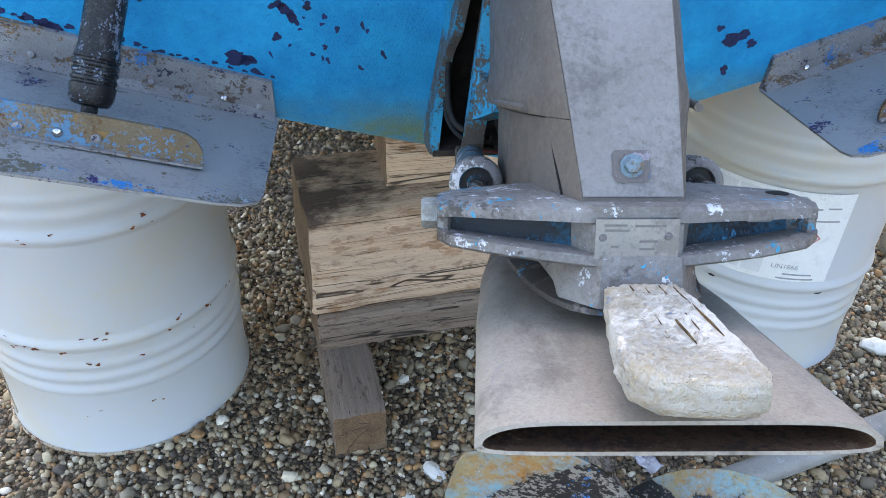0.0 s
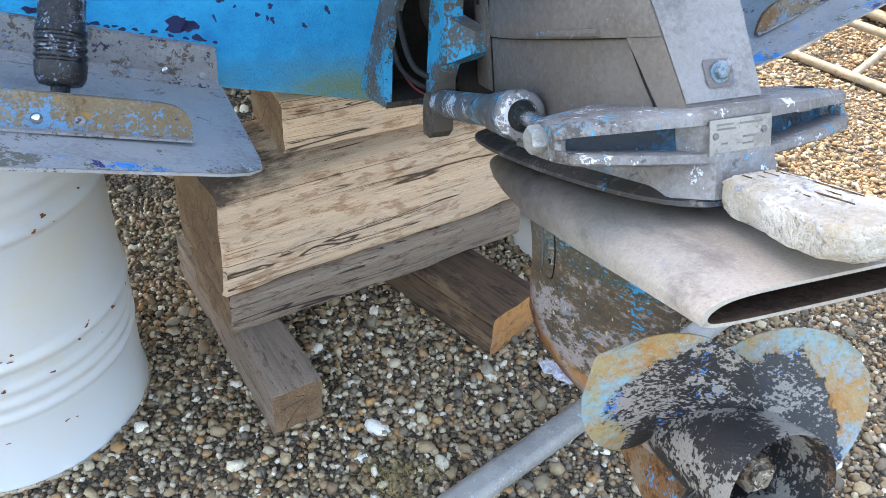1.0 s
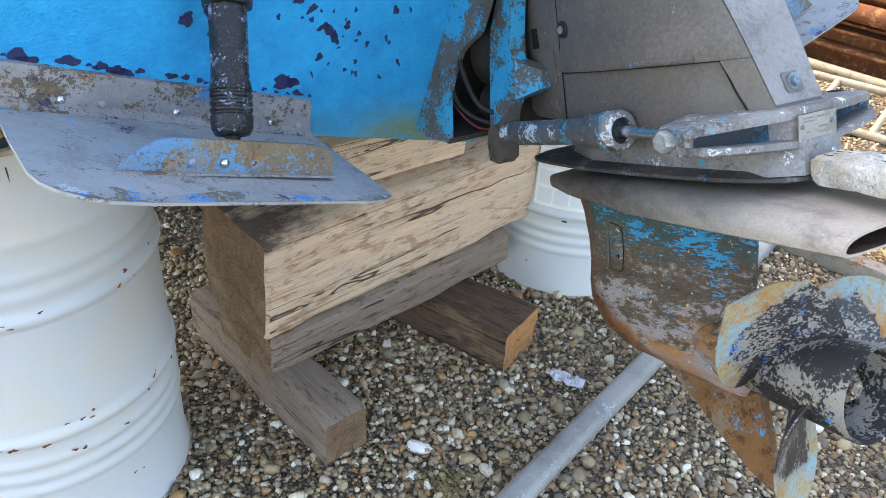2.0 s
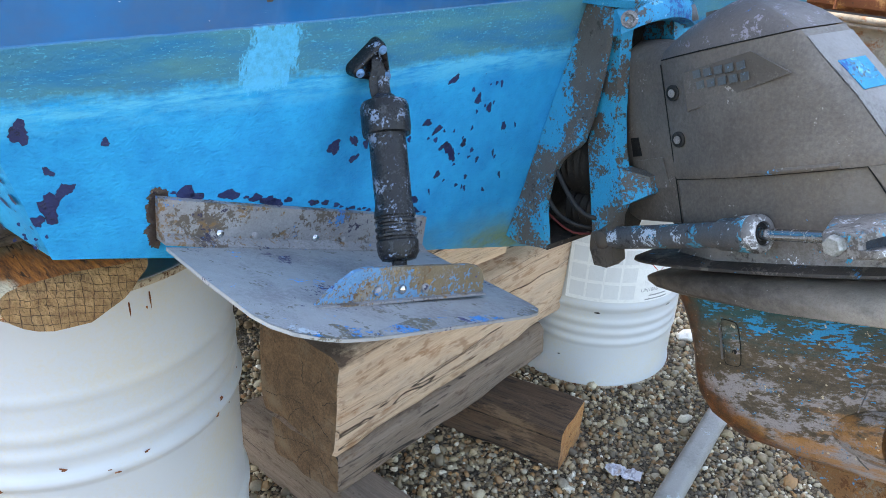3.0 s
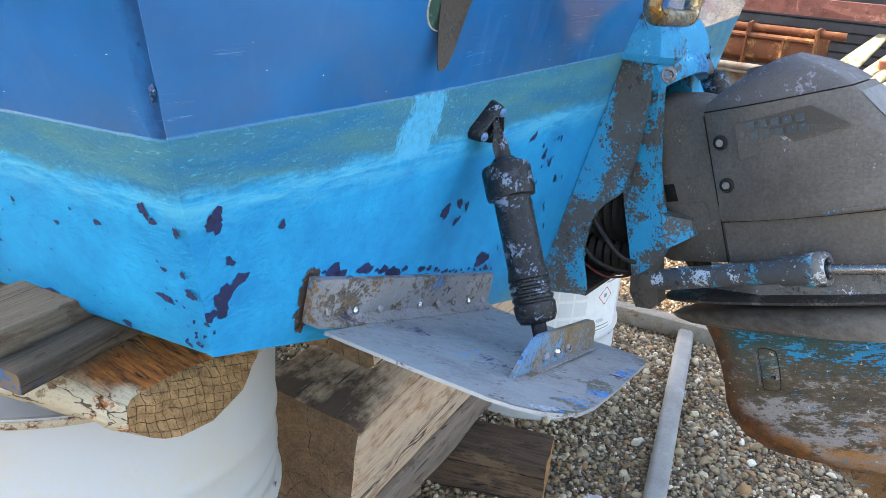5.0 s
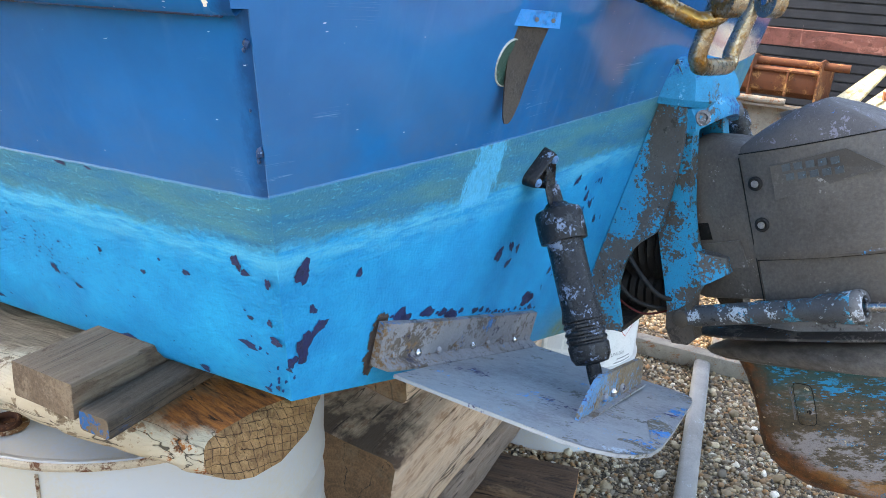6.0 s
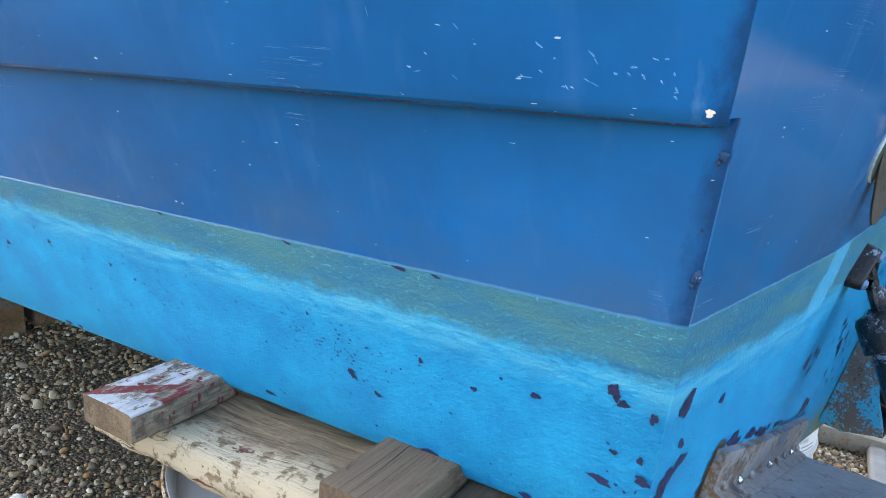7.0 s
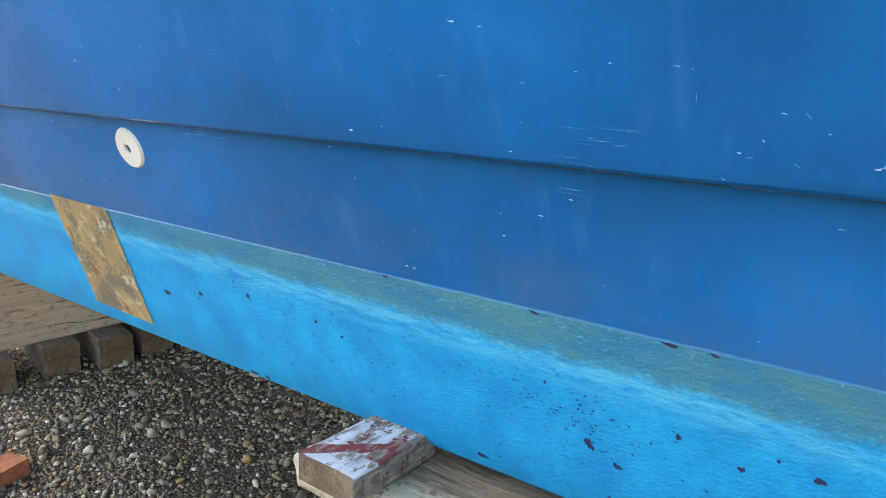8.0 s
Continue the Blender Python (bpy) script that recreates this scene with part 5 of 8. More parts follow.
def drum_label():
    a0, z0 = radians(-124), 0.62
    sheet = wrap_sheet("hazard_label", -0.182, 0.198, -0.298, -0.046, 0.0, PAPER, RIGHT, a0, z0, "white printed label with a red hazard diamond")
    rnd = random.Random(3)
    for i in range(4):
        for j in range(4):
            wrap_sheet("printed_block", -0.172 + 0.053 * j, -0.126 + 0.053 * j, -0.105 - 0.060 * i, -0.056 - 0.060 * i, 0.0008, worn("grey_print", col(206, 209, 213), [], 0.6, spread=0.02) if (i, j) == (0, 0) else bpy.data.materials["grey_print"], sheet, a0, z0)
    for i, (u0, u1, w) in enumerate([(0.108, 0.126, -0.088), (0.138, 0.170, -0.085), (0.110, 0.176, -0.120), (0.086, 0.156, -0.277), (0.073, 0.163, -0.290)]):
        wrap_sheet("print_bar", u0, u1, w - 0.0022, w + 0.0022, 0.0008, INK, sheet, a0, z0)
    # hazard diamonds
    for u, w in ((0.112, -0.168),):
        bm = bmesh.new()
        for s0, s1 in ((0.033, 0.0298),):
            o = [(s0, 0), (0, s0), (-s0, 0), (0, -s0)]
            q = [(s1, 0), (0, s1), (-s1, 0), (0, -s1)]
            for k in range(4):
                j = (k + 1) % 4
                vs = [bm.verts.new(p) for p in wrapped([(u + a, w + b) for a, b in (o[k], o[j], q[j], q[k])], DRUM_R, a0, 0.2925, z0)]
                face(bm, vs)
        part("hazard_diamond", bm, RED_INK, sheet, "red diamond outline", smooth=0)
        wrap_sheet("hazard_mark", u - 0.007, u + 0.007, w - 0.006, w + 0.008, 0.0008, INK, sheet, a0, z0)
    cu = bpy.data.curves.new("un_text", "FONT")
    cu.body, cu.size = "UN1866", 0.0185
    tmp = new("un_text", cu)
    me = bpy.data.meshes.new_from_object(tmp)
    bpy.data.objects.remove(tmp)
    for v in me.vertices:
        v.co = wrapped([(0.054 + v.co.x, -0.262 + v.co.y)], DRUM_R, a0, 0.2925, z0)[0]
    me.materials.append(INK)
    ob = new("un_number", me)
    ob.parent = sheet
    ob["label"] = "printed code UN1866"
    # black scuffs on the rolling ribs
    for turn, z, wide, tall, r in ((-138.5, 0.280, 0.020, 0.006, 0.2868), (-85.1, 0.282, 0.022, 0.006, 0.2868), (-159.4, 0.104, 0.008, 0.004, 0.2865)):
        bm = bmesh.new()
        rim = [(0.5 * wide * math.cos(k * 0.524) * (1 + 0.3 * noise.noise(Vector((k, turn, 0)))), 0.5 * tall * math.sin(k * 0.524) * (1 + 0.4 * noise.noise(Vector((k, turn, 4))))) for k in range(12)]
        for lift in (r, r + 0.0006):
            face(bm, [bm.verts.new(p) for p in wrapped(rim, DRUM_R, radians(turn), lift, z)])
        part("scuff", bm, RUBBER, RIGHT, "black scuff on a rib", smooth=0)


drum_label()

# ---- timber props ----
W = [BEAM_WOOD, END_WOOD]
timber("ground_sleeper", "weathered short timber lying on gravel under the crib", (0.012, 1.222, 0), (-0.075, 1.90, 0.0), 0.122, 0.135, [GREY_WOOD, END_WOOD], 1, group="crib timbers", edge=0.006)
timber("ground_sleeper", "dark tarred timber with a pale cut end, lying on gravel", (0.625, 1.305, 0), (0.43, 1.83, 0.0), 0.185, 0.13, [DARK_WOOD, CUT_WOOD], 2, group="crib timbers", rough=0.006)
timber("crib_plank", "grey weathered plank lying across two sleepers", (-0.10, 1.555, 0.132), (0.755, 1.70, 0.132), 0.255, 0.118, [GREY_WOOD, END_WOOD], 3, group="crib timbers", rough=0.009, edge=0.020)
timber("crib_beam", "thick pale squared beam with cracks, resting on a plank", (-0.112, 1.570, 0.258), (0.905, 1.750, 0.258), 0.278, 0.285, [STAIN_SHADE_BEAM, END_WOOD], 4, group="crib timbers", rough=0.010, edge=0.022, roll=3.5)
timber("wedge_block", "pale squared block lying on the beam under the keel", (0.083, 1.645, 0.542), (0.57, 1.69, 0.542), 0.215, 0.128, W, 5, group="crib timbers", rough=0.006, edge=0.014)
timber("keel_block", "grey block between crib and keel", (0.16, 1.70, 0.669), (0.44, 1.725, 0.669), 0.09, 0.135, [GREY_WOOD, END_WOOD], 25, group="crib timbers")
timber("crib_beam", "pale beam under the bow", (-0.75, 4.80, 0.15), (0.9, 4.95, 0.15), 0.3, 0.40, W, 6, group="bow crib timbers")
for i, (a, b) in enumerate(((-0.62, 0.13), (-0.33, 0.12), (-0.10, 0.13), (0.12, 0.12), (0.4, 0.13))):
    timber("bow_block", "short weathered block on gravel under the bow", (a, 4.55 + 0.05 * (i % 2), 0), (a + 0.02, 5.1, 0), 0.16, 0.15, [GREY_WOOD, END_WOOD], 7 + i, group="bow crib timbers")


def slab_log():
    """A split half-log with wavy bark edges, lying on the drum along the chine."""
    rings, mats = [], None
    n = 30
    for k in range(n + 1):
        t = k / n
        y = 1.185 + 0.60 * t
        near = -0.722 - 0.07 * (1 - math.exp((1.185 - y) / 0.12)) - 0.16 * (y - 1.185) + 0.014 * noise.noise(Vector((y * 7, 1, 0))) - 0.012 * noise.noise(Vector((y * 23, 1, 0)))
        far = -0.533 - 0.17 * (y - 1.185) + 0.012 * noise.noise(Vector((y * 7, 5, 0)))
        top = 0.992 + 0.043 * min(1.0, t * 3.2) - 0.009 * min(1.0, max(0.0, (t - 0.36) / 0.3))
        taper = 0.8 if k == 0 else 1.0
        ring = []
        for j in range(24):
            a = 2 * math.pi * j / 24
            ca, sa = math.cos(a), math.sin(a)
            e = 0.34 if sa > 0 else 0.5
            u = math.copysign(abs(ca) ** e, ca)
            w = math.copysign(abs(sa) ** (0.45 if sa > 0 else 0.75), sa)
            x = (near + far) / 2 + (far - near) / 2 * u * (0.985 if k in (0, n) else 1)
            under = 0.924 + (0.004 + 0.042 * max(0.0, u)) * (1 - min(1.0, t * 2.5)) + 0.055 * max(0.0, -u - 0.2) * min(1.0, 0.25 + t * 4)
            zc = under + (top - under) * 0.5
            z = zc + (top - under) * 0.5 * w
            if w > -0.9:
                z += 0.006 * noise.noise(Vector((x * 30, y * 8, 2)))
            x += 0.006 * noise.noise(Vector((y * 30, z * 40, 9)))
            yy = y + (0.012 * noise.noise(Vector((x * 22, z * 30, 4))) if k in (0, 1, n) else 0) + 0.55 * (z - 0.945) * max(0.0, 1 - t * 3)
            ring.append(Vector((x, yy, z)))
        rings.append(ring)
    m = pose(-0.65, 1.185, 0.924, 0, 0, 100)
    bm = loft(rings, False)
    bm.verts.ensure_lookup_table()
    ends = [[bm.verts[start * 24 + i] for i in range(24)] for start in (0, n)]
    for vs in ends:
        c = bm.verts.new(sum((v.co for v in vs), Vector()) / 24)
        for i in range(24):
            face(bm, (vs[i], vs[(i + 1) % 24], c), 1)
    bm.transform(m.inverted())
    t = thing("split_log", "rotten orange-brown split log lying on the drum top", "timber", (-0.65, 1.2, 0.88))
    part("log_body", bm, [LOG_WOOD, LOG_END], t, m=m, smooth=50)


slab_log()
timber("support_block", "brown square offcut wedged under the chine", (-0.828, 1.325, 1.035), (-0.63, 1.358, 1.034), 0.094, 0.042, [BLOCK_WOOD, BLOCK_END], 22, rough=0.0012, edge=0.0025)
timber("support_wedge", "dark wedge with blue paint under the chine", (-0.815, 1.252, 1.026), (-0.655, 1.282, 1.028), 0.044, 0.026, [wood("blue_stained_wedge", col(98, 84, 68), col(48, 40, 34), 0.8, col(34, 70, 112), stain_at=0.64, gouges=0.2), worn("blue_daubed_end", col(104, 88, 70), [(col(30, 84, 132), 14.0, 0.49, 0.03)], 0.85)], 23, rough=0.0015, edge=0.005)
timber("support_block", "offcut with red and white paint under the chine", (-0.905, 1.677, 1.027), (-0.70, 1.711, 1.026), 0.092, 0.037, [PAINTED_WOOD, BLOCK_END], 24, rough=0.0015, edge=0.003)


# ---- trim tabs ----
def trim_tab(name_label, put, act_label):
    """A trim tab in the port tab's place; put() lays its points where this one hangs."""
    V = lambda *p: Vector(put(*p))
    nrm = Vector((0.306, 0.043, 0.951))
    c0 = nrm.dot(Vector((-0.13, 0.846, 0.935)))
    onp = lambda x, y, d=0.0: (x + nrm.x * d, y + nrm.y * d, (c0 - nrm.x * x - nrm.y * y) / nrm.z + nrm.z * d)
    t = thing("trim_tab", name_label, "trim tab", V(-0.33, 1.08, 1.0), "trim tabs on the transom")
    outline = [(-0.556, 1.068), (-0.558, 0.95), (-0.556, 0.852), (-0.550, 0.825), (-0.536, 0.803), (-0.515, 0.789), (-0.49, 0.782), (-0.45, 0.784), (-0.37, 0.797), (-0.25, 0.819), (-0.155, 0.836), (-0.125, 0.846), (-0.107, 0.862), (-0.102, 0.885), (-0.100, 1.0), (-0.098, 1.14)]
    bm = loft([[V(*onp(x, y, -0.0025)) for x, y in outline], [V(*onp(x, y, 0.0015)) for x, y in outline]])
    plate = part("plate", bm, TAB_GREY, t, "grey painted tab plate with chipped edges", smooth=0)
    inner = []
    mid = (-0.33, 0.96)
    lipo = outline[2:13]
    rows = [[V(*onp(x, y, 0.0022)) for x, y in lipo], [V(*onp(x + (mid[0] - x) * f, y + (mid[1] - y) * f, 0.0022)) for (x, y), f in zip(lipo, [0.15 + 0.07 * math.sin(2.3 * k) for k in range(len(lipo))])]]
    part("flaked_edge", loft(rows, False, closed=False), TAB_EDGE, plate, "flaked blue edge paint", smooth=0)
    # strip on the transom, with its folded lip
    a, b = (-0.548, 1.118), (-0.104, 0.978)
    lo = lambda x: 1.062 - 0.33 * (x + 0.556)
    hi = lambda x: 1.119 - 0.318 * (x + 0.548)
    xs = [-0.552 + 0.45 * k / 12 for k in range(13)]
    rows = [[V(x, transom_y(x, hi(x)) - d, hi(x) - 0.001 * (d > 0.006)) for x in xs] for d in (0.0, 0.010)] + [[V(x, transom_y(x, lo(x) + 0.012) - 0.012, lo(x) + 0.012) for x in xs], [V(x, transom_y(x, lo(x) + 0.004) - 0.030, lo(x) + 0.004) for x in xs], [V(x, transom_y(x, lo(x)) - 0.030, lo(x)) for x in xs], [V(x, transom_y(x, lo(x)), lo(x) - 0.002) for x in xs]]
    bm = loft(rows, False, closed=False)
    bm.verts.ensure_lookup_table()
    for e in (0, 12):
        face(bm, [bm.verts[13 * k + e] for k in range(6)])
    part("mounting_strip", bm, STRIP, t, "corroded metal strip, paint flaking round it", smooth=35)
    for k in range(9):
        x = -0.525 + 0.4 * k / 8
        p = Vector((x, transom_y(x, lo(x) + 0.014) - 0.013, lo(x) + 0.016))
        q = p + Vector((0.0, -0.006, 0.003))
        part("rivet", lathe([(0.0055, 0), (0.0048, 0.003), (0.002, 0.0045), (0.0003, 0.005)], 10, along(V(*p), V(*q)), False), CHROME if k % 3 == 1 else STRIP, t)
    # pin lug flange standing on the plate
    f0, f1 = Vector((-0.470, 0.873, 1.041)), Vector((-0.178, 0.908, 0.953))
    up = nrm * 0.046
    d = f1 - f0
    prof = [(0.0, 0.002), (0.03, 0.012), (0.09, 0.028), (0.16, 0.042), (0.22, 0.046), (0.55, 0.046), (0.85, 0.046), (0.91, 0.0435), (0.955, 0.036), (0.985, 0.023), (1.0, 0.006), (1.0, 0.0)]
    back = nrm.cross(d).normalized() * 0.006
    pts = [f0 + d * s + nrm * h for s, h in prof]
    bm = loft([[V(*p) for p in pts], [V(*(p + back)) for p in pts]])
    fl = part("hinge_flange", bm, FLANGE, t, "upright rusty flange with bolts", smooth=0)
    foot = [f0 + d * s + nrm * 0.002 for s in (0.0, 1.0)]
    side = back.normalized()
    bm = prism([V(*foot[0]), V(*foot[1]), V(*(foot[1] - side * 0.007)), V(*(foot[0] - side * 0.007))], Vector(V(0, 0, 0.003)) - Vector(V(0, 0, 0)))
    part("flange_foot", bm, STRIP, fl, smooth=0)
    for s in (0.44, 0.58, 0.3):
        p = f0 + d * s + nrm * 0.017 - (back.normalized() * 0.0005)
        q = p - back.normalized() * 0.006
        part("bolt", lathe([(0.0065, 0), (0.006, 0.003), (0.003, 0.0055), (0.0004, 0.006)], 12, along(V(*p), V(*q)), False), CHROME if s == 0.44 else STRIP, fl)
    # actuator
    bot, head = Vector((-0.312, 0.922, 1.012)), Vector((-0.254, 1.050, 1.238))
    ax = (head - bot).normalized()
    L = (head - bot).length
    act = thing("trim_actuator", act_label, "actuator", V(*bot), "trim tab actuators")
    m = along(V(*bot), V(*head))
    part("shaft", lathe([(0.010, -0.012), (0.010, 0.03)], 14, m), BLACK_RAM, act)
    prof = [(0.012, 0.022), (0.022, 0.024), (0.0265, 0.032), (0.0275, 0.045)]
    z = 0.048
    for k in range(4):
        prof += [(0.0275, z), (0.0255, z + 0.002), (0.0255, z + 0.004), (0.0275, z + 0.006)]
        z += 0.009
    prof += [(0.0262, z + 0.004), (0.0245, z + 0.012), (0.0245, L - 0.075)]
    part("cylinder", lathe(prof, 28, m, False), BLACK_RAM, act, "chipped black ribbed cylinder")
    part("collar", lathe([(0.0245, L - 0.078), (0.0315, L - 0.077), (0.0325, L - 0.07), (0.0325, L - 0.04), (0.030, L - 0.034), (0.017, L - 0.028), (0.014, L - 0.024), (0.002, L - 0.022)], 28, m, False), BLACK_RAM, act, "wide black collar")
    part("neck", lathe([(0.011, L - 0.03), (0.010, L + 0.0)], 12, m), BLACK_RAM, act)
    # three-cornered bracket on the transom, a screw in each corner
    screws = ((-0.284, 1.2505, 0.0185), (-0.252, 1.2785, 0.0185), (-0.2425, 1.2425, 0.0235))

    def outline_at(r, off, keep=1.0):
        pts = []
        for k in range(36):
            u, w = math.cos(2 * math.pi * k / 36), math.sin(2 * math.pi * k / 36)
            x, z, f = max(screws, key=lambda c: c[0] * u + c[1] * w)
            x, z = -0.2595 + (x + 0.2595) * keep + r * u, 1.257 + (z - 1.257) * keep + r * w
            pts.append(V(x, transom_y(x, z) - off * f, z - 0.2 * off * f))
        return pts
    bm = loft([outline_at(0.0105, -0.1), outline_at(0.0105, 0.12), outline_at(0.0085, 0.8), outline_at(0.0072, 0.95), outline_at(0.0050, 1.0), outline_at(0.004, 0.97, 0.9), outline_at(0.003, 0.72, 0.72)])
    br = part("hull_bracket", bm, BLACK_FLECKED, act, "black three-cornered hull bracket with screws", smooth=45)
    for x, z, off in screws:
        p = V(x, transom_y(x, z) - off - 0.0005, z - 0.004)
        part("screw", lathe([(0.0062, -0.002), (0.0060, 0.0012), (0.0046, 0.0030), (0.0016, 0.0036), (0.0014, 0.0024), (0.0003, 0.0024)], 14, along(p, p + Vector((0, -1, -0.2))), False), SCREW_BLUE, br, "blue painted screw head")
    bm = loft([[V(c.x + a * r, c.y + 0.35 * b * r, c.z + b * r) for a, b in [(math.cos(q), math.sin(q)) for q in [2 * math.pi * k / 14 for k in range(14)]]] for c, r in ((Vector((-0.256, 1.064, 1.268)), 0.004), (Vector((-0.258, 1.054, 1.260)), 0.009), (Vector((-0.261, 1.048, 1.246)), 0.011), (Vector((-0.266, 1.0455, 1.233)), 0.0115), (Vector((-0.268, 1.038, 1.222)), 0.012))])
    part("lever", bm, BLACK_FLECKED, br, "black lever from the bracket to the ram", smooth=60)
    return t


trim_tab("grey trim tab hinged below the transom, paint flaking", lambda x, y, z: (x, y, z), "chipped black trim tab actuator between transom and tab")


def to_starboard(x, y, z):
    X = 2 * CX + 0.065 - x
    return (X, y + transom_y(X, z) - transom_y(x, z), z)


trim_tab("grey trim tab on the far half of the transom", to_starboard, "black trim tab actuator on the far half of the transom")


# ---- transom flap and ladder ----
def flap():
    t = thing("transom_flap", "dark flexible flap hanging from a small blue bracket", "hull fitting", (-0.37, 1.05, 1.46))
    a, b = Vector((-0.416, 1.024, 1.470)), Vector((-0.378, 1.002, 1.469))
    n = Vector((0, 0, 1)).cross(b - a).normalized()
    a2 = a - (b - a) * 0.33
    bm = prism([a2 - n * 0.003, b - n * 0.003, b + n * 0.006, a2 + n * 0.006], (0.0, 0.0, -0.0175))
    bevel(bm, 0.0015, 1)
    br = part("bracket", bm, worn("bright_blue_bracket", col(0, 126, 198), [(col(0, 96, 160), 20.0, 0.58, 0.06), (col(40, 60, 120), 40.0, 0.66, 0.03)], 0.3, speck=0.05, spread=0.05), t, "bright blue clamp bracket")
    for s in (0.3, 0.78):
        p = a.lerp(b, s) - n * 0.0028 + Vector((0, 0, -0.0095))
        part("screw", lathe([(0.0026, 0), (0.0024, 0.0012), (0.0004, 0.0016)], 10, along(p, p - n), False), DARK_CASING, br)
    rows = []
    for dz, u0, u1 in ((-0.010, -0.30, 0.82), (-0.041, -0.32, 0.62), (-0.067, -0.333, 0.44), (-0.085, -0.34, 0.30), (-0.102, -0.345, 0.16), (-0.114, -0.335, 0.02), (-0.121, -0.315, -0.08), (-0.125, -0.28, -0.17)):
        bow = n * (0.006 * math.sin(-dz * 24))
        rows.append([a + (b - a) * (u0 + (u1 - u0) * f) + Vector((0, 0, dz)) + bow * (0.6 + f) for f in (0, 0.33, 0.67, 1)])
    bm = loft(rows, False, closed=False)
    r = bmesh.ops.extrude_face_region(bm, geom=list(bm.faces))
    for v in (e for e in r["geom"] if isinstance(e, bmesh.types.BMVert)):
        v.co += n * 0.0025
    part("flap", bm, FLAP, t, "dark rubber flap", smooth=50)
    c = Vector((-0.420, transom_y(-0.420, 1.412) - 0.0012, 1.412))
    m = along(c, c + Vector((0, -1, -0.2)))
    disc = part("disc", lathe([(0.001, 0.0004), (0.020, 0.0008), (0.0262, 0.0004), (0.0262, -0.003), (0.001, -0.004)], 40, m, False), worn("dark_green_disc", col(44, 74, 66), [(col(70, 104, 92), 16.0, 0.56, 0.05)], 0.4), t, "dark green disc behind the flap")
    part("disc_rim", lathe([(0.0258, -0.003), (0.0260, 0.0012), (0.0268, 0.0016), (0.0274, 0.0008), (0.0274, -0.003), (0.0258, -0.003)], 40, m, False), worn("pale_disc_rim", col(186, 192, 184), [(col(150, 158, 150), 30.0, 0.56, 0.05)], 0.5), disc, "pale rim")



flap()


def ladder():
    t = thing("boarding_ladder", "tarnished stainless folding boarding ladder on the transom", "ladder", (-0.15, 1.0, 1.48))
    foot = Vector((-0.205, transom_y(-0.205, 1.512), 1.512))
    e1 = Vector((-0.130, 0.925, 1.462))
    part("rubber_foot", lathe([(0.026, 0), (0.025, 0.006), (0.014, 0.014), (0.0125, 0.045), (0.0125, 0.05)], 20, along(foot, e1), False), RUBBER, t, "black rubber foot")
    d = (e1 - foot).normalized()
    part("strut", tube([foot + d * 0.04, e1 - d * 0.03, e1 - d * 0.008 + Vector((0.004, -0.002, 0.001)), e1 + Vector((0.018, -0.014, 0.012)), Vector((-0.085, 0.905, 1.50)), Vector((-0.07, 0.90, 1.56))], 0.0115, 16), STAINLESS, t, "tarnished stainless tube")
    lp, rp = Vector((-0.095, 0.935, 1.405)), Vector((0.062, 0.935, 1.400))
    a, b = Vector((-0.083, 0.905, 1.60)), Vector((0.078, 0.900, 1.60))
    pts = [a, a.lerp(lp, 0.5), lp + Vector((0.001, 0, 0.022)), lp + Vector((0.006, 0, 0.006)), lp + Vector((0.02, 0, -0.001)), (lp + rp) / 2 + Vector((0, 0, -0.002)), rp + Vector((-0.02, 0, -0.001)), rp + Vector((-0.006, 0, 0.006)), rp + Vector((-0.001, 0, 0.022)), b.lerp(rp, 0.5), b]
    part("step_loop", tube(pts, 0.0125, 16), STAINLESS, t, "bent stainless step loop")
    for c in (Vector((-0.106, 0.900, 1.512)), Vector((0.075, 0.895, 1.512))):
        m = along(c + Vector((-0.012, -0.006, 0)), c + Vector((0.9, -0.45, 0)) - Vector((0.012, 0.006, 0)) * 0)
        n = 28
        ring = lambda o: [m @ Vector((0.020 * math.cos(2 * math.pi * k / n), 0.026 * math.sin(2 * math.pi * k / n) + (0.014 if math.sin(2 * math.pi * k / n) > 0 else -0.014), o)) for k in range(n)]
        cl = part("clamp", loft([ring(-0.020), ring(0.006)]), STAINLESS, t, "stainless hinge clamp")
        for w in (-0.017, 0.02):
            part("screw", lathe([(0.006, 0), (0.0055, 0.003), (0.0004, 0.0035)], 10, m @ Matrix.Translation((0, w, -0.0205)) @ pose(0, 0, 0, 180), False), CHROME, cl)


ladder()


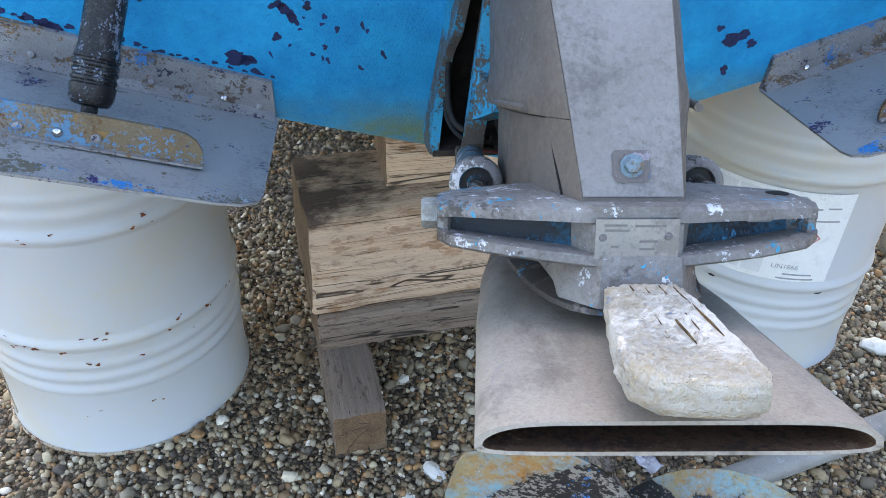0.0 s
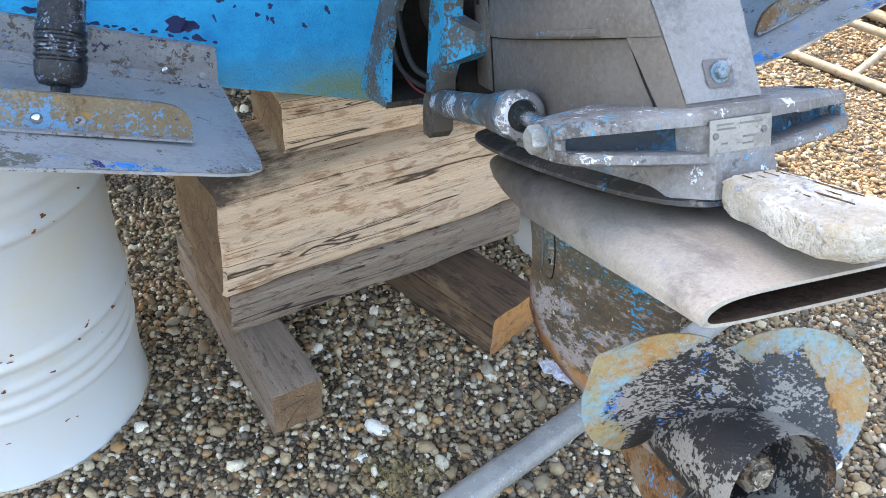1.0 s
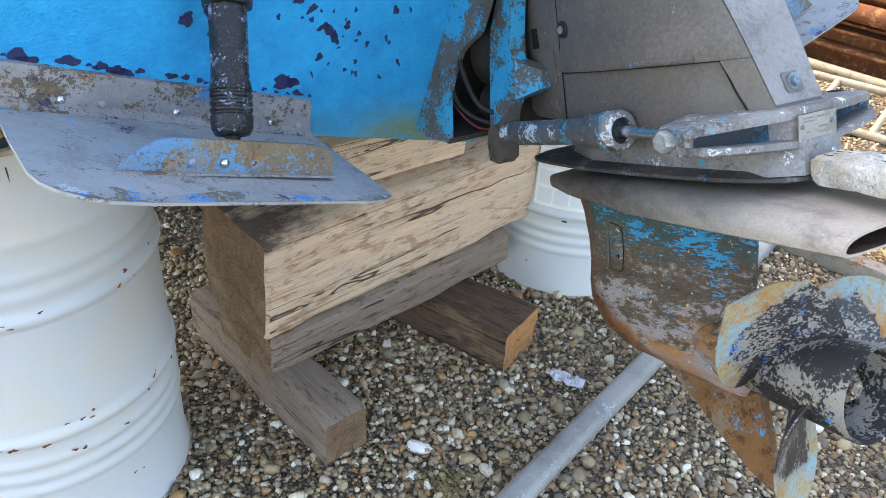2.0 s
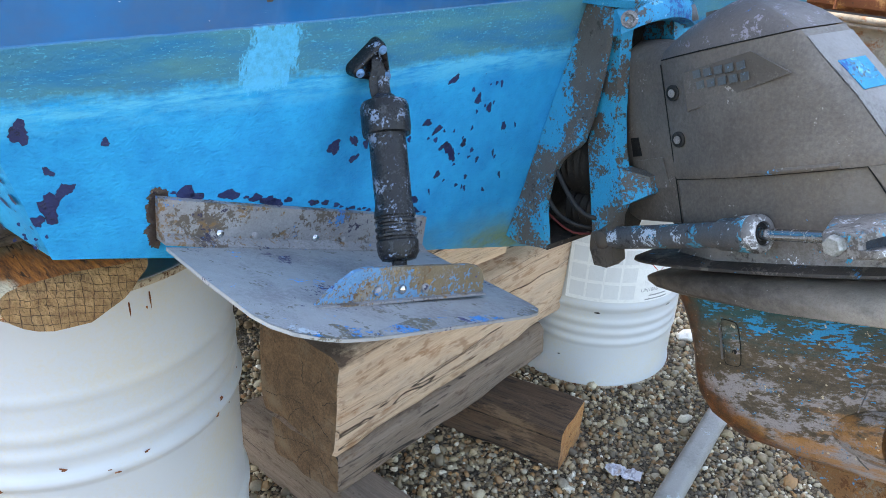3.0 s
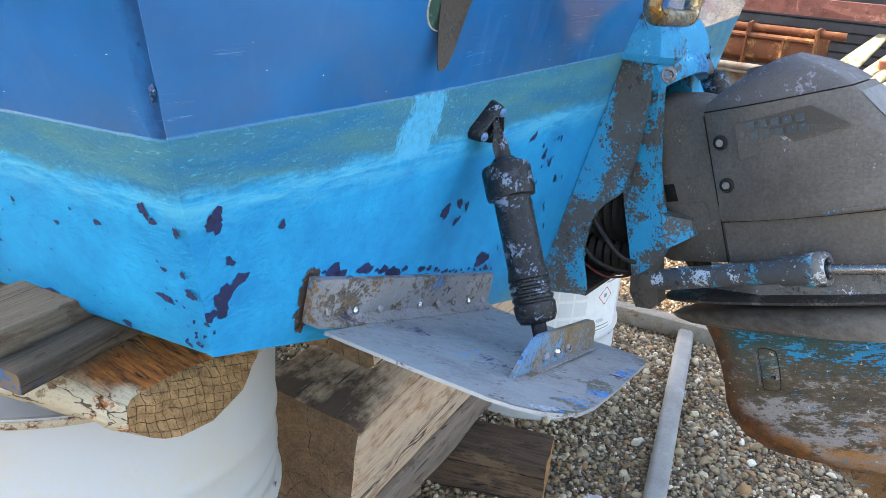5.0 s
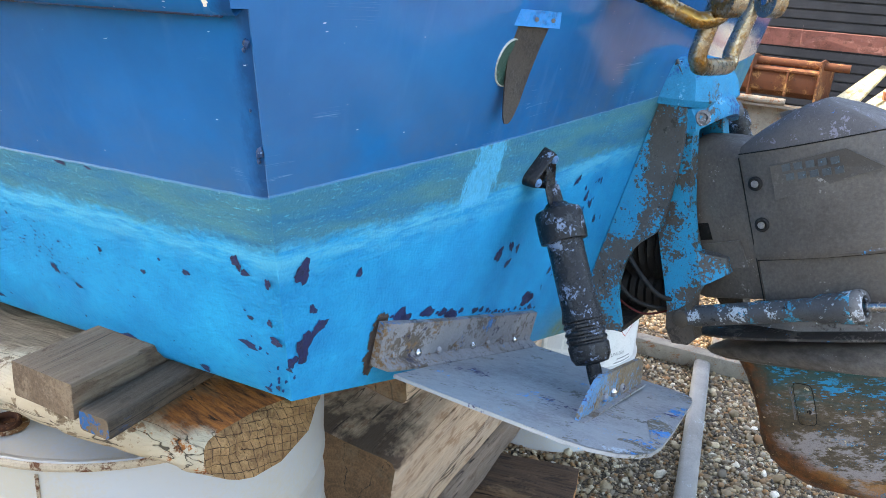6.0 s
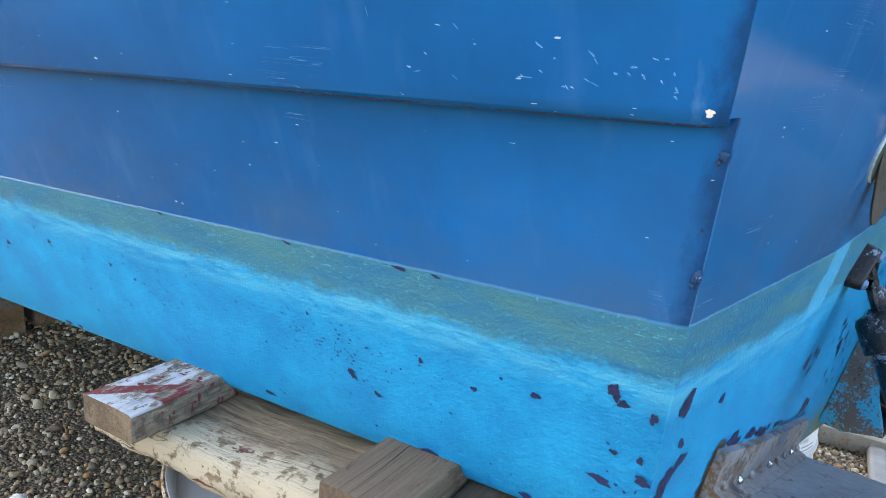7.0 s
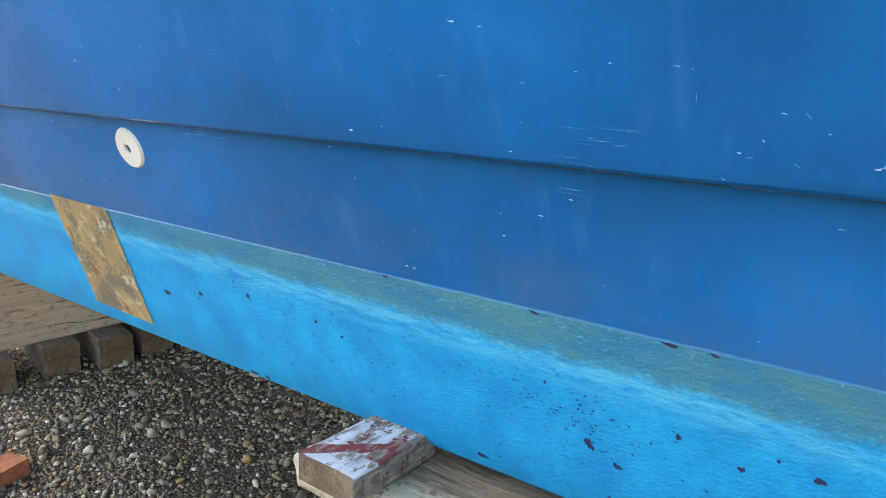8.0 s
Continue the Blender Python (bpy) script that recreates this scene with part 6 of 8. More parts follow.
# ---- stern drive ----
def shield():
    """The cast shield bolted on the transom, open at its sides for bellows and hoses."""
    t = thing("transom_shield", "cast transom shield with flaking blue paint round a dark bellows opening", "engine part", (CX, 1.1, 0.87))
    for sx in (1, -1):
        xx = lambda z: CX - sx * (0.155 - 0.12 * (z - 0.88))
        edge = [(1.130, 0.866), (1.066, 0.880), (1.076, 0.909), (1.087, 0.94), (1.090, 0.97), (1.088, 1.0), (1.077, 1.038), (1.066, 1.053), (1.055, 1.064), (1.044, 1.074), (1.036, 1.086), (1.029, 1.13), (1.026, 1.188), (1.025, 1.245), (1.029, 1.291), (1.034, 1.320), (1.048, 1.36)]
        back = [(transom_y(xx(z), z) - 0.0015, z) for z in (1.388, 1.30, 1.2, 1.1, 1.0, 0.93, 0.870)]
        bm = prism([Vector((xx(z), y, z)) for y, z in edge + back], (sx * 0.014, 0, 0))
        bevel(bm, 0.0035, 2, 50)
        part("side_wall", bm, BLUE_FLAKED, t, "side wall with flaked blue paint", smooth=45)
    # back plate, coloured near-black for the shade of the opening, and floor
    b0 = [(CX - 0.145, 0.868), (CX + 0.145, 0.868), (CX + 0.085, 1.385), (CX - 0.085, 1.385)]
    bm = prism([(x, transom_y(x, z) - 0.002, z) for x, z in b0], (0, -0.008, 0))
    part("back_plate", bm, DARK, t, "back plate coloured near-black for the shade in the opening")
    bm = prism([(CX - 0.148, 1.155, 0.868), (CX + 0.148, 1.165, 0.868), (CX + 0.150, 1.068, 0.876), (CX - 0.150, 1.066, 0.876)], (0, 0, 0.010))
    part("floor", bm, worn("gritty_floor", col(58, 52, 48), [(col(130, 126, 120), 60.0, 0.62, 0.02), (col(40, 36, 34), 20.0, 0.55, 0.05)], 0.85, depth=0.004), t, "gritty dark floor")
    # boxy head, its crest narrower than its foot
    rings = []
    for z, lo, hi, y in ((1.310, 0.186, 0.394, 1.004), (1.322, 0.184, 0.396, 0.996), (1.350, 0.192, 0.388, 1.002), (1.376, 0.203, 0.372, 1.014), (1.388, 0.216, 0.352, 1.028), (1.391, 0.235, 0.335, 1.040)):
        yb = transom_y(CX, z) - 0.003
        rings.append([(lo - 0.012, yb, z), (lo, y + 0.022, z), (lo + 0.022, y, z), (hi - 0.022, y, z), (hi, y + 0.022, z), (hi + 0.012, yb, z)])
    bm = loft(rings)
    bevel(bm, 0.003, 2)
    part("head", bm, BLUE_MOSTLY, t, "scuffed bright blue boxy head", smooth=24)
    # bellows and hoses
    prof = []
    for k in range(7):
        prof += [(0.064, 0.009 * 2 * k), (0.078, 0.009 * (2 * k + 1))]
    bl = part("bellows", lathe(prof + [(0.064, 0.126), (0.001, 0.126)], 40, along((CX, 1.12, 1.02), (CX - 0.02, 0.95, 1.045)), False), RUBBER, t, "black rubber bellows")
    prof = []
    for k in range(7):
        prof += [(0.040, 0.009 * 2 * k), (0.047, 0.009 * (2 * k + 1))]
    part("bellows", lathe(prof + [(0.040, 0.126), (0.001, 0.126)], 36, along((CX, 1.125, 0.918), (CX - 0.01, 0.98, 0.935)), False), RUBBER, t, "black rubber exhaust bellows")
    part("hose", tube([(0.165, 1.12, 0.99), (0.16, 1.07, 0.945), (0.18, 1.02, 0.93), (0.22, 0.98, 0.935)], 0.004, 10), RUBBER, t, "black hose")
    part("hose", tube([(0.17, 1.12, 1.06), (0.158, 1.06, 1.0), (0.165, 1.01, 0.96), (0.21, 0.97, 0.955)], 0.0045, 10), RUBBER, t, "black hose")
    part("hose", tube([(0.17, 1.11, 0.935), (0.19, 1.05, 0.905), (0.24, 1.0, 0.915)], 0.0022, 8), worn("red_cable", col(92, 34, 32), [], 0.5), t, "dull red cable")


shield()

DRIVE_YAW, DRIVE_TRIM = 7.0, 21.0
DM = pose(CX, 0.97, 0.93, 0, 0, -DRIVE_YAW) @ pose(0, 0, 0, -DRIVE_TRIM, 0, 0) @ pose(0, 0, 0, 0, -2.0, 0)


def L3(s, w, h):
    """A point of the drive: s aft, w to starboard, h up, from the tilt axis."""
    return DM @ Vector((w, -s, h))


PLATE_INK = worn("faded_plate_ink", col(108, 104, 102), [], 0.5, spread=0.03)


PANEL_PAINT = worn("panel_paint", col(92, 86, 81), [(col(110, 104, 100), 8.0, 0.55, 0.04)], 0.5, spread=0.05, depth=0.0009)
LETTER_PAINT = worn("letter_paint", col(84, 90, 94), [(col(104, 140, 164), 14.0, 0.57, 0.03)], 0.5)
WEB_BLUE = worn("dull_blue_web", col(22, 78, 104), [(col(96, 96, 98), 9.0, 0.58, 0.05), (col(34, 38, 44), 7.0, 0.48, 0.08), (col(60, 140, 180), 20.0, 0.6, 0.03)], 0.55)


def drive():
    t = thing("stern_drive", "worn grey stern drive leg, tilted up, with flaking blue paint", "stern drive", L3(0.2, 0, 0))
    # upper casing: sections along s of (half width, bottom, top)
    def section(s, w, z0, z1, r=0.03, n=6, tuck=0.0):
        pts = []
        for cx, cz, a0 in ((w - r, z1 - r, 0), (-w + r, z1 - r, 90), (-w + r, z0 + 0.008, 180), (w - r, z0 + 0.008, 270)):
            for k in range(n):
                a = radians(a0 + 90 * k / (n - 1))
                rr = r if a0 < 180 else 0.008
                x = cx + (rr if a0 < 180 else r) * math.cos(a)
                pts.append(L3(s + tuck * (cz + rr * math.sin(a) - z0), x, cz + rr * math.sin(a)))
        return pts
    bm = loft([section(0.012, 0.044, 0.02, 0.270), section(0.035, 0.052, 0.012, 0.300), section(0.075, 0.058, 0.01, 0.318, 0.04), section(0.120, 0.067, 0.01, 0.306, 0.04), section(0.158, 0.0755, 0.01, 0.288, 0.04)])
    part("front_casing", bm, GRAY_CASING, t, "dark grey front casing", smooth=40)
    # one moulded shell from the casing back to the flat tail face
    TAIL = ((0.0, 0.528), (0.03, 0.5165), (0.1045, 0.486), (0.168, 0.457), (0.20, 0.438), (0.232, 0.416), (0.276, 0.388), (0.298, 0.365), (0.315, 0.341), (0.33, 0.312), (0.345, 0.29))

    def TL(s, w, h):
        """A point of the cover, whose tail leans a little to port."""
        return L3(s, w - 0.07 * max(0.0, h - 0.03) * min(1.0, max(0.0, (s - 0.2) / 0.25)), h)

    def tail_s(h):
        for (a, u), (b, v) in zip(TAIL, TAIL[1:]):
            if h <= b:
                return u + (v - u) * (h - a) / (b - a)
        return TAIL[-1][1]

    def shell(h, s0, fat=1.0, wt=1.0):
        st = tail_s(h)
        k = max(0.0, min(1.0, (h - 0.025) / 0.2))
        half = [(0.0, 0.0765), (0.03, 0.0795), (0.09, 0.0845), (0.20, 0.091), (0.36, 0.096), (0.56, 0.090), (0.76, 0.0755), (0.90, 0.059 + 0.006 * k), (0.993, 0.042 + 0.0135 * k), (1.0, 0.040 + 0.0135 * k)]
        right = [(s0 + (st - s0) * f, w * fat) for f, w in half]
        return [TL(a, -w, h) for a, w in right] + [TL(a, w, h) for a, w in reversed(right)]

    rows = [shell(h, 0.156, f) for h, f in ((0.088, 1.0), (0.096, 1.03), (0.108, 1.025), (0.125, 1.0), (0.18, 1.0), (0.23, 0.99), (0.262, 0.975), (0.275, 0.965))]
    cover = part("cover_shell", loft(rows), GRAY_CASING, t, "worn grey moulded cover", smooth=32)
    rows = [shell(h, s0, f) for h, s0, f in ((0.277, 0.158, 0.96), (0.288, 0.162, 0.94), (0.302, 0.185, 0.90), (0.316, 0.215, 0.80), (0.328, 0.245, 0.62), (0.336, 0.268, 0.40), (0.339, 0.285, 0.18))]
    cap = part("top_cap", loft(rows), DARK_CASING, t, "scuffed dark domed cap", smooth=40)
    rows = []
    for h, e in ((0.004, 0.497), (0.05, 0.476), (0.0865, 0.458)):
        right = [(0.160, 0.0765), (0.185, 0.081), (0.27, 0.087), (0.36, 0.081), (0.43, 0.066), (e, 0.0465 + 0.125 * h)]
        rows.append([L3(a, -w, h) for a, w in right] + [L3(a, w, h) for a, w in reversed(right)])
    part("lower_casing", loft(rows), GRAY_CASING, t, "grey lower casing", smooth=32)
    for pts in ([L3(0.1565, -0.0768, h) for h in (0.01, 0.09, 0.18, 0.27)], [p for p in shell(0.276, 0.157, 0.968)[:8]], [L3(a, -w, h) for a, w, h in ((0.16, 0.079, 0.0872), (0.22, 0.086, 0.0872), (0.30, 0.091, 0.0872), (0.40, 0.0795, 0.0872), (0.45, 0.0635, 0.0872), (0.459, 0.0605, 0.083), (0.474, 0.0555, 0.05), (0.487, 0.0515, 0.026))]):
        part("seam", tube(pts, 0.0011, 6, steps=3), DARK, t, "thin dark joint line")
    part("cap_lug", box((-0.012, -0.010, 0), (0.012, 0.010, 0.010), 0.003, DM @ Matrix.Translation((-0.03, -0.235, 0.322))), DARK_CASING, cap)
    for sx in (-1, 1):
        # ledge where cover meets casing
        part("ledge", tube([L3(s, sx * (w + 0.001), 0.093) for s, w in ((0.175, 0.079), (0.22, 0.0855), (0.29, 0.0925), (0.36, 0.0895), (0.43, 0.0745))], 0.0042, 8, steps=3), GRAY_CASING, cover)
        for s, h in ((0.182, 0.223), (0.181, 0.151)):
            p = L3(s, sx * 0.0865, h)
            b = part("bolt_ring", lathe([(0.0125, -0.006), (0.0125, 0.002), (0.0105, 0.0035), (0.0085, 0.0035), (0.008, 0.0005), (0.0075, 0.0005), (0.0072, 0.004), (0.0003, 0.0045)], 16, along(p, p + (L3(0, sx, 0) - L3(0, 0, 0))), False), RUBBER, cover, "black ring round a recessed bolt")
            part("bolt_head", lathe([(0.0066, 0.003), (0.0062, 0.0052), (0.0003, 0.0056)], 14, along(p, p + (L3(0, sx, 0) - L3(0, 0, 0))), False), ALLOY, b)
        # raised name panel, its lettering as bars
        pts = [L3(s, sx * w, h) for s, w, h in ((0.215, 0.0945, 0.250), (0.335, 0.0952, 0.260), (0.385, 0.0885, 0.222), (0.215, 0.0945, 0.192))]
        out = (L3(0, sx, 0) - L3(0, 0, 0)) * 0.004
        bm = prism(pts, out)
        bevel(bm, 0.0015, 1)
        pn = part("name_panel", bm, PANEL_PAINT, cover, "raised panel with worn moulded lettering")
        for row, (h0, h1) in enumerate(((0.238, 0.250), (0.222, 0.234))):
            for k in range(5):
                s0 = 0.235 + 0.019 * k + 0.004 * row
                pts = [L3(s0 + a, sx * (0.0990 + 0.0006 * (s0 - 0.23) / 0.1), h) for a, h in ((0, h0), (0.013, h0 + 0.001), (0.013, h1), (0, h1 - 0.001))]
                part("moulded_bar", prism(pts, out * 0.4), LETTER_PAINT, pn, smooth=0)
        # square drain window and bracket foot on the front casing
        q = [L3(s, sx * (0.0585 + 0.2 * (s - 0.075)), h) for s, h in ((0.044, 0.160), (0.071, 0.160), (0.074, 0.128), (0.047, 0.128))]
        # the hole is a dark plate, its inner shade put into the colour
        part("window", prism(q, out * 0.2), DARK, t, "dark plate coloured as the shade of a small square hole", smooth=0)
        q = [L3(s, sx * (0.0545 + 0.2 * (s - 0.075)), h) for s, h in ((0.05, 0.120), (0.13, 0.124), (0.138, 0.075), (0.055, 0.07))]
        bm = prism(q, out * 1.6)
        bevel(bm, 0.004, 2)
        part("boss", bm, GRAY_CASING, t)
        # suspension arm with hooked toe
        prof = [(0.098, 0.372), (0.082, 0.325), (0.069, 0.254), (0.060, 0.20), (0.057, 0.15), (0.060, 0.118), (0.061, 0.056), (0.045, 0.034), (0.037, 0.0), (0.037, -0.043), (0.022, -0.052), (-0.008, -0.048), (-0.017, -0.020), (-0.011, 0.010), (-0.010, 0.06), (-0.010, 0.126), (-0.009, 0.166), (0.010, 0.207), (0.042, 0.270), (0.064, 0.34), (0.076, 0.374)]
        lean = lambda h, d=0.0: sx * (0.120 - 0.13 * h - d)
        bm = loft([[L3(a, lean(h, d), h) for a, h in prof] for d in (0.027, 0.0)])
        bevel(bm, 0.004, 2, 35)
        arm = part("suspension_arm", bm, ARM_BLUE, t, "cast arm with flaked blue paint", smooth=50)
        toe = [(0.043, 0.028), (0.038, 0.0), (0.038, -0.043), (0.022, -0.053), (-0.009, -0.049), (-0.018, -0.020), (-0.0125, 0.008), (0.012, 0.014)]
        bm = loft([[L3(a, lean(h, d), h) for a, h in toe] for d in (0.028, -0.0018)])
        bevel(bm, 0.003, 2, 35)
        part("toe", bm, TOE_PAINT, arm, "bare dark toe of the arm", smooth=50)
        hook = loft([[L3(a, sx * w, h) for a, w, h in q] for q in (((0.050, 0.1125, 0.050), (0.050, 0.1035, 0.120), (0.050, 0.080, 0.120), (0.050, 0.085, 0.050)), ((0.074, 0.099, 0.056), (0.074, 0.094, 0.108), (0.074, 0.068, 0.108), (0.074, 0.068, 0.056)), ((0.103, 0.080, 0.066), (0.103, 0.078, 0.094), (0.103, 0.055, 0.094), (0.103, 0.055, 0.066)))])
        bevel(hook, 0.004, 2, 30)
        part("hook", hook, BLUE_FLAKED, arm, smooth=50)
        p = L3(0.016, sx * 0.1225, -0.004)
        part("pivot_bolt", lathe([(0.016, -0.002), (0.016, 0.004), (0.012, 0.006), (0.0004, 0.006)], 20, along(p, p + (L3(0, sx, 0) - L3(0, 0, 0))), False), TOE_PAINT, arm)
        # trim ram
        a, b = L3(0.030, sx * 0.108, -0.004), L3(0.330, sx * 0.114, 0.009)
        ram = part("trim_ram", lathe([(0.012, -0.012), (0.019, -0.008), (0.0195, 0.0), (0.0195, 0.225), (0.024, 0.232), (0.0245, 0.262), (0.027, 0.266), (0.0275, 0.296), (0.025, 0.300), (0.018, 0.301), (0.016, 0.294), (0.0004, 0.292)], 32, along(a, b), False), RAM_PAINT, t, "trim ram with chipped paint")
        part("end_collar", lathe([(0.0170, 0.2925), (0.0180, 0.3022), (0.0215, 0.3032), (0.0255, 0.3018), (0.0282, 0.2975), (0.0284, 0.2885), (0.0276, 0.286)], 32, along(a, b), False), CRUST, ram, "collar crusted with pale corrosion")
        part("piston_rod", rod(b - (b - a).normalized() * 0.012, L3(0.455, sx * 0.120, 0.006), 0.0085), CHROME, ram, "bright steel rod")
        part("seal", lathe([(0.0165, 0), (0.0165, 0.003), (0.010, 0.0035)], 20, along(b - (b - a).normalized() * 0.006, b + (b - a)), False), RUBBER, ram)
        e = L3(0.462, sx * 0.120, 0.005)
        part("rod_eye", lathe([(0.0125, -0.010), (0.0135, -0.006), (0.0135, 0.006), (0.0125, 0.010)], 20, along(e, e + (L3(0, sx, 0) - L3(0, 0, 0)))), ALLOY, ram)
        nut = part("pin_nut", hexnut(L3(0.462, sx * 0.150, 0.006), L3(0.462, sx * 0.168, 0.006), 0.0135), GALV, t, "pale steel pin nut")
    # yoke across the tops of the arms
    rings = []
    for w in (-0.090, -0.082, -0.06, -0.03, 0.0, 0.03, 0.06, 0.082, 0.090):
        u = 1 - (w / 0.09) ** 2
        sc, h0, h1 = 0.086 + 0.030 * u, 0.330 + 0.014 * u, 0.371 + 0.008 * u
        rings.append([L3(sc - 0.014, w, h0), L3(sc + 0.010, w, h0), L3(sc + 0.014, w, (h0 + h1) / 2), L3(sc + 0.008, w, h1), L3(sc - 0.014, w, h1)])
    bm = loft(rings)
    bevel(bm, 0.004, 2, 35)
    yoke = part("yoke", bm, BLUE_MOSTLY, t, "curved yoke with bolt heads", smooth=50)
    for w in (-0.076, 0.076):
        c = L3(0.104, w, 0.350)
        part("bolt", lathe([(0.014, -0.008), (0.014, 0.008), (0.0075, 0.009), (0.0070, 0.004), (0.0003, 0.004)], 16, along(c, c + (L3(0.75, 0.6 * (1 if w > 0 else -1), 0.1) - L3(0, 0, 0))), False), ALLOY, yoke)
    # tail skirt below the shell, over the fork
    rows = []
    for h in (0.024, 0.032, 0.06, 0.0875):
        st = tail_s(h)
        u = (h - 0.024) / 0.064
        k = max(0.0, (h - 0.025) / 0.2)
        right = [(0.490 - 0.031 * u, 0.050 + 0.010 * u), (st - 0.005, 0.0425 + 0.0135 * k), (st, 0.040 + 0.0135 * k)]
        rows.append([TL(a, -w, h) for a, w in right] + [TL(a, w, h) for a, w in reversed(right)])
    tail = part("tail_skirt", loft(rows), GRAY_CASING, t, "smooth grey tail skirt", smooth=32)
    pts = [L3(a, w, 0.0238) for a, w in ((0.488, -0.0510), (0.512, -0.044), (0.519, -0.040), (0.520, 0.0), (0.519, 0.040), (0.512, 0.044), (0.488, 0.0510))]
    part("seam", tube(pts, 0.0014, 6, steps=3), DARK, tail, "thin dark joint line")
    # pale tail face, laid on the shell
    rows = [[TL(tail_s(h) + 0.0008, w * (0.0392 + 0.0133 * max(0.0, min(1.0, (h - 0.025) / 0.2))), h) for w in (-1, -0.5, 0, 0.5, 1)] for h in (0.030, 0.06, 0.10, 0.14, 0.18, 0.21, 0.24, 0.265)]
    bm = loft(rows, False, closed=False)
    r = bmesh.ops.extrude_face_region(bm, geom=list(bm.faces))
    for v in (e for e in r["geom"] if isinstance(e, bmesh.types.BMVert)):
        v.co += (L3(0.0012, 0, 0) - L3(0, 0, 0))
    part("tail_face", bm, GRAY_COVER, tail, "flat light grey tail face", smooth=30)
    # bolt in its square pocket
    pk = [(-0.0135, 0.041), (0.0115, 0.041), (0.0135, 0.046), (0.0140, 0.062), (0.0120, 0.065), (-0.0140, 0.065), (-0.0160, 0.062), (-0.0155, 0.046)]
    sl = lambda h: tail_s(h) + 0.0022
    bm = prism([L3(sl(h) + 0.0006, w, h) for w, h in pk], L3(0.0008, 0, 0) - L3(0, 0, 0))
    part("pocket", bm, DARK_CASING, tail, "dark square pocket", smooth=0)
    c = L3(sl(0.053) + 0.0012, -0.001, 0.053)
    ax = L3(1, 0, 0.2) - L3(0, 0, 0)
    part("bolt", merge(lathe([(0.0095, 0), (0.0095, 0.002), (0.001, 0.002)], 20, along(c, c + ax), False), hexnut(c + ax * 0.002, c + ax * 0.008, 0.0068)), worn("blue_bolt", col(112, 132, 144), [(col(70, 150, 200), 14.0, 0.53, 0.03), (col(120, 104, 84), 14.0, 0.58, 0.03)], 0.4, 0.3), tail, "blue-tinged hex bolt")
    q = [L3(s, w, h) for s, w, h in ((tail_s(0.184) + 0.0022, -0.040, 0.184), (tail_s(0.184) + 0.0022, 0.018, 0.184), (tail_s(0.226) + 0.0022, 0.018, 0.226), (tail_s(0.226) + 0.0022, -0.046, 0.226))]
    part("blue_patch", prism(q, L3(0.0012, 0, 0.0006) - L3(0, 0, 0)), BLUE_MOSTLY, tail, "bright blue badge patch", smooth=0)
    # trim fork: centre block and two channel arms
    bm = prism([L3(s, w, 0.026) for s, w in ((0.40, -0.055), (0.40, 0.055), (0.50, 0.055), (0.535, 0.036), (0.541, 0.03), (0.541, -0.03), (0.535, -0.036), (0.50, -0.055))], L3(-0.006, 0, -0.075) - L3(0, 0, 0))
    bevel(bm, 0.004, 2)
    fork = part("trim_fork", bm, ALLOY, t, "corroded alloy trim fork", smooth=45)
    for sx in (-1, 1):
        rings = []
        for w, a0, a1, low, h1, h0, deep in ((0.026, 0.40, 0.540, 0.002, 0.026, -0.024, 0.001), (0.036, 0.40, 0.538, 0.003, 0.0255, -0.023, 0.002), (0.041, 0.402, 0.536, 0.004, 0.025, -0.0225, 0.026), (0.070, 0.406, 0.526, 0.008, 0.0245, -0.0205, 0.026), (0.105, 0.420, 0.514, 0.011, 0.0235, -0.018, 0.024), (0.138, 0.434, 0.501, 0.012, 0.0225, -0.015, 0.022), (0.147, 0.437, 0.497, 0.011, 0.022, -0.0145, 0.016), (0.151, 0.438, 0.495, 0.008, 0.0215, -0.014, 0.002), (0.160, 0.444, 0.489, 0.003, 0.020, -0.012, 0.001)):
            if sx > 0:
                w, a1 = 0.026 + (w - 0.026) * 0.985, a1 + 0.06 * (w - 0.026)
            else:
                w *= 0.965
            t1, t0 = h1 - 0.0125, h0 + 0.0105
            ring = [(a0, h1 - 0.004), (a0 + 0.004, h1), (a1 - 0.006, h1), (a1, h1 - 0.004), (a1, t1), (a1 - deep, t1 - 0.001), (a1 - deep, t0 + 0.001), (a1 + low, t0), (a1 + low, h0 + 0.003), (a1 + low - 0.005, h0), (a0 + 0.004, h0), (a0, h0 + 0.004)]
            rings.append([L3(a, sx * w, h) for a, h in ring])
        bm = loft(rings)
        bevel(bm, 0.0022, 2, 40)
        part("fork_arm", bm, ALLOY, fork, "channelled fork arm with white corrosion", smooth=45)
        end = 0.966 if sx < 0 else 1.0
        web = prism([L3(a, sx * w * end, h) for a, w, h in ((0.5155, 0.041, 0.0130), (0.4945, 0.100, 0.0118), (0.4840, 0.147, 0.0105), (0.4840, 0.147, -0.0048), (0.4945, 0.100, -0.0080), (0.5155, 0.041, -0.0120))], L3(-0.004, 0, 0) - L3(0, 0, 0))
        part("web", web, WEB_BLUE, fork, "recessed web with blue paint", smooth=0)
        c = L3(0.462, sx * 0.138, 0.0216)
        if sx < 0:
            continue
        # dark disc on the arm stands for the shaded pin hole
        part("pin_pocket", lathe([(0.010, 0.0), (0.0095, 0.0016), (0.0003, 0.0017)], 20, along(c, L3(0.462, sx * 0.138, 0.04)), False), DARK, fork, "dark disc coloured as the shade of a pin hole in the fork arm")
    # name plate
    q = [L3(0.5425, w, h) for w, h in ((-0.034, -0.014), (0.030, -0.014), (0.030, 0.017), (-0.034, 0.017))]
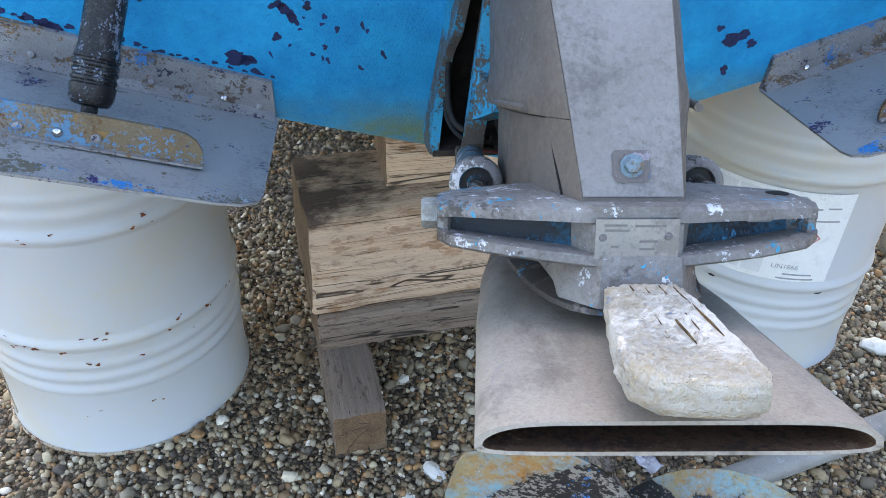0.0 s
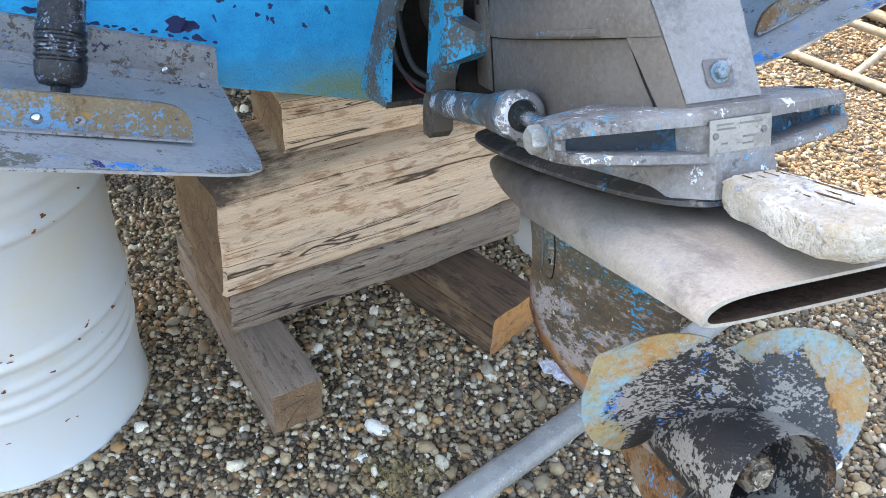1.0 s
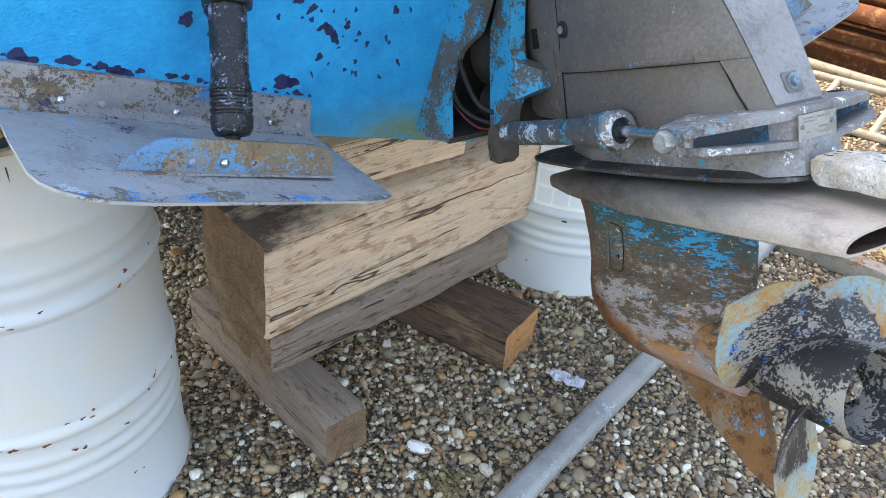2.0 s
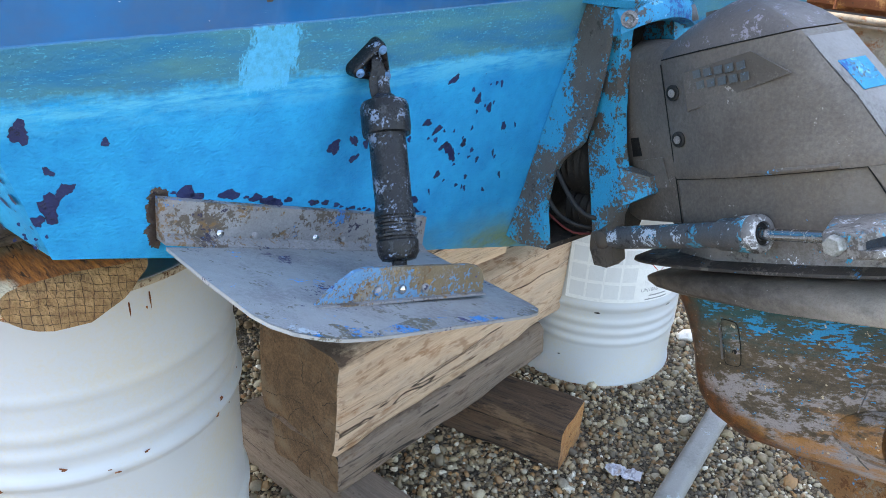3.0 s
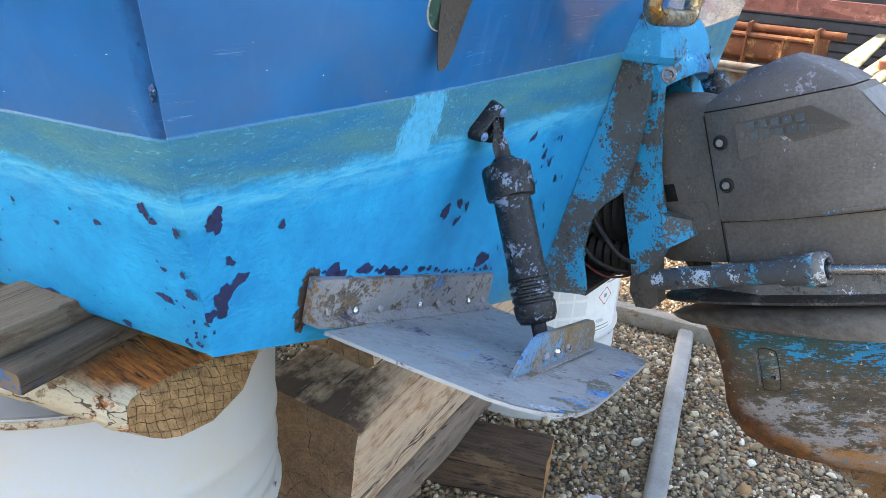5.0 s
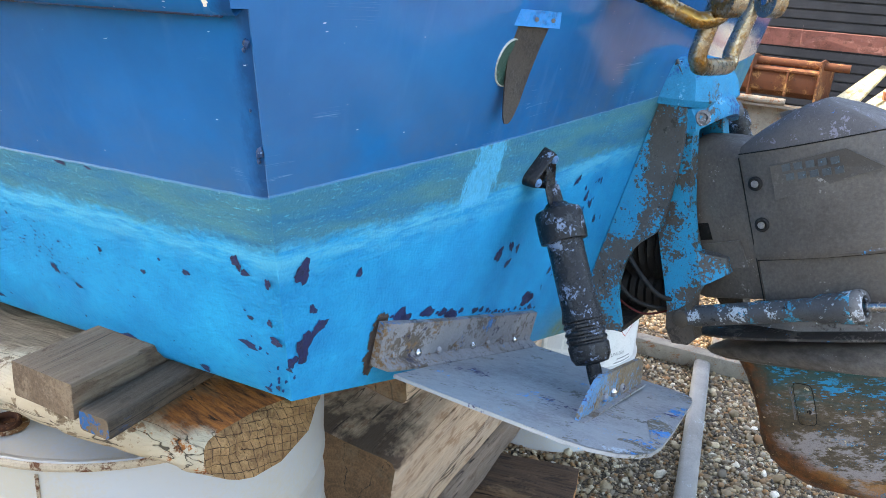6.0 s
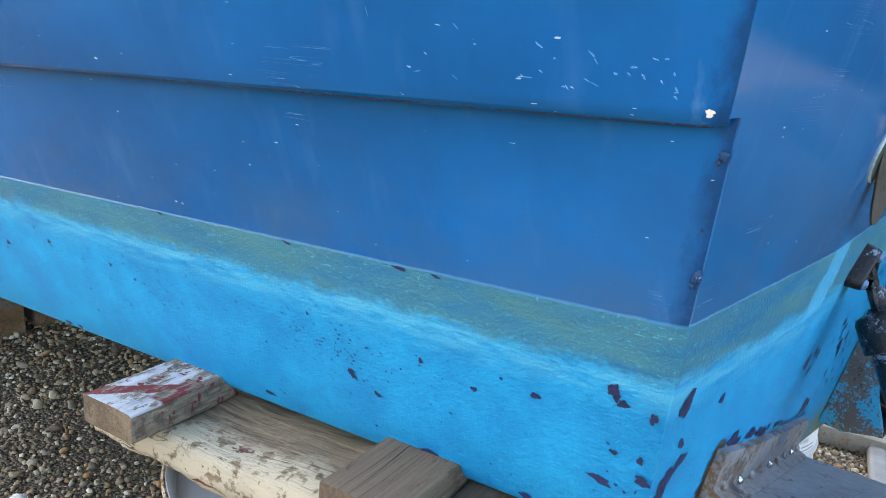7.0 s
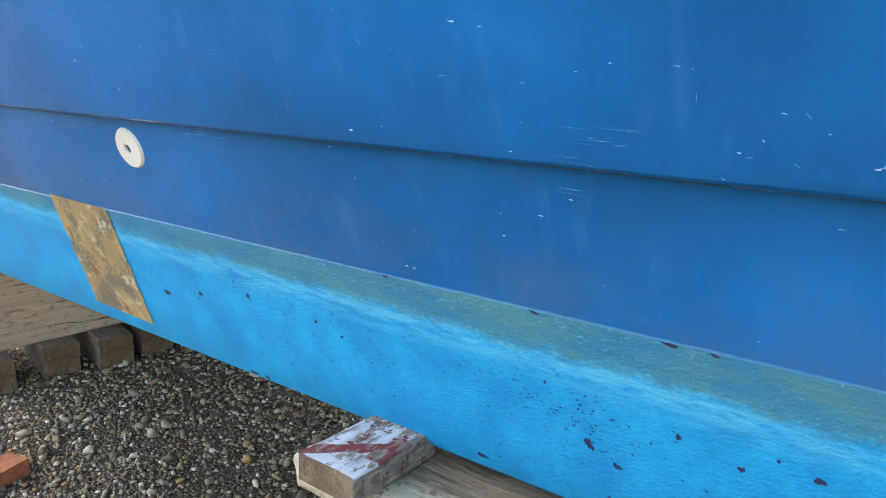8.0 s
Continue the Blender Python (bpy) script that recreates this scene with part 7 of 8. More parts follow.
    bm = prism(q, L3(0.0018, 0, 0.0002) - L3(0, 0, 0))
    bevel(bm, 0.0008, 1)
    pl = part("name_plate", bm, PLATE, fork, "small alloy type plate with worn print")
    for w, h in ((-0.028, 0.003), (0.022, 0.004)):
        c = L3(0.544, w, h)
        part("screw", lathe([(0.0032, 0), (0.003, 0.0012), (0.0003, 0.0016)], 12, along(c, c + ax), False), DARK_CASING, pl)
    for w0, w1, h in ((-0.027, -0.010, 0.0125), (-0.027, -0.008, 0.0085), (-0.004, 0.02, 0.012), (0.000, 0.014, 0.000), (-0.022, -0.016, -0.004), (0.0, 0.012, -0.006)):
        q = [L3(0.5446, a, b) for a, b in ((w0, h - 0.0008), (w1, h - 0.0008), (w1, h + 0.0008), (w0, h + 0.0008))]
        part("print_bar", prism(q, L3(0.0003, 0, 0) - L3(0, 0, 0)), PLATE_INK, pl, smooth=0)
    # intermediate housing between fork and plates
    rows = []
    for s0, s1, w, h in ((0.10, 0.545, 0.060, -0.012), (0.09, 0.548, 0.066, -0.045), (0.08, 0.55, 0.070, -0.052)):
        rows.append([L3(s, x, h) for s, x in ((s1, -w * 0.45), (s1, w * 0.55), (s1 - 0.03, w * 0.85), (0.35, w), (0.2, w), (s0, w * 0.3), (s0, -w * 0.3), (0.2, -w), (0.35, -w), (s1 - 0.03, -w * 0.8))])
    bm = loft(rows)
    bevel(bm, 0.004, 2, 30)
    part("middle_housing", bm, ALLOY, t, "grey middle housing", smooth=45)

    def oval(s0, s1, w, h, flat=0.0, n=36, blunt=0.55):
        pts = []
        for k in range(n):
            a = 2 * math.pi * k / n
            u = math.cos(a)
            half = abs(math.sin(a)) ** blunt
            pts.append(L3(s0 + (s1 - s0) * (1 - u) / 2, math.copysign(w * half, math.sin(a)), h))
        return pts
    bm = loft([oval(0.02, 0.53, 0.078, -0.047), oval(-0.004, 0.55, 0.090, -0.054), oval(-0.005, 0.552, 0.091, -0.058), oval(0.02, 0.54, 0.080, -0.062)])
    part("splash_plate", bm, DARK_PLATE, t, "dark pointed splash plate", smooth=40)
    # exhaust duct with an open mouth at the back
    outer, inner = [], []
    for s, w, h0, h1 in ((-0.006, 0.006, -0.104, -0.099), (0.01, 0.022, -0.108, -0.093), (0.05, 0.048, -0.112, -0.084), (0.12, 0.070, -0.116, -0.075), (0.20, 0.088, -0.118, -0.070), (0.32, 0.108, -0.118, -0.068), (0.45, 0.119, -0.116, -0.070), (0.58, 0.126, -0.113, -0.079), (0.67, 0.131, -0.1105, -0.0865)):
        n = 48
        ring, ring2 = [], []
        for k in range(n):
            a = 2 * math.pi * k / n
            q = 0.75 - 0.42 * min(1.0, max(0.0, s) / 0.5)
            u = math.copysign(abs(math.cos(a)) ** (0.5 - 0.14 * min(1.0, max(0.0, s) / 0.5)), math.cos(a))
            v = math.copysign(abs(math.sin(a)) ** q, math.sin(a))
            bend = -0.016 * (abs(u) ** 9) * min(1.0, s / 0.3) * (1 - 0.55 * max(0.0, (s - 0.4) / 0.27))
            ring.append(L3(s, w * u, (h0 + h1) / 2 + (h1 - h0) / 2 * v + bend * (v > -0.2)))
            ring2.append(L3(s, (w - 0.005) * u, (h0 + h1) / 2 + ((h1 - h0) / 2 - 0.0028) * v + bend * (v > -0.2)))
        outer.append(ring)
        inner.append(ring2)
    bm = loft(outer + [inner[-1]], False)
    bm.verts.ensure_lookup_table()
    face(bm, bm.verts[:48])
    duct = part("exhaust_duct", bm, DUCT, t, "broad flat grey duct plate with open slot", smooth=50)
    bm = loft(list(reversed(inner[3:])), False)
    part("duct_lining", bm, DUCT_IN, duct, "sooty brown duct inside", smooth=50)
    # lower leg and torpedo
    def foil_half(u):
        return 9.6 * (0.2969 * math.sqrt(max(u, 1e-5)) - 0.126 * u - 0.3516 * u * u + 0.2843 * u ** 3 - 0.1015 * u ** 4) ** 0.92 * 0.87 + 0.12 * u

    def foil(h, s0, s1, w):
        pts = []
        for k in range(28):
            a = 2 * math.pi * k / 28
            u = (1 - math.cos(a)) / 2
            thick = foil_half(u)
            pts.append(L3(s0 + (s1 - s0) * u, 0.024 - 0.02 * max(0.0, (-h - 0.2) / 0.13) * u + (math.copysign(w * thick, math.sin(a)) if 0 < k < 28 else 0), h))
        return pts
    LEG = ((-0.105, 0.030, 0.440, 0.046), (-0.125, 0.042, 0.430, 0.038), (-0.16, 0.052, 0.425, 0.034), (-0.21, 0.060, 0.422, 0.034), (-0.25, 0.062, 0.424, 0.038), (-0.28, 0.060, 0.428, 0.044), (-0.31, 0.064, 0.430, 0.048), (-0.345, 0.085, 0.430, 0.045), (-0.372, 0.125, 0.428, 0.034), (-0.388, 0.20, 0.42, 0.016))
    rows = [foil(*row) for row in LEG]
    leg = part("gearcase", loft(rows), GEARCASE, t, "fouled gearcase with blue paint remains", smooth=60)
    part("bearing_housing", lathe([(0.020, 0.33), (0.034, 0.36), (0.042, 0.39), (0.044, 0.418), (0.042, 0.424), (0.02, 0.426)], 36, along(L3(0, 0.0035, -0.3212), L3(1, 0.0035, -0.3212)), False), GEARCASE, leg)
    def flank(sx, s, h, out=0.0):
        """A point on the side of the leg, a little proud of it."""
        a, b = next((p, q) for p, q in zip(LEG, LEG[1:]) if h >= q[0] or q is LEG[-1])
        s0, s1, w = [x + (y - x) * (h - a[0]) / (b[0] - a[0]) for x, y in zip(a[1:], b[1:])]
        u = min(1.0, max(1e-4, (s - s0) / (s1 - s0)))
        return L3(s, 0.024 - 0.02 * max(0.0, (-h - 0.2) / 0.13) * u + sx * (w * foil_half(u) + out), h)

    def on_flank(sx, pts, out):
        return [flank(sx, s, h, out) for s, h in pts]

    for sx in (-1, 1):
        # rounded plate over the water intake: (s, h) round its outline
        rim = [(0.157, -0.1642), (0.170, -0.1655), (0.181, -0.168), (0.1855, -0.174), (0.1865, -0.195), (0.1868, -0.218), (0.1862, -0.236), (0.182, -0.2425), (0.171, -0.243), (0.1585, -0.2425), (0.1552, -0.238), (0.1540, -0.215), (0.1532, -0.190), (0.1535, -0.169)]
        shrink = lambda k: [(0.170 + (s - 0.170) * k, -0.204 + (h + 0.204) * (1 - (1 - k) * 0.45)) for s, h in rim]
        bm = loft([on_flank(sx, rim, 0.0002), on_flank(sx, shrink(0.98), 0.0016), on_flank(sx, shrink(0.92), 0.0022), on_flank(sx, shrink(0.4), 0.0024)])
        ip = part("intake_plate", bm, GEARCASE, leg, "small rounded water intake plate", smooth=50)
        part("plate_joint", tube(on_flank(sx, rim + rim[:1], 0.0006), 0.0010, 6, steps=2), DARK, leg, "thin dark joint round the plate")
        for s0 in (0.145, 0.1475):
            part("intake_rib", tube(on_flank(sx, [(s0, -0.172), (s0 + 0.001, -0.20), (s0 + 0.002, -0.236)], 0.0004), 0.0009, 6, steps=3), DARK_CASING, leg)
        for h, r, mat in ((-0.189, 0.0036, DARK_CASING), (-0.219, 0.0048, DARK)):
            c = flank(sx, 0.1755, h, 0.0022)
            part("screw", lathe([(r, 0.0), (r * 0.8, 0.0009), (0.0003, 0.001)], 14, along(c, c + (L3(0, sx, 0) - L3(0, 0, 0))), False), mat, ip)
        # joint of the bearing carrier
        part("carrier_joint", tube(on_flank(sx, [(0.414, -0.242), (0.3935, -0.2445), (0.386, -0.258), (0.376, -0.285), (0.369, -0.306), (0.368, -0.335), (0.374, -0.356), (0.387, -0.370)], 0.0006), 0.0011, 6, steps=3), DARK_CASING, leg, "curved joint of the bearing carrier")
    sk = [(0.19, -0.36), (0.24, -0.400), (0.30, -0.445), (0.35, -0.488), (0.40, -0.523), (0.43, -0.538), (0.452, -0.543), (0.458, -0.533), (0.445, -0.47), (0.432, -0.41), (0.425, -0.36)]
    bm = loft([[L3(s, 0.022 + 0.010 * (1 - 0.7 * (-0.36 - h) / 0.18), h) for s, h in sk], [L3(s, 0.022 - 0.010 * (1 - 0.7 * (-0.36 - h) / 0.18), h) for s, h in sk]])
    bevel(bm, 0.003, 2, 40)
    part("skeg", bm, SKEG_RUST, t, "rust-brown skeg", smooth=60)
    # anode on the duct
    pts = [(0.552, -0.027), (0.545, -0.012), (0.543, 0.012), (0.546, 0.031), (0.575, 0.037), (0.636, 0.041), (0.690, 0.044), (0.708, 0.038), (0.712, 0.024), (0.706, -0.016), (0.700, -0.030), (0.684, -0.039), (0.655, -0.041), (0.600, -0.034)]
    top_h = lambda a: -0.037 + 0.06 * (0.62 - a)
    ring = lambda k, dh, f=0.0: [L3(0.626 + (a - 0.626) * k, 0.004 + (w - 0.004) * k, top_h(a) * (1 - f) + f * -0.060 + dh) for a, w in pts]
    bm = loft([ring(0.90, -0.020, 0.4), ring(0.975, -0.014, 0.3), ring(1.0, -0.008), ring(0.985, -0.0025), ring(0.93, 0.0), ring(0.6, 0.0012), ring(0.25, 0.0015)])
    bmesh.ops.subdivide_edges(bm, edges=bm.edges[:], cuts=7, use_grid_fill=True)
    for v in bm.verts:
        v.co += Vector((0, 0, 1)) * (0.0012 * noise.noise(v.co * 80) + 0.0014 * noise.noise(v.co * 230) + 0.0010 * noise.noise(v.co * 480)) + Vector((1, -0.5, 0)) * (0.0016 * noise.noise(v.co * 120) + 0.0014 * noise.noise(v.co * 330))
    an = part("anode", bm, ANODE, t, "chalky white corroded zinc anode", smooth=70)
    for w, s0, s1 in ((-0.010, 0.556, 0.632), (0.000, 0.562, 0.612), (0.002, 0.606, 0.662), (0.012, 0.556, 0.640), (0.022, 0.560, 0.600), (0.024, 0.594, 0.650)):
        part("groove", prism([L3(s, w + dw + 0.05 * (s - 0.53), -0.0358 + 0.06 * (0.62 - s)) for s, dw in ((s0, 0.0), ((2 * s0 + s1) / 3, -0.0010), (s1, 0.0), ((s0 + 2 * s1) / 3, 0.0009))], L3(0, 0, 0.0012) - L3(0, 0, 0)), worn("dirt_groove", col(122, 98, 66), [(col(84, 62, 38), 60.0, 0.5, 0.05)], 0.9) if w < -0.005 else bpy.data.materials["dirt_groove"], an, smooth=0)
    return t


drive()


def blade_paint():
    n = Nodes("blade_paint")
    at = n.add("ShaderNodeAttribute", attribute_name="rim").outputs["Fac"]
    chip = n.math("ADD", n.math("MULTIPLY", n.noise(26.0, 4.0, 0.6), 0.45), n.math("MULTIPLY", n.noise((190.0, 190.0, 300.0), 5.0, 0.7), 0.55))
    dark = n.mix(n.ramp(chip, 0.525, 0.54), col(32, 32, 34), col(138, 132, 126))
    chip = n.math("ADD", n.math("MULTIPLY", n.noise(14.0, 4.0, 0.6, n.scaled(n.obj, 1.3)), 0.5), n.math("MULTIPLY", n.noise(230.0, 4.0, 0.7), 0.5))
    dark = n.mix(n.ramp(chip, 0.60, 0.615), dark, col(30, 116, 196))
    ochre = n.mix(n.ramp(n.noise(13.0, 8.0, 0.76), 0.38, 0.60), col(160, 108, 48), col(152, 142, 108))
    chip = n.math("ADD", n.math("MULTIPLY", n.noise(18.0, 5.0, 0.7), 0.6), n.math("MULTIPLY", n.noise(160.0, 4.0, 0.7), 0.4))
    ochre = n.mix(n.ramp(chip, 0.46, 0.62), ochre, col(112, 158, 178))
    ochre = n.mix(n.ramp(n.noise(420.0, 3.0), 0.68, 0.72), ochre, col(200, 198, 184))
    ochre = n.mix(n.math("MULTIPLY", n.ramp(n.noise(150.0, 6.0, 0.75), 0.5, 0.66), 0.5), ochre, col(104, 78, 44))
    edge = n.ramp(n.math("ADD", at, n.math("MULTIPLY", n.math("SUBTRACT", n.noise(60.0, 7.0, 0.75), 0.5), 0.30)), 0.66, 0.68)
    c = n.mix(edge, dark, ochre)
    return n.done(c, n.ramp(edge, 0.0, 1.0, 0.5, 0.7), 0.0, n.math("ADD", n.noise(160.0, 4.0), n.math("MULTIPLY", edge, 0.7)), 0.0018, 0.6)


BLADE = blade_paint()


def propeller():
    c = L3(0.43, 0.0035, -0.3212)
    m = along(c, L3(1.43, 0.0035, -0.3212))
    # m's x and y axes seen from behind
    t = thing("propeller", "three-bladed propeller with ochre and black worn paint on the drive", "propeller", c)
    part("hub", lathe([(0.042, 0.0), (0.047, 0.01), (0.053, 0.06), (0.058, 0.13), (0.062, 0.180), (0.0605, 0.184), (0.058, 0.180), (0.053, 0.10), (0.050, 0.09), (0.001, 0.088)], 44, m, False), PROP, t, "open hub with black fouled paint", smooth=40)
    part("washer", lathe([(0.030, 0.10), (0.030, 0.108), (0.022, 0.112), (0.018, 0.112)], 24, m, False), GALV, t)
    part("hub_nut", lathe([(0.020, 0.10), (0.020, 0.150), (0.017, 0.153), (0.011, 0.150), (0.011, 0.158), (0.001, 0.158)], 6, m, False), worn("crusted_nut", col(120, 110, 96), [(col(84, 58, 38), 20.0, 0.52, 0.04), (col(196, 192, 184), 20.0, 0.57, 0.03)], 0.7, 0.2, depth=0.004), t, "crusted castle nut")
    U = (L3(0, 0, 1) - L3(0, 0, 0))
    R = (L3(0, 1, 0) - L3(0, 0, 0))
    A = (L3(1, 0, 0) - L3(0, 0, 0))
    for ang in (43, 163, 283):
        a = radians(ang)
        rad = U * math.cos(a) - R * math.sin(a)
        tan = U.cross(A) * 0 + (-U * math.sin(a) - R * math.cos(a))
        rings, n = [], 15
        for k in range(n):
            f = k / (n - 1)
            r = 0.040 + 0.1464 * f
            chord = 0.1277 + 0.0561 * math.sin(math.pi * min(1.0, f * 0.66 + 0.12))
            chord *= math.sqrt(max(0.02, 1 - max(0.0, (f - 0.379) / 0.621) ** 2.2))
            pitch = math.atan2(0.302, 2 * math.pi * r)
            skew = 0.067 * f * f
            ring = []
            for side in (1, -1):
                for j in range(9):
                    u = (j / 8 if side == 1 else 1 - j / 8) - 0.5
                    th = 0.0055 * (1 - 0.65 * f) * math.sqrt(max(0.0, 1 - (2 * u) ** 2)) + 0.0009
                    x = u * chord
                    th_a = (x * math.cos(pitch)) / r + skew
                    ax = 0.083 - x * math.sin(pitch) * 0.95 + 0.0153 * f - 0.008 * (1 - (2 * u) ** 2) + side * th * math.cos(pitch)
                    aa = th_a + side * th * math.sin(pitch) / r
                    ring.append(c + A * ax + (rad * math.cos(aa) + tan * math.sin(aa)) * r)
            rings.append(ring)
        bm = loft(rings)
        rim = bm.verts.layers.float.new("rim")
        for k, v in enumerate(bm.verts):
            f, j = (k // 18) / (n - 1), k % 18
            u = (j / 8 if j < 9 else 1 - (j - 9) / 8) - 0.5
            v[rim] = max(f, 0.35 + 0.75 * (u + 0.12)) if f > 0.3 else f
        part("blade", bm, BLADE, t, "curved blade with ochre outer band", smooth=50)


propeller()


# ---- yard things ----
def bar(name, label, p, q, w, h, material, category="steel bar", group="", soft=0.12):
    p, q = Vector(p), Vector(q)
    x = (q - p).normalized()
    y = Vector((0, 0, 1)).cross(x).normalized()
    up = x.cross(y)
    m = Matrix.Translation(p) @ Matrix((x, y, up)).transposed().to_4x4()
    t = thing(name, label, category, p, group)
    bm = box((0, -w / 2, 0), ((q - p).length, w / 2, h))
    bmesh.ops.bevel(bm, geom=[e for e in bm.edges if abs((e.verts[0].co - e.verts[1].co).x) > 0.05], offset=min(w, h) * soft, segments=6 if soft > 0.2 else 2, profile=0.5, affect="EDGES")
    part("tube", bm, material, t, m=m)
    return t


bar("steel_rail", "rounded galvanised steel rail lying on gravel", (0.18, 0.865, 0.0), (1.90, 1.345, 0.0), 0.066, 0.05, RAIL, soft=0.4)
bar("frame_beam", "grey steel frame beam lying on gravel", (1.80, 1.95, 0.0), (2.02, 0.75, 0.0), 0.07, 0.075, FRAME_STEEL)
bar("frame_beam", "grey steel frame beam lying on gravel", (1.95, 1.30, 0.0), (2.9, 1.56, 0.0), 0.06, 0.07, FRAME_STEEL)
bar("square_tube", "short square steel tube standing on the frame", (2.02, 1.10, 0.075), (2.30, 1.02, 0.075), 0.06, 0.06, GALV)


def frame_pin():
    t = thing("frame_pin", "pale upright steel pin standing on the frame", "steel pin", (2.03, 1.30, 0.0))
    part("pin_rod", rod((2.03, 1.30, 0.0), (2.04, 1.305, 0.19), 0.013, 14), PALE_STEEL, t)
    part("pin_head", rod((2.04, 1.305, 0.19), (2.041, 1.306, 0.20), 0.018, 14), PALE_STEEL, t)


frame_pin()


def lying_ladder():
    t = thing("yard_ladder", "pale steel ladder frame lying on gravel", "ladder", (3.1, 2.3, 0))
    a, b = Vector((2.86, 3.05, 0.03)), Vector((3.35, 1.3, 0.03))
    off = Vector((0.42, 0.12, 0.10))
    part("stile", rod(a, b, 0.022, 12), PALE_STEEL, t)
    part("stile", rod(a + off, b + off, 0.022, 12), PALE_STEEL, t)
    for k in range(6):
        p = a.lerp(b, 0.08 + 0.17 * k)
        part("rung", rod(p, p + off, 0.018, 10), PALE_STEEL, t)


lying_ladder()


PALE_BOARD = worn("pale_split_board", col(206, 196, 160), [(col(150, 136, 100), 10.0, 0.55, 0.08), (col(228, 222, 206), 20.0, 0.6, 0.08)], 0.8)


def stack():
    """Scrap steel piled beyond the boat."""
    def channel(name, label, p, q, w, h, material, lip=0.02):
        p, q = Vector(p), Vector(q)
        x = (q - p).normalized()
        y = Vector((0, 0, 1)).cross(x).normalized()
        m = Matrix.Translation(p) @ Matrix((x, y, x.cross(y))).transposed().to_4x4()
        d = (q - p).length
        t = thing(name, label, "steel beam", p, "scrap steel pile")
        part("web", box((0, -0.008, 0), (d, 0.008, h), 0.002), material, t, m=m)
        for z in (0.0, h - lip):
            part("flange", box((0, -w, z), (d, -0.008, z + lip), 0.003), material, t, m=m)
        return t

    def pipe(label, p, q, r, material):
        t = thing("steel_pipe", label, "pipe", p, "scrap steel pile")
        part("pipe_body", rod(p, q, r, 16), material, t)

    D = lambda y, x=4.2: x + 0.10 * (2.0 - y)
    # lower courses, seen past the drive
    for k, (z, h, y0, y1, m) in enumerate(((0.0, 0.15, 4.4, 0.9, RUST_STEEL), (0.16, 0.12, 4.4, 1.0, RUST_STEEL), (0.30, 0.17, 4.5, 0.8, RUST_STEEL), (0.48, 0.13, 4.4, 1.2, RUST_STEEL), (0.62, 0.24, 4.4, 0.7, FRAME_STEEL))):
        channel("rusty_channel" if k < 4 else "grey_channel", "rusty steel channel lying in the scrap pile" if k < 4 else "grey steel channel lying in the scrap pile", (D(y0), y0, z), (D(y1), y1, z), 0.10 + 0.05 * (k % 2), h, m, 0.016)
    pipe("pale steel pipe lying before the scrap pile", (D(4.2, 3.98), 4.2, 0.06), (D(1.0, 3.98), 1.0, 0.06), 0.03, PALE_STEEL)
    pipe("rusty pipe with pale flaking patches", (D(4.4, 4.02), 4.4, 0.40), (D(0.9, 4.02), 0.9, 0.40), 0.055, RUST_STEEL)
    pipe("grey steel pipe lying on the scrap pile", (D(3.4, 4.1), 3.4, 0.885), (D(1.72, 4.1), 1.72, 0.885), 0.022, FRAME_STEEL)
    # open rusty trough with a pipe along its rim
    t = thing("rusty_trough", "rusty steel trough with pale flaking paint on the scrap pile", "trough", (4.2, 2.3, 0.9), "scrap steel pile")
    y0, y1 = 3.5, 1.575
    sec = [(0.02, 1.09), (-0.03, 1.078), (-0.03, 1.066), (0.0, 1.06), (-0.02, 1.0), (0.0, 0.94), (0.06, 0.905), (0.2, 0.90), (0.34, 0.92), (0.40, 1.06)]
    rows = [[(D(y) + a, y, z) for a, z in sec] for y in (y0, 2.8, 2.2, y1)]
    bm = loft(rows, False, closed=False)
    r = bmesh.ops.extrude_face_region(bm, geom=list(bm.faces))
    for v in (e for e in r["geom"] if isinstance(e, bmesh.types.BMVert)):
        v.co += Vector((0.01, 0, -0.004))
    part("trough_shell", bm, RUST_STEEL, t, smooth=40)
    for y in (y1, 1.98):
        part("end_plate", prism([(D(y) - 0.045, y, 0.895), (D(y) + 0.42, y, 0.895), (D(y) + 0.42, y, 1.10), (D(y) + 0.05, y, 1.16), (D(y) - 0.045, y, 1.15)], (0, -0.010, 0)), RUST_STEEL, t)
    part("rim_pipe", rod((D(y0) + 0.06, y0, 1.118), (D(1.42) + 0.06, 1.42, 1.118), 0.026, 14), RUST_STEEL, t)
    for y in (2.9, 2.4, 1.75):
        part("gusset", box((D(y) - 0.05, y - 0.006, 0.92), (D(y) - 0.02, y + 0.006, 1.07)), RUST_STEEL, t)
    # primed beam with a strap over it
    t = thing("primed_beam", "pinkish primed steel box beam on top of the pile", "steel beam", (4.55, 1.5, 1.2), "scrap steel pile")
    part("beam_tube", prism([(4.45, 4.2, 1.205), (4.60, 4.2, 1.205), (4.60, 4.2, 1.315), (4.45, 4.2, 1.315)], (0.30, -4.9, 0.0)), PINK_RUST, t)
    part("seat", box((4.5, 3.0, 0.86), (4.7, 3.1, 1.203)), RUST_STEEL, t)
    part("seat", box((4.65, 0.4, 0.86), (4.85, 0.5, 1.203)), RUST_STEEL, t)
    st = thing("lifting_strap", "faded pink lifting strap lying over the beam", "strap", (4.45, 1.7, 1.3))
    pts = [(4.56, 1.80, 1.322), (4.46, 1.78, 1.30), (4.42, 1.76, 1.22), (4.44, 1.70, 1.25), (4.46, 1.62, 1.27), (4.46, 1.45, 1.235), (4.47, 1.25, 1.225), (4.49, 1.05, 1.25)]
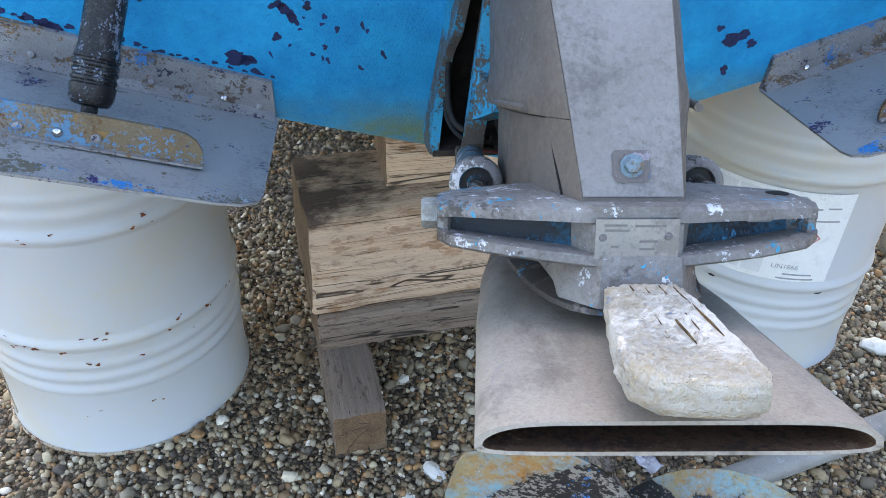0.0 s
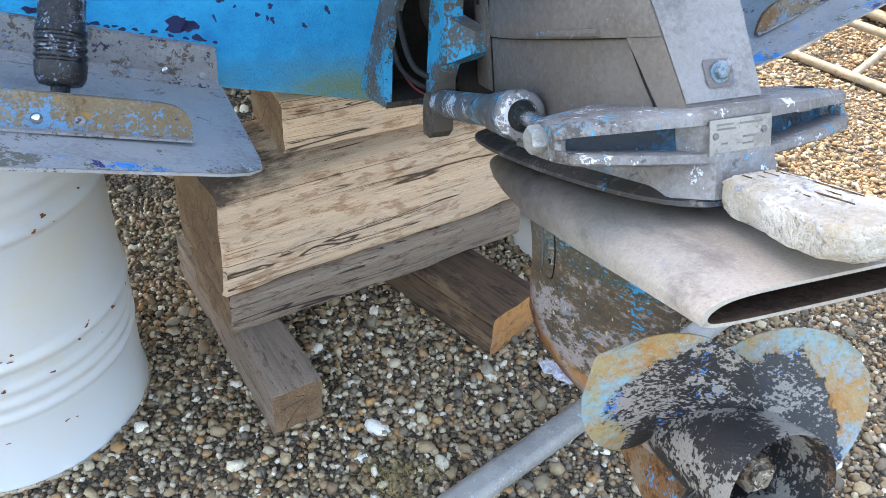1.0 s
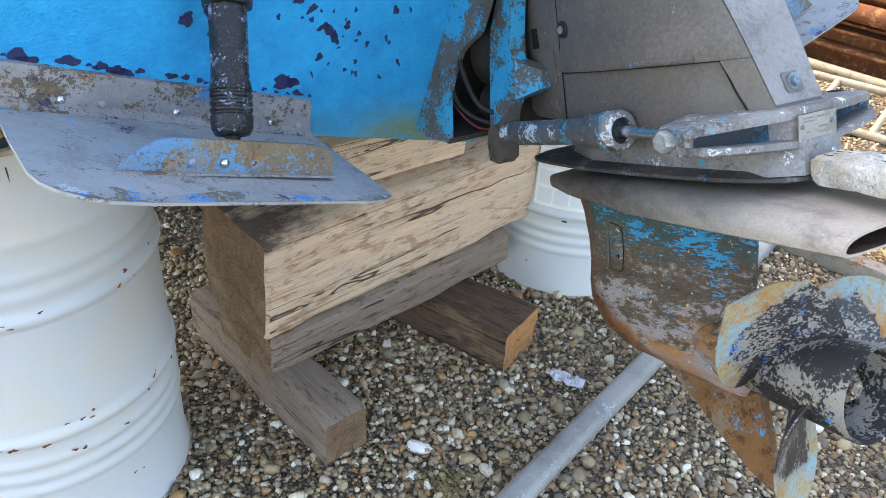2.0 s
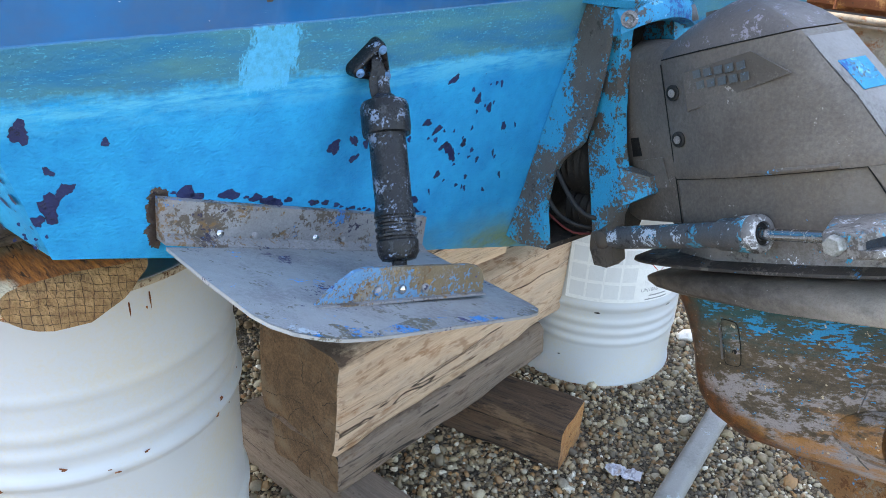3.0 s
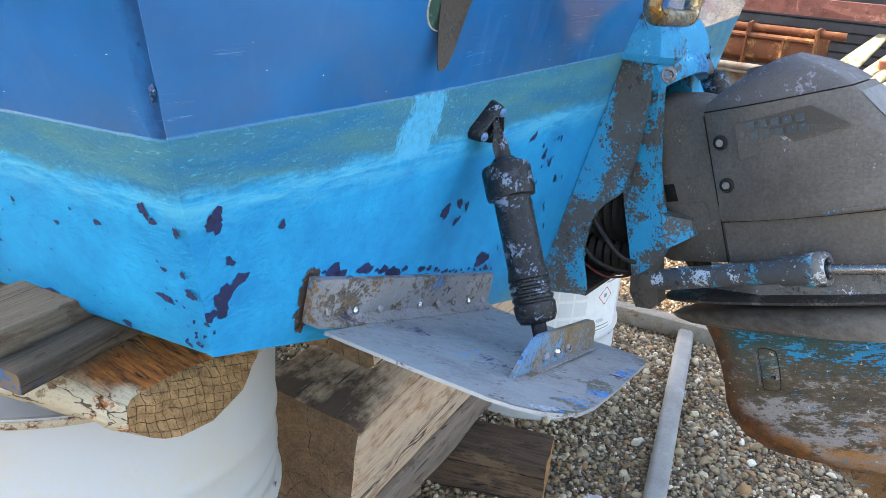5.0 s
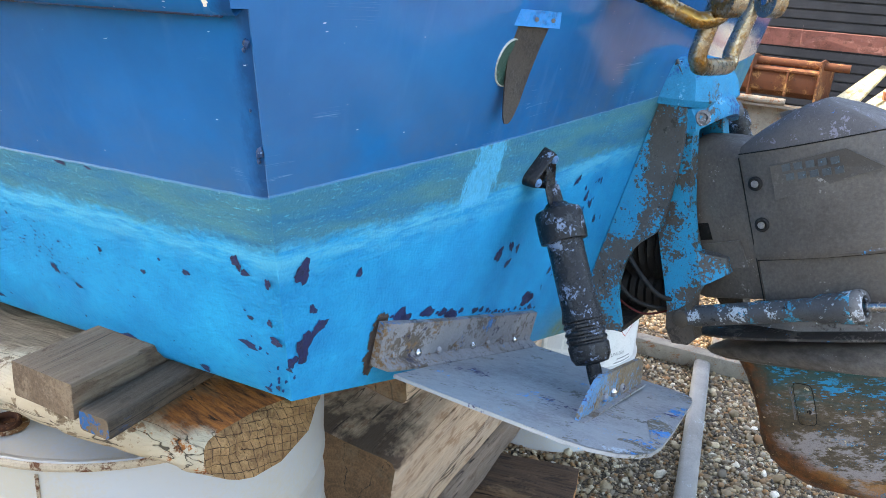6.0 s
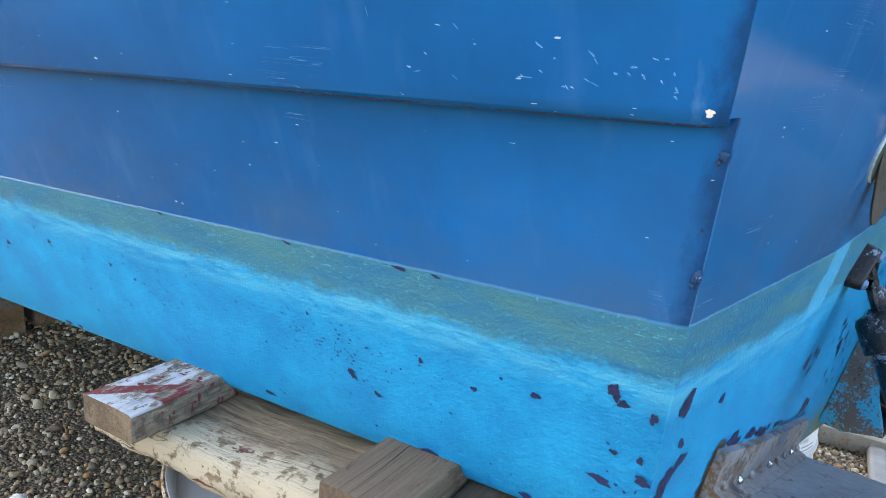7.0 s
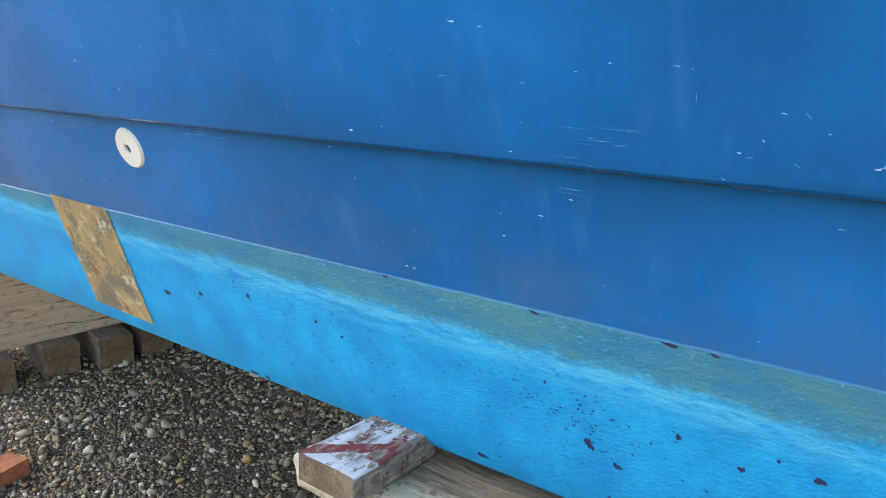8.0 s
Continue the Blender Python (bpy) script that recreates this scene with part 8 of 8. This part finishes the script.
    rows = [[p, p + Vector((0.004, 0.0, 0.03))] for p in smooth_path(pts, 5)]
    part("strap_band", loft(rows, False, closed=False), PINK_RUST, st, smooth=60)
    rnd = random.Random(2)
    for i in range(7):
        y = 1.48 - 0.09 * i
        bar("timber_offcut", "pale split board leaning in the scrap pile", (4.23 + 0.008 * i, y, 0.861), (4.62 + 0.1 * rnd.random(), y - 0.10 - 0.12 * rnd.random(), 1.12 - 0.02 * i), 0.075, 0.022, PALE_BOARD, "offcut", "pale boards in the pile")
    bar("timber_offcut", "orange timber lying across the pile", (4.3, 1.20, 0.96), (4.5, 0.55, 1.02), 0.06, 0.05, BRICK, "offcut", "pale boards in the pile")


stack()


def far_wall():
    t = thing("wall_far", "dark slatted shed wall behind the scrap pile", "wall", (9, 1, 0), kind="structure")
    part("wall_sheet", box((9.0, -6, 0), (9.2, 14, 5.0)), SLATE, t)
    for k in range(44):
        part("slat", box((8.965, -6, 0.1 + 0.11 * k), (9.0, 14, 0.19 + 0.11 * k), 0.012), SLATE, t)


far_wall()


def small_stones():
    def stone(x, y, r, seed, material, label):
        bm = bmesh.new()
        bmesh.ops.create_icosphere(bm, subdivisions=3, radius=1)
        for v in bm.verts:
            d = 1 + 0.25 * noise.noise(v.co * 1.7 + Vector((seed, 0, 0)))
            v.co = Vector((v.co.x * r[0] * d, v.co.y * r[1] * d, v.co.z * r[2] * d))
        t = tagged(part("stone", bm, material, m=pose(x, y, r[2] * 0.6, 0, 0, 40 * seed)), label, "stone")
    white = worn("white_stone", col(226, 222, 214), [(col(196, 190, 180), 40.0, 0.58, 0.06)], 0.8, spread=0.03)
    stone(0.178, 1.150, (0.021, 0.034, 0.013), 1, white, "flat white stone lying on gravel")
    stone(0.115, 1.085, (0.014, 0.020, 0.010), 2, white, "small white stone lying on gravel")
    # crumpled rag
    bm = bmesh.new()
    bmesh.ops.create_grid(bm, x_segments=34, y_segments=16, size=1.0)
    for v in bm.verts:
        x, y = v.co.x * 0.050, v.co.y * 0.020
        lift = noise.noise(Vector((x * 48, y * 60, 2))) + 0.6 * noise.noise(Vector((x * 110, y * 130, 8)))
        y *= 1 + 0.6 * noise.noise(Vector((x * 30, 0, 5)))
        v.co = Vector((x, y + 0.012 * noise.noise(Vector((x * 24, 3, 0))), 0.018 + 0.013 * lift))
    m = pose(0.672, 1.148, 0.0, 0, 0, -63)
    rag = part("rag", bm, worn("grey_rag", col(196, 192, 198), [(col(150, 146, 156), 20.0, 0.55, 0.08)], 0.9, depth=0.002), m=m, smooth=60)
    solid = rag.modifiers.new("thickness", "SOLIDIFY")
    solid.thickness = 0.002
    tagged(rag, "crumpled pale rag lying on gravel", "rag")
    stone(1.48, 1.47, (0.05, 0.03, 0.02), 4, white, "pale broken stone on gravel")
    stone(-0.55, 3.2, (0.035, 0.03, 0.016), 5, white, "pale stone under the boat")
    stone(-0.60, 2.9, (0.03, 0.04, 0.016), 6, white, "pale stone under the boat")
    t = thing("loose_brick", "orange brick lying on gravel", "brick", (-0.80, 3.80, 0))
    part("brick_body", box((-0.105, -0.05, 0), (0.105, 0.05, 0.06), 0.004), BRICK, t, m=pose(-0.82, 3.80, 0.0, 0, 0, 25))


small_stones()


def dry_grass():
    """Short dead blades lying in the gravel."""
    rng = random.Random(31)
    bm = bmesh.new()
    for i in range(150):
        x, y = rng.gauss(0.17, 0.055), rng.gauss(1.0, 0.035)
        a, length = rng.uniform(0, 6.28), rng.uniform(0.02, 0.055)
        d = Vector((math.cos(a), math.sin(a), 0.0))
        side = Vector((-d.y, d.x, 0)) * rng.uniform(0.0005, 0.0011)
        lift = rng.uniform(0.006, 0.02)
        pts = [Vector((x, y, 0.010)), Vector((x, y, 0.010 + lift)) + d * length * 0.5, Vector((x, y, 0.012)) + d * length]
        rows = [[p - side * w, p + Vector((0, 0, 0.0006)), p + side * w] for p, w in zip(pts, (1.0, 0.8, 0.2))]
        loft(rows, False, bm, closed=False)
    ob = part("dry_grass", bm, worn("dead_grass", col(150, 132, 86), [(col(104, 96, 56), 20.0, 0.52, 0.08)], 0.8), smooth=0)
    tagged(ob, "dry yellow grass blades lying on gravel", "grass", kind="stuff")


dry_grass()
